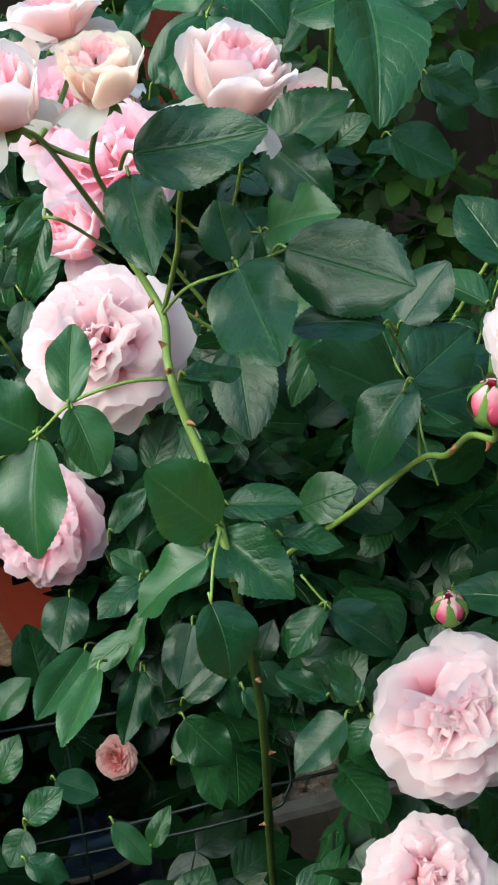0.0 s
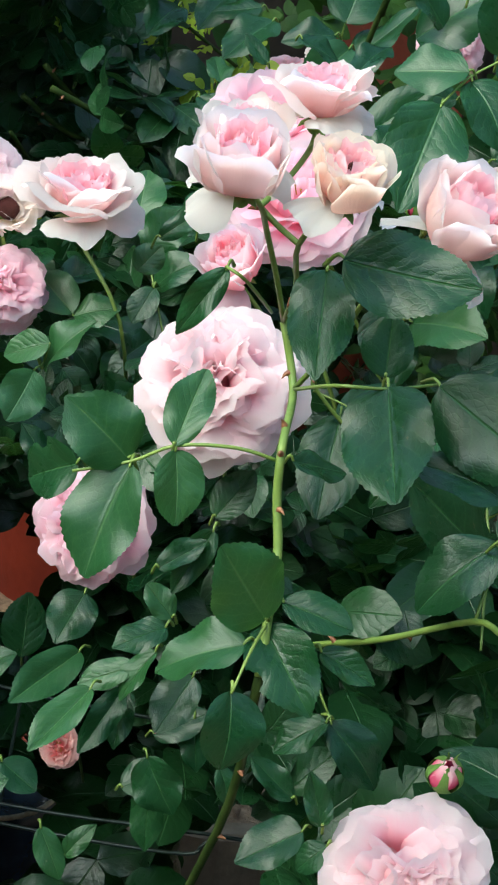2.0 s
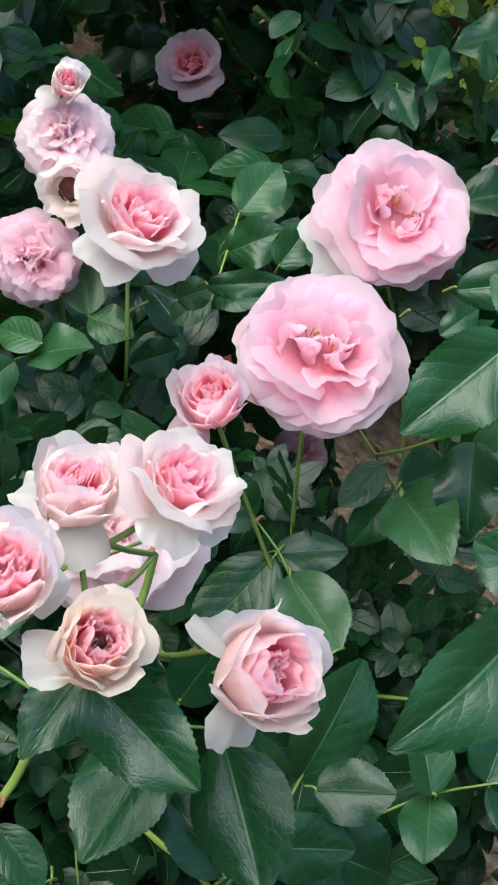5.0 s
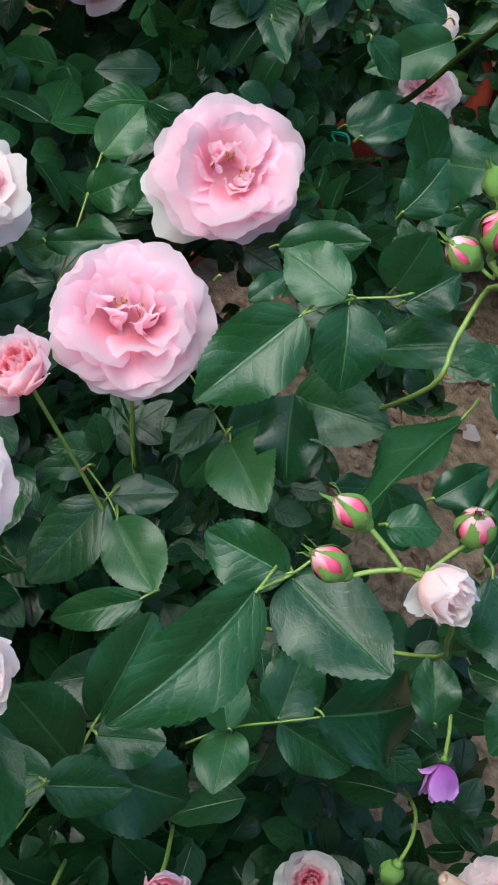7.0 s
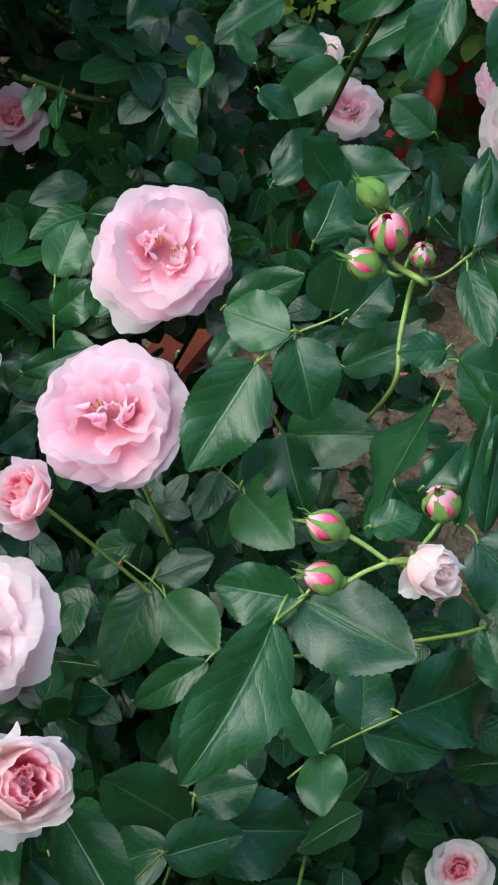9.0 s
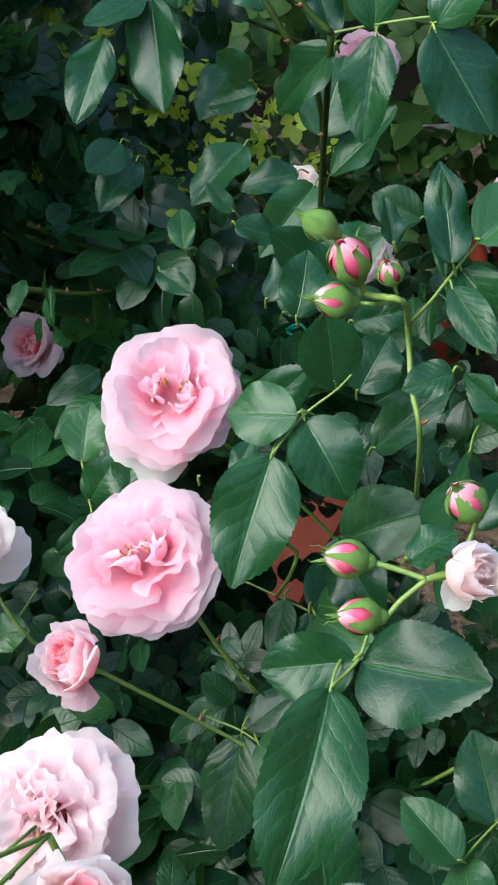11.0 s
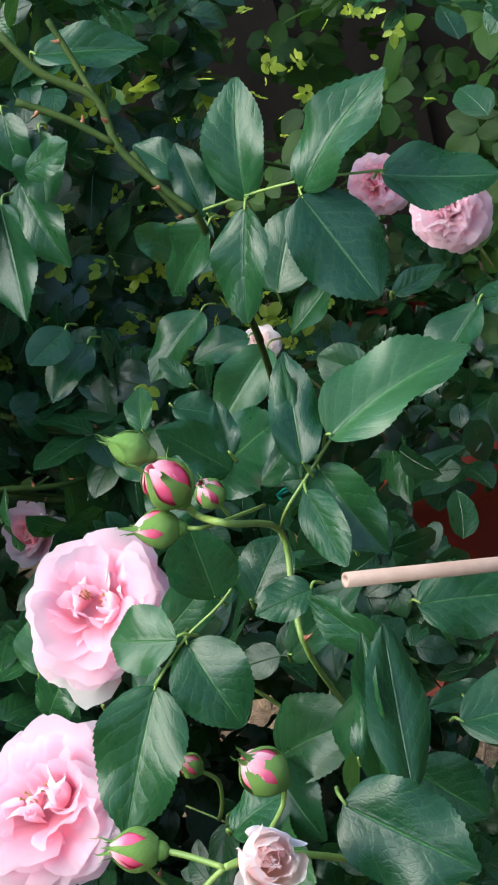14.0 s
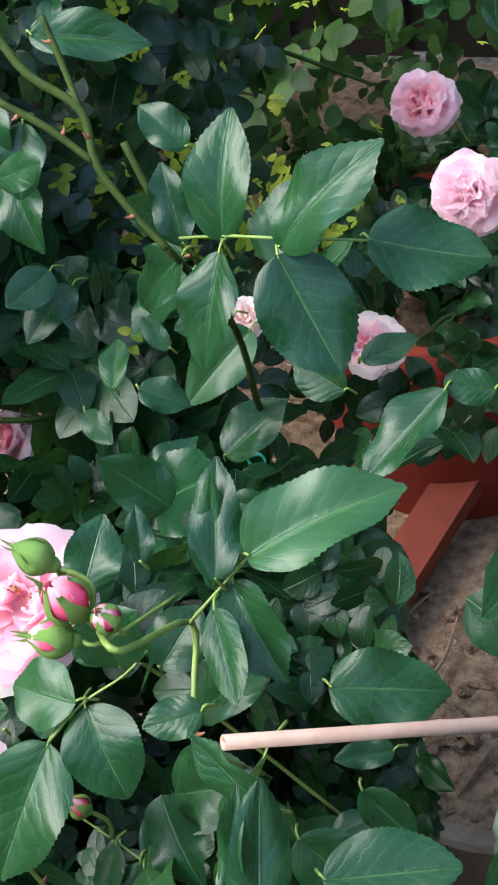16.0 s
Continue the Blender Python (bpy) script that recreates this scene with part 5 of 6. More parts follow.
S_b = thing("rose_shoot", "upright rose shoot with a cluster of green buds", "rose shoot", (0.1697, 0.9319, 1.0975), "shoots of the rose bush")
bud(S_b, (0.1360, 0.9160, 1.2235), (-0.25, -0.31, 0.92), 0.0234, RED, 0.30, 0, 36, "plump crimson bud")
bud(S_b, (0.1330, 0.9101, 1.2118), (-0.86, -0.41, 0.30), 0.0193, RED, 1.00, 40, 37, "green bud with a pink slit")
bud(S_b, (0.1534, 0.9129, 1.2221), (-0.10, -0.40, 0.91), 0.0149, RED, 1.00, 80, 38, "small green bud")
bud(S_b, (0.1250, 0.9217, 1.2431), (-0.78, -0.20, 0.59), 0.0179, SEPAL, 1.00, 120, 39, "small closed green bud")
cane(S_b, [(0.1372, 0.9174, 1.2192), (0.1397, 0.9205, 1.2100), (0.1586, 0.9063, 1.2145), (0.1499, 0.9778, 1.1600), (0.1528, 0.9611, 1.1313), (0.1577, 0.9482, 1.1079), (0.1396, 1.0289, 0.9900)], 0.0018, 0.0014, STEM, thorns=2)
cane(S_b, [(0.1363, 0.9116, 1.2106), (0.1449, 0.9157, 1.2076), (0.1435, 0.9831, 1.1717)], 0.0011, 0.0009, STEM, thorns=0)
cane(S_b, [(0.1537, 0.9141, 1.2194), (0.1547, 0.9181, 1.2104), (0.1537, 0.9141, 1.2194)], 0.0009, 0.0008, STEM, thorns=0)
cane(S_b, [(0.1499, 0.9778, 1.1600), (0.1641, 0.9572, 1.1848), (0.1744, 0.9667, 1.1954), (0.1892, 0.9801, 1.2102)], 0.0009, 0.0007, STEM, thorns=0)
cane(S_b, [(0.1278, 0.9224, 1.2410), (0.1388, 0.9251, 1.2328), (0.1403, 0.9218, 1.2242), (0.1372, 0.9174, 1.2192)], 0.0012, 0.0012, STEM)
stalk(S_b, (0.1771, 0.9692, 1.1934), (0.1759, 0.9637, 1.2061))
leaf(S_b, (0.1761, 0.9626, 1.2049), (0.1679, 1.0004, 1.2448), 0.42, 0)
stalk(S_b, (0.1754, 0.9867, 1.1941), (0.1797, 0.9722, 1.1956))
leaf(S_b, (0.1788, 0.9731, 1.1965), (0.2074, 0.9444, 1.1655), 0.60, 0, "dark", "chewed leaf with ragged holes")
stalk(S_b, (0.2283, 0.8553, 1.1031), (0.2267, 0.8486, 1.1188))
leaf(S_b, (0.2271, 0.8472, 1.1173), (0.2166, 0.8938, 1.1666), 0.40, 30)
stalk(S_b, (0.1803, 0.9835, 1.1999), (0.1894, 0.9740, 1.2128))
leaf(S_b, (0.1876, 0.9728, 1.2121), (0.2487, 1.0112, 1.2372), 0.52, 0, "fresh_lit")
stalk(S_b, (0.1717, 0.9746, 1.1829), (0.1714, 0.9677, 1.1965))
leaf(S_b, (0.1714, 0.9669, 1.1951), (0.1691, 0.9925, 1.2424), 0.24, 0)
stalk(S_b, (0.1732, 0.9710, 1.1903), (0.1768, 0.9558, 1.1937))
leaf(S_b, (0.1761, 0.9569, 1.1942), (0.2001, 0.9187, 1.1784), 0.42, 0)
stalk(S_b, (0.2139, 0.8598, 1.0975), (0.2134, 0.8513, 1.1142))
leaf(S_b, (0.2135, 0.8503, 1.1125), (0.2100, 0.8824, 1.1707), 0.20, 0)

S_x = thing("rose_shoot", "arching olive rose cane with large blue-green leaves", "rose shoot", (0.0416, 1.2059, 1.0340), "shoots of the rose bush")
cane(S_x, [(-0.0003, 1.1635, 1.3705), (0.0193, 1.1564, 1.3474), (0.0454, 1.1559, 1.3287), (0.0555, 1.1429, 1.3042), (0.0750, 1.1358, 1.2810), (0.0917, 1.1320, 1.2645)], 0.0025, 0.0021, OLD_CANE, thorns=3)
cane(S_x, [(0.0061, 1.1432, 1.3385), (0.0307, 1.1448, 1.3237), (0.0541, 1.1433, 1.3056)], 0.0021, 0.0019, OLD_CANE, thorns=2)
cane(S_x, [(0.0239, 1.1754, 1.3699), (0.0368, 1.1642, 1.3459), (0.0454, 1.1559, 1.3287)], 0.0019, 0.0017, OLD_CANE, thorns=2)
cane(S_x, [(0.0917, 1.1320, 1.2645), (0.0558, 1.2566, 1.1280), (0.0349, 1.3089, 1.0315), (0.0018, 1.3735, 0.9236), (-0.0802, 1.4671, 0.5976)], 0.0022, 0.0025, OLD_CANE, thorns=4)
cane(S_x, [(0.0805, 1.1572, 1.2543), (0.1169, 1.1496, 1.2631), (0.1548, 1.1398, 1.2701), (0.1927, 1.1540, 1.2631)], 0.0009, 0.0007, STEM, thorns=0)
cane(S_x, [(0.0240, 1.2275, 1.2708), (0.0430, 1.2150, 1.2414), (0.0640, 1.2169, 1.1951), (0.0550, 1.2629, 1.1166)], 0.0022, 0.0020, OLD_CANE, thorns=3)
stalk(S_x, (0.1150, 1.1571, 1.2448), (0.1150, 1.1475, 1.2622))
leaf(S_x, (0.1150, 1.1467, 1.2603), (0.1149, 1.1724, 1.3225), 0.52, 0)
stalk(S_x, (0.1452, 1.1476, 1.2512), (0.1523, 1.1356, 1.2682))
leaf(S_x, (0.1509, 1.1350, 1.2666), (0.1987, 1.1543, 1.3207), 0.52, 0)
stalk(S_x, (0.1470, 1.1487, 1.2630), (0.1521, 1.1325, 1.2628))
leaf(S_x, (0.1510, 1.1330, 1.2644), (0.1846, 1.1151, 1.2085), 0.72, 0)
stalk(S_x, (0.1172, 1.1563, 1.2590), (0.1163, 1.1391, 1.2585))
leaf(S_x, (0.1165, 1.1401, 1.2601), (0.1107, 1.1081, 1.2071), 0.52, 0)
stalk(S_x, (0.0902, 1.1611, 1.2424), (0.0882, 1.1547, 1.2537))
leaf(S_x, (0.0886, 1.1542, 1.2525), (0.0752, 1.1708, 1.2917), 0.50, 0)
stalk(S_x, (0.0948, 1.1624, 1.2471), (0.0882, 1.1515, 1.2481))
leaf(S_x, (0.0895, 1.1511, 1.2494), (0.0455, 1.1646, 1.2041), 0.50, -10)
stalk(S_x, (0.1794, 1.1779, 1.2502), (0.1883, 1.1671, 1.2550))
leaf(S_x, (0.1866, 1.1667, 1.2556), (0.2460, 1.1797, 1.2365), 0.78, 0)
stalk(S_x, (-0.0069, 1.1270, 1.2940), (-0.0058, 1.1097, 1.2932))
leaf(S_x, (-0.0061, 1.1105, 1.2949), (0.0009, 1.0813, 1.2377), 0.60, 0)
stalk(S_x, (-0.0208, 1.1816, 1.3247), (-0.0201, 1.1722, 1.3242))
leaf(S_x, (-0.0202, 1.1727, 1.3252), (-0.0152, 1.1570, 1.2936), 0.75, 0)
stalk(S_x, (-0.0018, 1.1834, 1.3104), (-0.0018, 1.1722, 1.3100))
leaf(S_x, (-0.0018, 1.1728, 1.3111), (-0.0021, 1.1526, 1.2753), 0.75, 0)
stalk(S_x, (-0.0150, 1.2187, 1.3383), (-0.0058, 1.2085, 1.3441))
leaf(S_x, (-0.0077, 1.2079, 1.3446), (0.0537, 1.2285, 1.3307), 0.42, 0)
stalk(S_x, (0.1801, 1.1502, 1.1897), (0.1840, 1.1465, 1.1942))
leaf(S_x, (0.1832, 1.1460, 1.1940), (0.2091, 1.1637, 1.1988), 0.60, 0)
stalk(S_x, (0.2567, 1.1559, 1.1774), (0.2529, 1.1492, 1.1817))
leaf(S_x, (0.2536, 1.1494, 1.1815), (0.2281, 1.1414, 1.1880), 0.70, 0)
stalk(S_x, (0.0154, 1.3309, 1.2075), (0.0107, 1.3236, 1.2163))
leaf(S_x, (0.0117, 1.3235, 1.2155), (-0.0193, 1.3295, 1.2417), 0.65, 0)
stalk(S_x, (0.0006, 1.3139, 1.1612), (-0.0022, 1.3044, 1.1697))
leaf(S_x, (-0.0016, 1.3049, 1.1689), (-0.0204, 1.2900, 1.1963), 0.70, 0)
stalk(S_x, (-0.0442, 1.2186, 1.2719), (-0.0405, 1.2023, 1.2720))
leaf(S_x, (-0.0412, 1.2032, 1.2734), (-0.0165, 1.1755, 1.2258), 0.50, 0)
stalk(S_x, (-0.1071, 1.3316, 1.1131), (-0.1095, 1.3167, 1.1177))
leaf(S_x, (-0.1090, 1.3179, 1.1178), (-0.1247, 1.2770, 1.1129), 0.70, -10)
stalk(S_x, (-0.1011, 1.3485, 1.0928), (-0.1037, 1.3305, 1.0972))
leaf(S_x, (-0.1032, 1.3320, 1.0976), (-0.1203, 1.2832, 1.0843), 0.60, -5)
stalk(S_x, (-0.0590, 1.2867, 1.0397), (-0.0607, 1.2838, 1.0472))
leaf(S_x, (-0.0603, 1.2827, 1.0467), (-0.0715, 1.3194, 1.0633), 0.50, 5, "fresh_lit")
stalk(S_x, (-0.0803, 1.2761, 1.0340), (-0.0759, 1.2655, 1.0371))
leaf(S_x, (-0.0767, 1.2661, 1.0374), (-0.0471, 1.2452, 1.0278), 0.50, 0)
stalk(S_x, (-0.0246, 1.3188, 1.0559), (-0.0277, 1.3138, 1.0628))
leaf(S_x, (-0.0271, 1.3136, 1.0622), (-0.0477, 1.3210, 1.0836), 0.50, 0)
leaf(S_x, (-0.0119, 1.1143, 1.2961), (-0.0381, 1.0795, 1.2903), 0.62, -5)
leaf(S_x, (-0.0343, 1.1001, 1.2771), (-0.0452, 1.0621, 1.2420), 0.50, 0)
leaf(S_x, (0.0072, 1.1235, 1.3046), (0.0416, 1.1172, 1.3192), 0.55, 5)
leaf(S_x, (-0.0208, 1.1185, 1.3314), (-0.0377, 1.0872, 1.3212), 0.60, 0)

S_back = thing("rose_shoot", "rose shoot with pink roses behind the foliage", "rose shoot", (0.0399, 1.3562, 0.6303), "shoots of the rose bush")
bloom(S_back, (0.1918, 1.5680, 0.9250), (-0.20, -0.70, 0.68), 0.0839, "cupped", BLUSH, HEART, 80, 20, "cupped blush rose behind the buds")
bloom(S_back, (-0.0079, 1.8601, 0.9724), (-0.10, -0.82, 0.56), 0.0689, "full", PINK, HEART, 120, 21, "double pink rose at the back")
bloom(S_back, (0.1346, 1.5208, 1.0768), (0.05, -0.78, 0.62), 0.0662, "full", PINK, PINK, 160, 22, "pink rose partly hidden by a leaf")
bloom(S_back, (0.0247, 1.5603, 0.9004), (-0.11, -0.65, 0.75), 0.0524, "open", BLUSH, PINK, 200, 23, "pale pink rose behind leaves")
bloom(S_back, (0.0177, 1.4065, 0.6372), (0.00, -0.60, 0.80), 0.0447, "open", PINK, PINK, 240, 24, "pink rose deep among leaves")
bloom(S_back, (-0.2414, 1.3882, 0.8985), (-0.10, -0.82, 0.56), 0.0518, "cupped", PINK, HEART, 280, 25, "small cupped pink rose")
bloom(S_back, (0.0171, 1.3514, 1.0677), (0.00, -0.60, 0.80), 0.0301, "open", BLUSH, BLUSH, 0, 27, "pale pink rose behind dark leaves")
bloom(S_back, (0.1559, 1.7889, 0.8477), (-0.10, -0.62, 0.78), 0.0640, "open", PINK, PINK, 30, 44, "pink rose deep behind the leaves")
cane(S_back, [(0.1570, 1.7980, 0.8380), (0.1600, 1.8200, 0.8000), (0.1650, 1.8800, 0.6800)], 0.0012, 0.0012, STEM)
cane(S_back, [(0.1946, 1.5779, 0.9155), (0.1976, 1.5964, 0.8992), (0.1986, 1.6319, 0.8718), (0.1986, 1.6919, 0.8118)], 0.0012, 0.0012, STEM)
cane(S_back, [(-0.0066, 1.8708, 0.9651), (-0.0051, 1.8911, 0.9506), (-0.0046, 1.9272, 0.9238), (-0.0046, 1.9872, 0.8638)], 0.0012, 0.0012, STEM)
cane(S_back, [(0.1339, 1.5306, 1.0689), (0.1331, 1.5503, 1.0536), (0.1329, 1.5862, 1.0265), (0.1329, 1.6462, 0.9665)], 0.0012, 0.0012, STEM)
cane(S_back, [(0.0258, 1.5669, 0.8927), (0.0274, 1.5846, 0.8754), (0.0280, 1.6198, 0.8476), (0.0280, 1.6798, 0.7876)], 0.0012, 0.0012, STEM)
cane(S_back, [(0.0177, 1.4117, 0.6303), (0.0177, 1.4287, 0.6123), (0.0177, 1.4637, 0.5843), (0.0177, 1.5237, 0.5243)], 0.0012, 0.0012, STEM)
cane(S_back, [(-0.2405, 1.3953, 0.8936), (-0.2390, 1.4156, 0.8791), (-0.2385, 1.4517, 0.8523), (-0.2385, 1.5117, 0.7923)], 0.0012, 0.0012, STEM)
cane(S_back, [(0.0171, 1.3548, 1.0631), (0.0171, 1.3718, 1.0451), (0.0171, 1.4068, 1.0171), (0.0171, 1.4668, 0.9571)], 0.0012, 0.0012, STEM)
stalk(S_back, (0.1852, 0.9850, 1.0927), (0.1826, 0.9588, 1.0932))
leaf(S_back, (0.1831, 0.9605, 1.0953), (0.1660, 0.9049, 1.0272), 0.55, 45)
stalk(S_back, (0.1173, 1.0136, 1.0508), (0.1242, 1.0033, 1.0637))
leaf(S_back, (0.1228, 1.0030, 1.0626), (0.1687, 1.0156, 1.1004), 0.50, 0)
stalk(S_back, (0.0355, 1.0351, 1.0504), (0.0419, 1.0255, 1.0626))
leaf(S_back, (0.0407, 1.0251, 1.0615), (0.0833, 1.0370, 1.0972), 0.50, 0)
stalk(S_back, (0.0296, 1.3304, 1.0867), (0.0232, 1.3196, 1.0914))
leaf(S_back, (0.0245, 1.3199, 1.0915), (-0.0180, 1.3072, 1.0874), 0.60, -10)
stalk(S_back, (0.0410, 1.3359, 1.0798), (0.0357, 1.3154, 1.0828))
leaf(S_back, (0.0368, 1.3168, 1.0838), (0.0019, 1.2699, 1.0496), 0.55, -10, "fresh_lit")
stalk(S_back, (0.0337, 1.3768, 1.0543), (0.0417, 1.3651, 1.0698))
leaf(S_back, (0.0401, 1.3646, 1.0685), (0.0936, 1.3836, 1.1139), 0.60, 0)
stalk(S_back, (0.0305, 1.3844, 1.0823), (0.0328, 1.3774, 1.0978))
leaf(S_back, (0.0323, 1.3761, 1.0963), (0.0473, 1.4185, 1.1462), 0.75, 0)
stalk(S_back, (-0.0230, 1.3919, 1.0867), (-0.0286, 1.3723, 1.0902))
leaf(S_back, (-0.0275, 1.3736, 1.0911), (-0.0654, 1.3292, 1.0628), 0.60, -10)
stalk(S_back, (0.1264, 1.2692, 1.0753), (0.1212, 1.2624, 1.0824))
leaf(S_back, (0.1223, 1.2622, 1.0819), (0.0876, 1.2689, 1.0982), 0.80, -10)
stalk(S_back, (0.0760, 1.1978, 1.0328), (0.0820, 1.1902, 1.0392))
leaf(S_back, (0.0808, 1.1901, 1.0389), (0.1206, 1.1942, 1.0483), 0.60, 5)
stalk(S_back, (-0.0348, 1.4909, 1.0859), (-0.0413, 1.4813, 1.0897))
leaf(S_back, (-0.0400, 1.4814, 1.0900), (-0.0836, 1.4770, 1.0798), 0.70, -10)
stalk(S_back, (-0.0688, 1.5553, 1.0920), (-0.0725, 1.5363, 1.0946))
leaf(S_back, (-0.0718, 1.5377, 1.0955), (-0.0970, 1.4921, 1.0642), 0.60, -10)
stalk(S_back, (0.1136, 1.1565, 1.0732), (0.1098, 1.1516, 1.0764))
leaf(S_back, (0.1106, 1.1516, 1.0764), (0.0858, 1.1522, 1.0780), 0.80, -10)

S_r = thing("rose_shoot", "old rose cane with sparse leaves", "rose shoot", (0.1297, 1.0803, 0.7316), "shoots of the rose bush")
# sunlight on this cane is imitated by the lighter stem colour
cane(S_r, [(-0.2944, 1.4893, 0.9572), (-0.2718, 1.5335, 0.9106), (-0.2412, 1.5863, 0.8700)], 0.0019, 0.0017, STEM, thorns=1)
cane(S_r, [(-0.2322, 1.3342, 0.9773), (-0.2154, 1.3813, 0.9385), (-0.1864, 1.4310, 0.8948)], 0.0019, 0.0017, OLD_CANE, thorns=1)
cane(S_r, [(-0.0977, 1.6952, 0.9180), (-0.1294, 1.7066, 0.8645), (-0.1543, 1.7240, 0.8143)], 0.0020, 0.0022, DRY, thorns=0)
cane(S_r, [(-0.2115, 1.3567, 1.0321), (-0.1835, 1.3828, 1.0008), (-0.1424, 1.4161, 0.9721)], 0.0026, 0.0020, OLD_CANE, thorns=3)
cane(S_r, [(-0.2364, 1.3604, 0.9564), (-0.2104, 1.3871, 0.9290), (-0.1821, 1.4178, 0.9078)], 0.0026, 0.0020, OLD_CANE, thorns=3)
cane(S_r, [(-0.2286, 1.8027, 1.1149), (-0.1782, 1.8268, 1.0591), (-0.1245, 1.8561, 1.0198), (-0.0678, 1.8831, 0.9809)], 0.0026, 0.0020, OLD_CANE, thorns=3)
cane(S_r, [(-0.2361, 1.4032, 0.9971), (-0.1979, 1.4349, 0.9639), (-0.1496, 1.4801, 0.9445)], 0.0026, 0.0020, OLD_CANE, thorns=3)
cane(S_r, [(-0.2319, 1.4718, 0.9882), (-0.2091, 1.5087, 0.9788), (-0.1776, 1.5449, 0.9629)], 0.0026, 0.0020, OLD_CANE, thorns=3)
cane(S_r, [(-0.3431, 1.5592, 0.9582), (-0.2824, 1.6116, 0.9367), (-0.1995, 1.6547, 0.8872)], 0.0026, 0.0020, OLD_CANE, thorns=3)
cane(S_r, [(-0.1890, 1.2495, 1.0312), (-0.1470, 1.2830, 1.0078), (-0.1298, 1.3093, 0.9967)], 0.0026, 0.0020, OLD_CANE, thorns=3)
stalk(S_r, (0.1832, 1.0366, 1.0680), (0.1920, 1.0271, 1.0740))
leaf(S_r, (0.1902, 1.0264, 1.0744), (0.2492, 1.0485, 1.0637), 0.66, 0)
stalk(S_r, (-0.0076, 1.2315, 1.0931), (-0.0028, 1.2252, 1.0952))
leaf(S_r, (-0.0038, 1.2251, 1.0957), (0.0282, 1.2304, 1.0821), 0.70, 0)
stalk(S_r, (0.0325, 1.1434, 1.0761), (0.0360, 1.1388, 1.0858))
leaf(S_r, (0.0353, 1.1378, 1.0850), (0.0590, 1.1721, 1.1106), 0.50, 0)
stalk(S_r, (0.1497, 0.9542, 1.2153), (0.1489, 0.9513, 1.2215))
leaf(S_r, (0.1491, 0.9509, 1.2208), (0.1441, 0.9657, 1.2413), 0.50, 0)
stalk(S_r, (0.1869, 0.9707, 1.1476), (0.1875, 0.9679, 1.1542))
leaf(S_r, (0.1874, 0.9673, 1.1536), (0.1915, 0.9874, 1.1746), 0.60, 0)
stalk(S_r, (0.1828, 0.9298, 1.1628), (0.1792, 0.9221, 1.1659))
leaf(S_r, (0.1799, 0.9225, 1.1659), (0.1560, 0.9085, 1.1643), 0.70, 0)
stalk(S_r, (0.2064, 1.0117, 1.0249), (0.2107, 1.0031, 1.0258))
leaf(S_r, (0.2098, 1.0033, 1.0265), (0.2381, 0.9971, 1.0018), 0.70, 0)
stalk(S_r, (0.2264, 0.8969, 1.1425), (0.2211, 0.8886, 1.1524))
leaf(S_r, (0.2221, 0.8884, 1.1515), (0.1866, 0.8945, 1.1806), 0.45, 0, "dark", "chewed leaf with ragged holes")
stalk(S_r, (0.1897, 0.8930, 1.0882), (0.1920, 0.8896, 1.0956))
leaf(S_r, (0.1916, 0.8889, 1.0950), (0.2068, 0.9144, 1.1154), 0.60, 0)
stalk(S_r, (0.2342, 1.1556, 1.1832), (0.2294, 1.1370, 1.1861))
leaf(S_r, (0.2304, 1.1382, 1.1870), (0.1982, 1.0957, 1.1572), 0.50, 0)
stalk(S_r, (0.2360, 0.8914, 1.1143), (0.2440, 0.8832, 1.1206))
leaf(S_r, (0.2424, 0.8825, 1.1208), (0.2962, 0.9064, 1.1154), 0.60, 0)
stalk(S_r, (0.2048, 1.0839, 0.9694), (0.2000, 1.0744, 0.9740))
leaf(S_r, (0.2009, 1.0749, 0.9739), (0.1689, 1.0594, 0.9755), 0.50, 0)
stalk(S_r, (0.1551, 1.0662, 0.8963), (0.1595, 1.0620, 0.9015))
leaf(S_r, (0.1586, 1.0613, 0.9013), (0.1884, 1.0818, 0.9067), 0.60, 0)
stalk(S_r, (0.1331, 1.2757, 0.7316), (0.1382, 1.2631, 0.7370))
leaf(S_r, (0.1372, 1.2639, 0.7369), (0.1710, 1.2376, 0.7383), 0.50, 0)

S_pale = thing("rose_shoot", "low rose shoot with pale open roses beside a stick", "rose shoot", (0.4055, 0.9338, 0.7948), "shoots of the rose bush")
bloom(S_pale, (0.3921, 0.9021, 0.8442), (0.10, -0.55, 0.83), 0.0560, "full", PALE, ROSE, 50, 45, "pale full rose low among the leaves")
bloom(S_pale, (0.3006, 0.8913, 0.7628), (-0.10, -0.60, 0.80), 0.0400, "cupped", BLUSH, HEART, 20, 46, "pale pink rose half hidden by leaves")
cane(S_pale, [(0.3970, 0.9140, 0.8289), (0.4168, 0.9744, 0.7256), (0.4316, 1.0660, 0.5425)], 0.0014, 0.0016, STEM, thorns=2)

S_violet = thing("rose_shoot", "violet flower stem low among the leaves", "flower", (0.2887, 0.8569, 0.9752), "shoots of the rose bush")
bloom(S_violet, (0.2897, 0.8555, 0.9752), (0.43, -0.61, -0.67), 0.0271, "half", VIOLET, VIOLET, 40, 28, "small violet flower among leaves")
cane(S_violet, [(0.2877, 0.8583, 0.9783), (0.2813, 0.8754, 0.9823), (0.2792, 0.9105, 0.9616), (0.2792, 0.9705, 0.9016)], 0.0012, 0.0012, STEM)


# ---------------------------------------------------------------- stick
stick = thing("bamboo_stick", "pale bamboo plant stick lying across the leaves", "stick", (0.2113, 0.8824, 1.1987))
hollow_stick(stick, (0.2195, 0.1985, -0.1328), 0.0032)

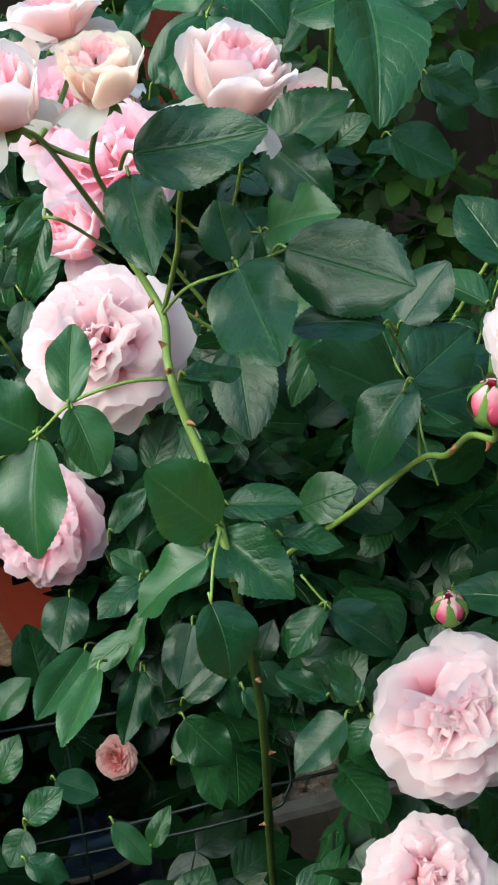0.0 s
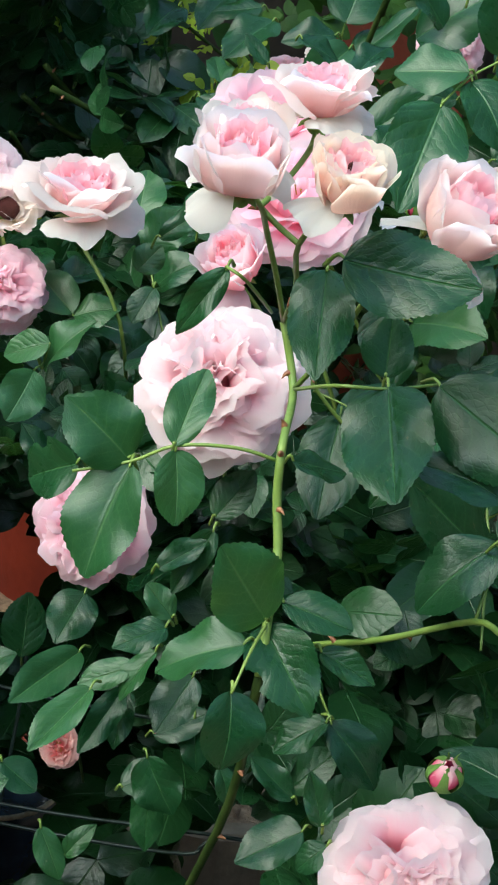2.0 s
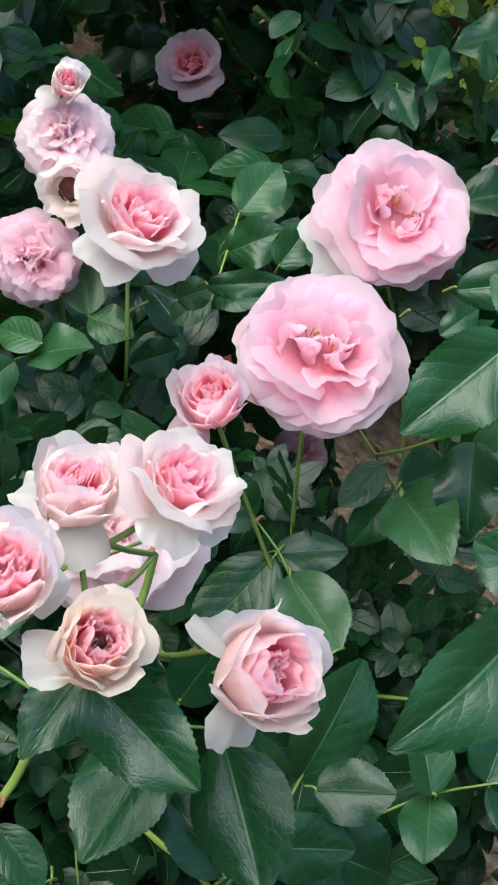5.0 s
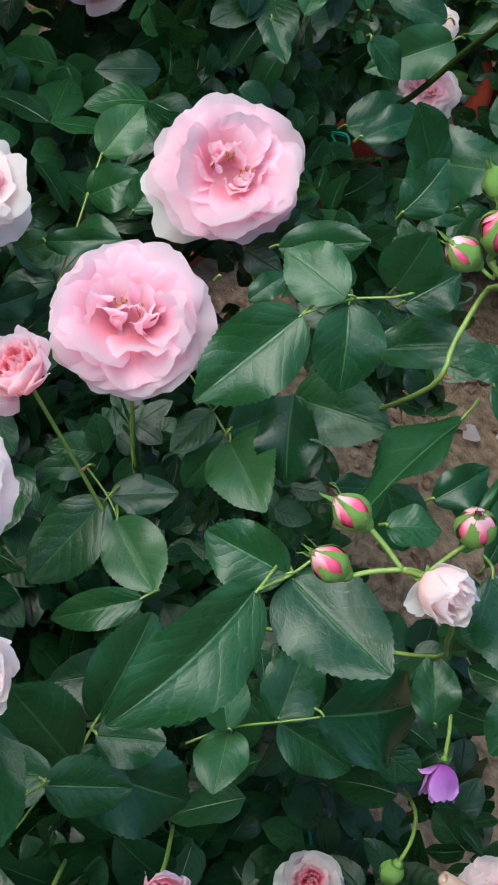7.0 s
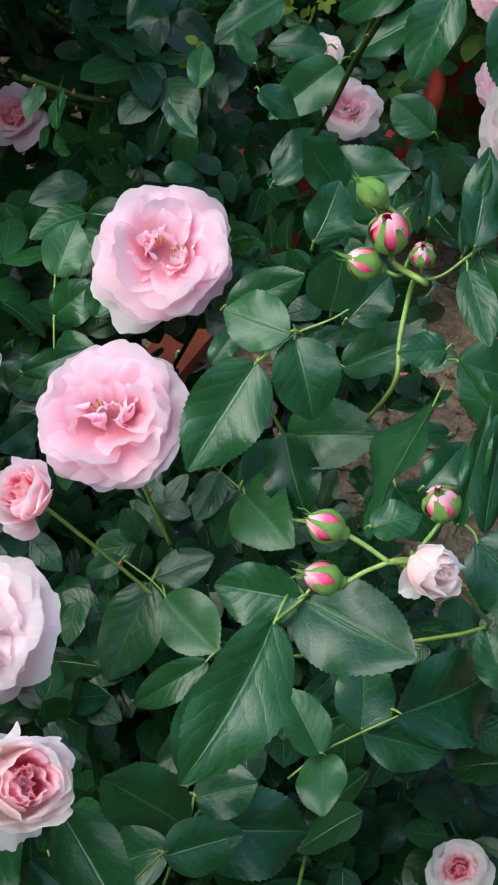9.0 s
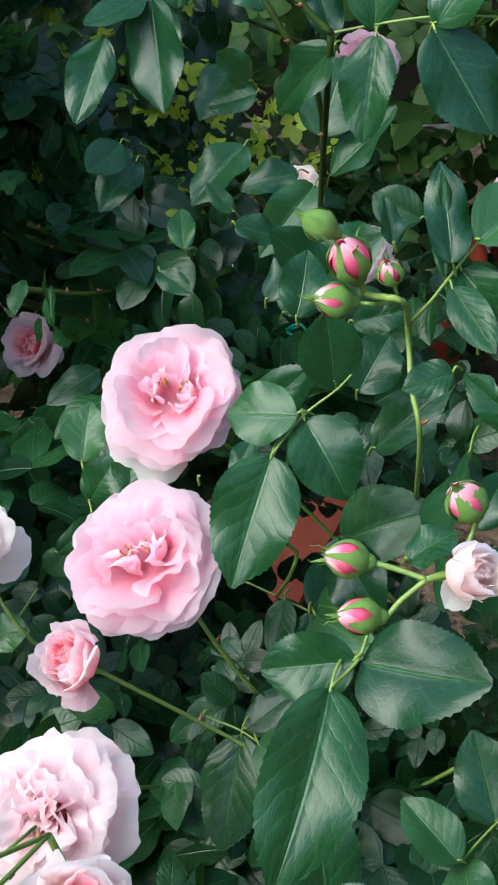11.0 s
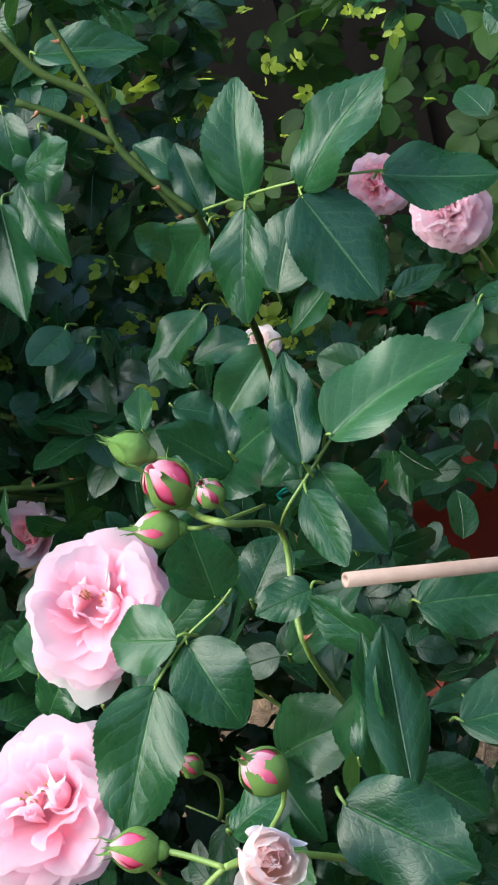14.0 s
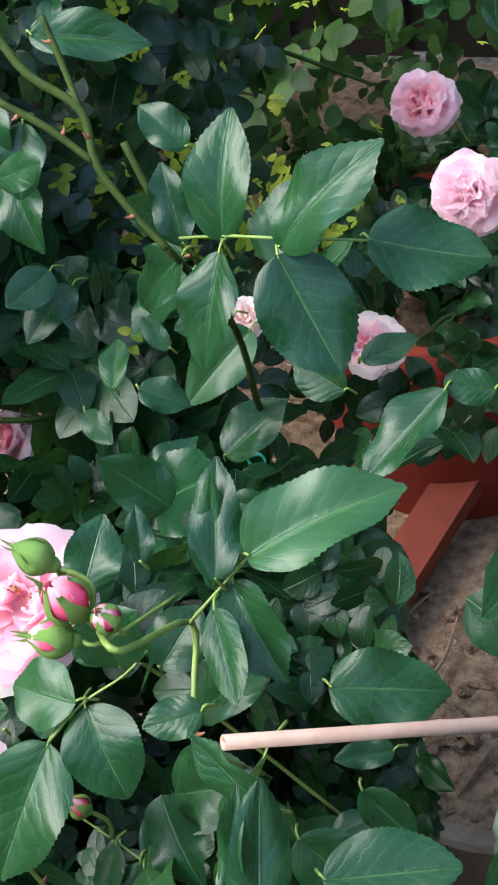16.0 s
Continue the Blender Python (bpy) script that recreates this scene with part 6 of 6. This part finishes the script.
w = thing("trellis_wire", "black coated trellis wire running behind the leaves", "wire", (-0.2004, 0.9926, 0.6617), "wires of the trellis")
cane(w, [(-0.2004, 0.9926, 0.6617), (-0.1170, 0.9882, 0.6529), (-0.0092, 0.9845, 0.6473), (0.0782, 0.9798, 0.6382)], 0.0014, 0.0014, WIRE, "strand")
w = thing("trellis_wire", "black coated trellis wire running behind the leaves", "wire", (-0.2087, 0.9650, 0.5820), "wires of the trellis")
cane(w, [(-0.2087, 0.9650, 0.5820), (-0.1047, 0.9617, 0.5775), (0.0037, 0.9601, 0.5779), (0.0957, 0.9573, 0.5744)], 0.0014, 0.0014, WIRE, "strand")
w = thing("trellis_wire", "black coated trellis wire running behind the leaves", "wire", (-0.1700, 0.9592, 0.5673), "wires of the trellis")
cane(w, [(-0.1700, 0.9592, 0.5673), (-0.0741, 0.9560, 0.5627), (-0.0099, 0.9550, 0.5628), (0.0012, 0.9571, 0.5694)], 0.0014, 0.0014, WIRE, "strand")
w = thing("trellis_wire", "black coated trellis wire running behind the leaves", "wire", (0.0049, 0.9775, 0.6279), "wires of the trellis")
cane(w, [(0.0049, 0.9775, 0.6279), (0.0101, 0.9706, 0.6085), (0.0088, 0.9607, 0.5801), (-0.0006, 0.9565, 0.5677)], 0.0014, 0.0014, WIRE, "strand")
w = thing("trellis_wire", "black coated trellis wire running behind the leaves", "wire", (-0.1385, 1.0040, 0.6973), "wires of the trellis")
cane(w, [(-0.1385, 1.0040, 0.6973), (-0.1384, 0.9842, 0.6404), (-0.1465, 0.9501, 0.5425)], 0.0014, 0.0014, WIRE, "strand")
w = thing("trellis_wire", "black coated trellis wire running behind the leaves", "wire", (0.0545, 0.9546, 0.5647), "wires of the trellis")
cane(w, [(0.0545, 0.9546, 0.5647), (0.1148, 0.9538, 0.5652), (0.1749, 0.9523, 0.5637)], 0.0014, 0.0014, WIRE, "strand")
w = thing("plant_wire", "thin blue-green coated plant wire", "wire", (0.2708, 0.9595, 0.7343), "green plant wires")
cane(w, [(0.2708, 0.9595, 0.7343), (0.2985, 0.9377, 0.7098), (0.3322, 0.8995, 0.6676)], 0.0012, 0.0012, GREEN_TIE, "strand")
w = thing("plant_wire", "thin blue-green coated plant wire", "wire", (0.2882, 0.9616, 0.7211), "green plant wires")
cane(w, [(0.2882, 0.9616, 0.7211), (0.3152, 0.9425, 0.6994), (0.3451, 0.9088, 0.6622)], 0.0012, 0.0012, GREEN_TIE, "strand")
w = thing("plant_wire", "thin blue-green coated plant wire", "wire", (0.2994, 0.9773, 0.7224), "green plant wires")
cane(w, [(0.2994, 0.9773, 0.7224), (0.3163, 0.9546, 0.6975), (0.3414, 0.9127, 0.6519)], 0.0012, 0.0012, GREEN_TIE, "strand")
w = thing("plant_tie", "blue-green tie wound round an old cane", "tie", (-0.0051, 1.3533, 0.9373), "")
cane(w, [(-0.0051, 1.3533, 0.9373), (0.0062, 1.3511, 0.9446), (0.0122, 1.3496, 0.9385), (0.0045, 1.3447, 0.9372), (-0.0039, 1.3529, 0.9360), (0.0047, 1.3585, 0.9375)], 0.0011, 0.0011, GREEN_TIE, "strand")
stick_b = thing("bamboo_stick", "short pale bamboo stick low among the leaves", "stick", (0.3385, 0.8484, 0.9041))
hollow_stick(stick_b, (0.1173, 0.0487, -0.0427), 0.0045)
w = thing("twig", "dry brown twig lying on the soil", "twig", (-0.1998, 2.0438, 0.0200), "fallen twigs")
cane(w, [(-0.1998, 2.0438, 0.0200), (-0.1890, 2.0938, 0.0200), (-0.1654, 2.1479, 0.0200)], 0.003, 0.002, DRY, "stem")
w = thing("twig", "dry brown twig lying on the soil", "twig", (-0.1172, 1.9933, 0.0200), "fallen twigs")
cane(w, [(-0.1172, 1.9933, 0.0200), (-0.1105, 2.0287, 0.0200), (-0.1142, 2.1099, 0.0200)], 0.003, 0.002, DRY, "stem")
fallen_petal((0.267, 2.433), 0)
fallen_petal((0.456, 2.137), 47)
fallen_petal((0.418, 2.180), 94)
fallen_petal((0.354, 1.849), 141)
fallen_petal((0.427, 2.372), 188)
fallen_petal((0.422, 1.428), 235)
fallen_petal((0.170, 2.402), 282)
fallen_petal((0.393, 2.717), 329)
fallen_petal((0.358, 2.474), 16)
fallen_petal((0.345, 2.298), 63)
fallen_petal((0.211, 1.702), 110)
fallen_petal((-0.123, 1.768), 157)
fallen_petal((-0.108, 1.861), 204)
fallen_petal((-0.046, 1.676), 251)
fallen_petal((0.184, 2.262), 298)

CLEAR = np.array([tuple(p) for p in TAKEN])
# broad leaves beside the withered rose
leaf(S_left, (-0.1224, 0.9568, 0.9431), (-0.1493, 0.9807, 0.9608), 0.72, 0.0, "fresh_lit")
leaf(S_left, (-0.1216, 0.9564, 0.9419), (-0.0937, 0.9536, 0.9539), 0.80, 0.0, "fresh_lit")
leaf(S_left, (-0.1336, 0.9230, 0.9174), (-0.1078, 0.9197, 0.9539), 0.72, 0.0, "fresh_lit")
leaf(S_left, (-0.1299, 0.9198, 0.9347), (-0.1582, 0.9211, 0.9228), 0.72, 0.0, "fresh_lit")
leaf(S_left, (-0.1369, 0.9121, 0.9189), (-0.1441, 0.8789, 0.8972), 0.70, 0.0, "fresh_lit")
leaf(S_left, (-0.1328, 0.9820, 0.9571), (-0.1134, 1.0164, 0.9567), 0.60, 0.0, "dark")
leaf(S_left, (-0.0881, 0.9906, 0.9663), (-0.0751, 0.9976, 0.9837), 0.90, 0.0, "fresh_lit")
leaf(S_left, (-0.0921, 0.9896, 0.9074), (-0.0743, 1.0265, 0.9150), 0.60, 0.0, "dark")
leaf(S_left, (-0.1075, 0.9943, 0.8710), (-0.0861, 0.9652, 0.8997), 0.70, 0.0, "dark")
leaf(S_left, (-0.1274, 0.9369, 0.8491), (-0.1459, 0.9452, 0.8725), 0.60, 0.0, "dark")
cane(S_left, [(-0.1451, 0.9412, 0.8877), (-0.1377, 0.9166, 0.9170), (-0.1337, 0.9239, 0.9196), (-0.1299, 0.9198, 0.9347)], 0.0008, 0.0006, STEM)
cane(S_left, [(-0.1042, 1.0027, 0.9450), (-0.1133, 0.9774, 0.9374), (-0.1223, 0.9566, 0.9426)], 0.0009, 0.0007, STEM)

OUT = np.array((0.0, -0.80, 0.60))
CLEAR_S = CLEAR @ OUT
CLEAR_L = CLEAR - CLEAR_S[:, None] * OUT


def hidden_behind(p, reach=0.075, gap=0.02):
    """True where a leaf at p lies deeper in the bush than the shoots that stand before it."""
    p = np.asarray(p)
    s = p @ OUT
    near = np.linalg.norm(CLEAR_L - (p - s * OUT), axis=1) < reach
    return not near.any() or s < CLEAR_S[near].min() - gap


GAPS = [((-0.12, 0.81, 0.83), (-0.34, 2.3, 0.14), 0.034), ((0.03, 1.36, 0.85), (-0.24, 2.35, 0.26), 0.02), ((-0.02, 1.75, 0.68), (-0.24, 2.3, 0.29), 0.04), ((0.03, 0.83, 0.63), (0.06, 1.62, 0.09), 0.045), ((-0.11, 0.82, 0.645), (-0.22, 1.5, 0.2), 0.03)]


def in_gap(p):
    """True in the loose openings of the bush, through which pot and soil show."""
    p = Vector(p)
    if p.y > 1.04 and p.x > 0.195 - 0.41 * (p.y - 1.14) and p.z < 1.11 - 0.876 * (p.y - 1.18):
        return True
    for a, b, r in GAPS:
        a, b = Vector(a), Vector(b)
        k = min(max((p - a).dot(b - a) / (b - a).length_squared, 0), 1)
        if (a + (b - a) * k - p).length < r + 0.03 * k:
            return True
    return False


def foliage(name, label, count, place, mat, lo, hi, seed, up=(0.1, -0.55, 0.8), spread=0.45, check=False):
    """Many leaf blades in one sheet of stuff, in sprays of five along short stalks."""
    rng = random.Random(seed)
    shapes = [blade(rng, rng.uniform(0.0, 0.3), rng.uniform(0, 0.3), fat=rng.uniform(0.46, 0.62), rows=11, cols=(-1.0, -0.55, 0.0, 0.55, 1.0)) for _ in range(6)]
    base = [np.array(s[0]) for s in shapes]
    allv, allf, allu, at = [], [], [], 0
    for _ in range(count):
        p = place(rng)
        if p is None:
            continue
        size = rng.uniform(lo, hi)
        d = Vector((rng.gauss(0, 1), rng.gauss(-0.4, 0.8), rng.gauss(0.1, 0.7))).normalized()
        u = Vector(up) + Vector((rng.gauss(0, spread), rng.gauss(0, spread), rng.gauss(0, spread)))
        u = (u - u.dot(d) * d).normalized()
        lat = d.cross(u)
        stalk = size * 1.3
        for k in range(5):
            if k == 0:
                b, dd = Vector(p) + d * stalk, d
            else:
                b = Vector(p) + d * stalk * (0.9 if k < 3 else 0.45)
                dd = (lat * (1 if k % 2 else -1) + d * 0.4 + u * rng.uniform(-0.3, 0.2)).normalized()
            s = size * (1 if k == 0 else rng.uniform(0.7, 0.95))
            if check and not (hidden_behind(b) and hidden_behind(b + dd * s)):
                continue
            if in_gap(b) or in_gap(b + dd * s * 0.6):
                continue
            z = (u - u.dot(dd) * dd + Vector((rng.gauss(0, 0.15), rng.gauss(0, 0.15), rng.gauss(0, 0.15))))
            z = (z - z.dot(dd) * dd).normalized()
            x = dd.cross(z)
            m = np.array([x * s * rng.uniform(0.58, 0.75), dd * s, z * s * 0.8])
            w = rng.randrange(6)
            allv.append(base[w] @ m + np.array(b))
            allf += [tuple(i + at for i in f) for f in shapes[w][1]]
            allu += shapes[w][2]
            at += len(base[w])
    me = mesh_of(name, np.concatenate(allv), allf, mat, allu)
    return tagged(new(name, me), label, "foliage", kind="stuff")


def inner(rng):
    for _ in range(60):
        x, y, z = rng.uniform(-0.75, 0.55), rng.uniform(0.62, 1.85), rng.uniform(0.12, 1.3)
        s = 0.6 * (z - 1.2) - 0.8 * y + 0.84
        if s > 0.10 - 1.3 * max(0, -0.2 - x) or s < -0.72 or x > 0.86 - 0.42 * y:
            continue
        if -0.1 < x < 0.2 and y > 1.45 and z > 0.92:
            continue
        if x < 0.02 and y > 1.22 and rng.random() < 0.3:
            continue
        if in_gap((x, y, z)):
            continue
        return x, y, z
    return None


def behind(rng):
    # the upper sprays are unseen, added to keep sky light off the back
    x, y, z = rng.uniform(-2.4, 1.8), rng.uniform(2.3, 3.6), rng.uniform(0.0, 2.9)
    if x > -0.2 and z < 0.3 or -0.6 < x < 0.35 and (y < 2.42 and z < 0.45 or y < 2.75 and z < 0.27):
        return None
    return None if in_gap((x, y, z)) else (x, y, z)


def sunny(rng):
    # loose patches deep in the bush for leaves whose colour imitates sunlight
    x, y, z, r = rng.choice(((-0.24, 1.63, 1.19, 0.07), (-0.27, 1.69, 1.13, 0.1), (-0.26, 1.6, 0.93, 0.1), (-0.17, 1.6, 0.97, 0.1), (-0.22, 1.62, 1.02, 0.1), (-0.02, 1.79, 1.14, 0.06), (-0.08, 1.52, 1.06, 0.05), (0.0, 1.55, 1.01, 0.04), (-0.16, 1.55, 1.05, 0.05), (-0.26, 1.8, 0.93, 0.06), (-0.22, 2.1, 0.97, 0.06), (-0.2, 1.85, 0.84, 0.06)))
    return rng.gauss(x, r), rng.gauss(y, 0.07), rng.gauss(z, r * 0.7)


def under(rng):
    y = rng.uniform(0.9, 1.35)
    return rng.uniform(-0.1, 0.66 - 0.42 * y), y, rng.uniform(0.65, 1.02)


def low(rng):
    y = rng.uniform(0.97, 1.55)
    return rng.uniform(-0.12, 0.27 - 0.2 * (y - 0.97)), y, 0.89 - 0.8 * (y - 0.96) + rng.uniform(-0.1, 0.03)


def screen(rng):
    return rng.uniform(0.02, 0.19), rng.uniform(0.99, 1.14), rng.uniform(0.84, 0.97)


def left_side(rng):
    x, z = rng.uniform(-0.22, -0.02), rng.uniform(0.52, 0.9)
    return x, (0.84 + 0.6 * (z - 1.2) + rng.uniform(0.03, 0.13)) / 0.8, z


def left_back(rng):
    return rng.uniform(-0.34, -0.02), rng.uniform(1.22, 1.5), rng.uniform(0.9, 1.22)


def veil(rng):
    return rng.uniform(-0.06, 0.5), rng.uniform(2.6, 2.9), rng.uniform(0.05, 0.86)


def potted(rng):
    a, r = rng.uniform(0, 6.283), 0.19 * math.sqrt(rng.random())
    return -0.22 + r * math.cos(a), 2.56 + r * math.sin(a), rng.uniform(0.33, 0.5)


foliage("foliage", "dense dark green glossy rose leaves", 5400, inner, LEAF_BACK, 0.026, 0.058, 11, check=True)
foliage("foliage", "dark shrub leaves behind the roses, with unseen tops that block sky", 3600, behind, LEAF_FAR, 0.03, 0.075, 12, check=True)
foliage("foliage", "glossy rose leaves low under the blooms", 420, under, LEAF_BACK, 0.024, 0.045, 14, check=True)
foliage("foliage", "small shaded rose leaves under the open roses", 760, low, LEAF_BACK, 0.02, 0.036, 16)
foliage("foliage", "dark rose leaves between the shoots", 46, screen, LEAF_BACK, 0.026, 0.042, 17, check=True)
foliage("foliage", "glossy toothed rose leaves low on the bush", 150, left_side, LEAF, 0.022, 0.042, 18, check=True)
foliage("foliage", "small blue-green rose leaves deep in the bush", 190, left_back, LEAF, 0.022, 0.042, 19, check=True)
foliage("foliage", "dull leaves before a red-brown board", 170, veil, LEAF_FAR, 0.04, 0.075, 20)
foliage("foliage", "dark leaves of a plant in the pot", 150, potted, LEAF_BACK, 0.03, 0.06, 15)
foliage("foliage", "bright yellow-green leaves, sunlight put into their colour", 330, sunny, LEAF_SUNLIT_HUE, 0.004, 0.018, 13, spread=1.3, check=True)

# assumed close-boarded fence behind the shrubs, built tall to cut sky light
fence = thing("fence", "dark weathered timber fence behind the shrubs", "fence", (0, 3.95, 0.0))
bv = [(x, y, z) for x in (0.0, 0.162) for y in (0.0, 0.022) for z in (0.02, 3.0)]
bf = [(0, 1, 3, 2), (4, 6, 7, 5), (0, 4, 5, 1), (2, 3, 7, 6), (0, 2, 6, 4), (1, 5, 7, 3)]
bm_ = mesh_of("board", bv, bf, BOARD_DARK, smooth=False)
for k in range(60):
    put("board", bm_, fence, pose(-4.5 + 0.15 * k, 0.026 * (k % 2), 0.0))

# unseen plain walls, added behind and beside the camera to cut low sky light
for name, x0, x1, y0, y1 in (("wall_south", -3.2, 3.2, -2.4, -2.2), ("wall_west", -3.4, -3.2, -2.4, 4.1), ("wall_east", 3.2, 3.4, -2.4, 4.1)):
    wv = [(x, y, z) for x in (x0, x1) for y in (y0, y1) for z in (-0.1, 2.3 if name == "wall_south" else 3.0)]
    tagged(new(name, mesh_of(name, wv, bf, RENDERED, smooth=False)), "plain unseen wall, added to cut low sky light", "wall", kind="structure")
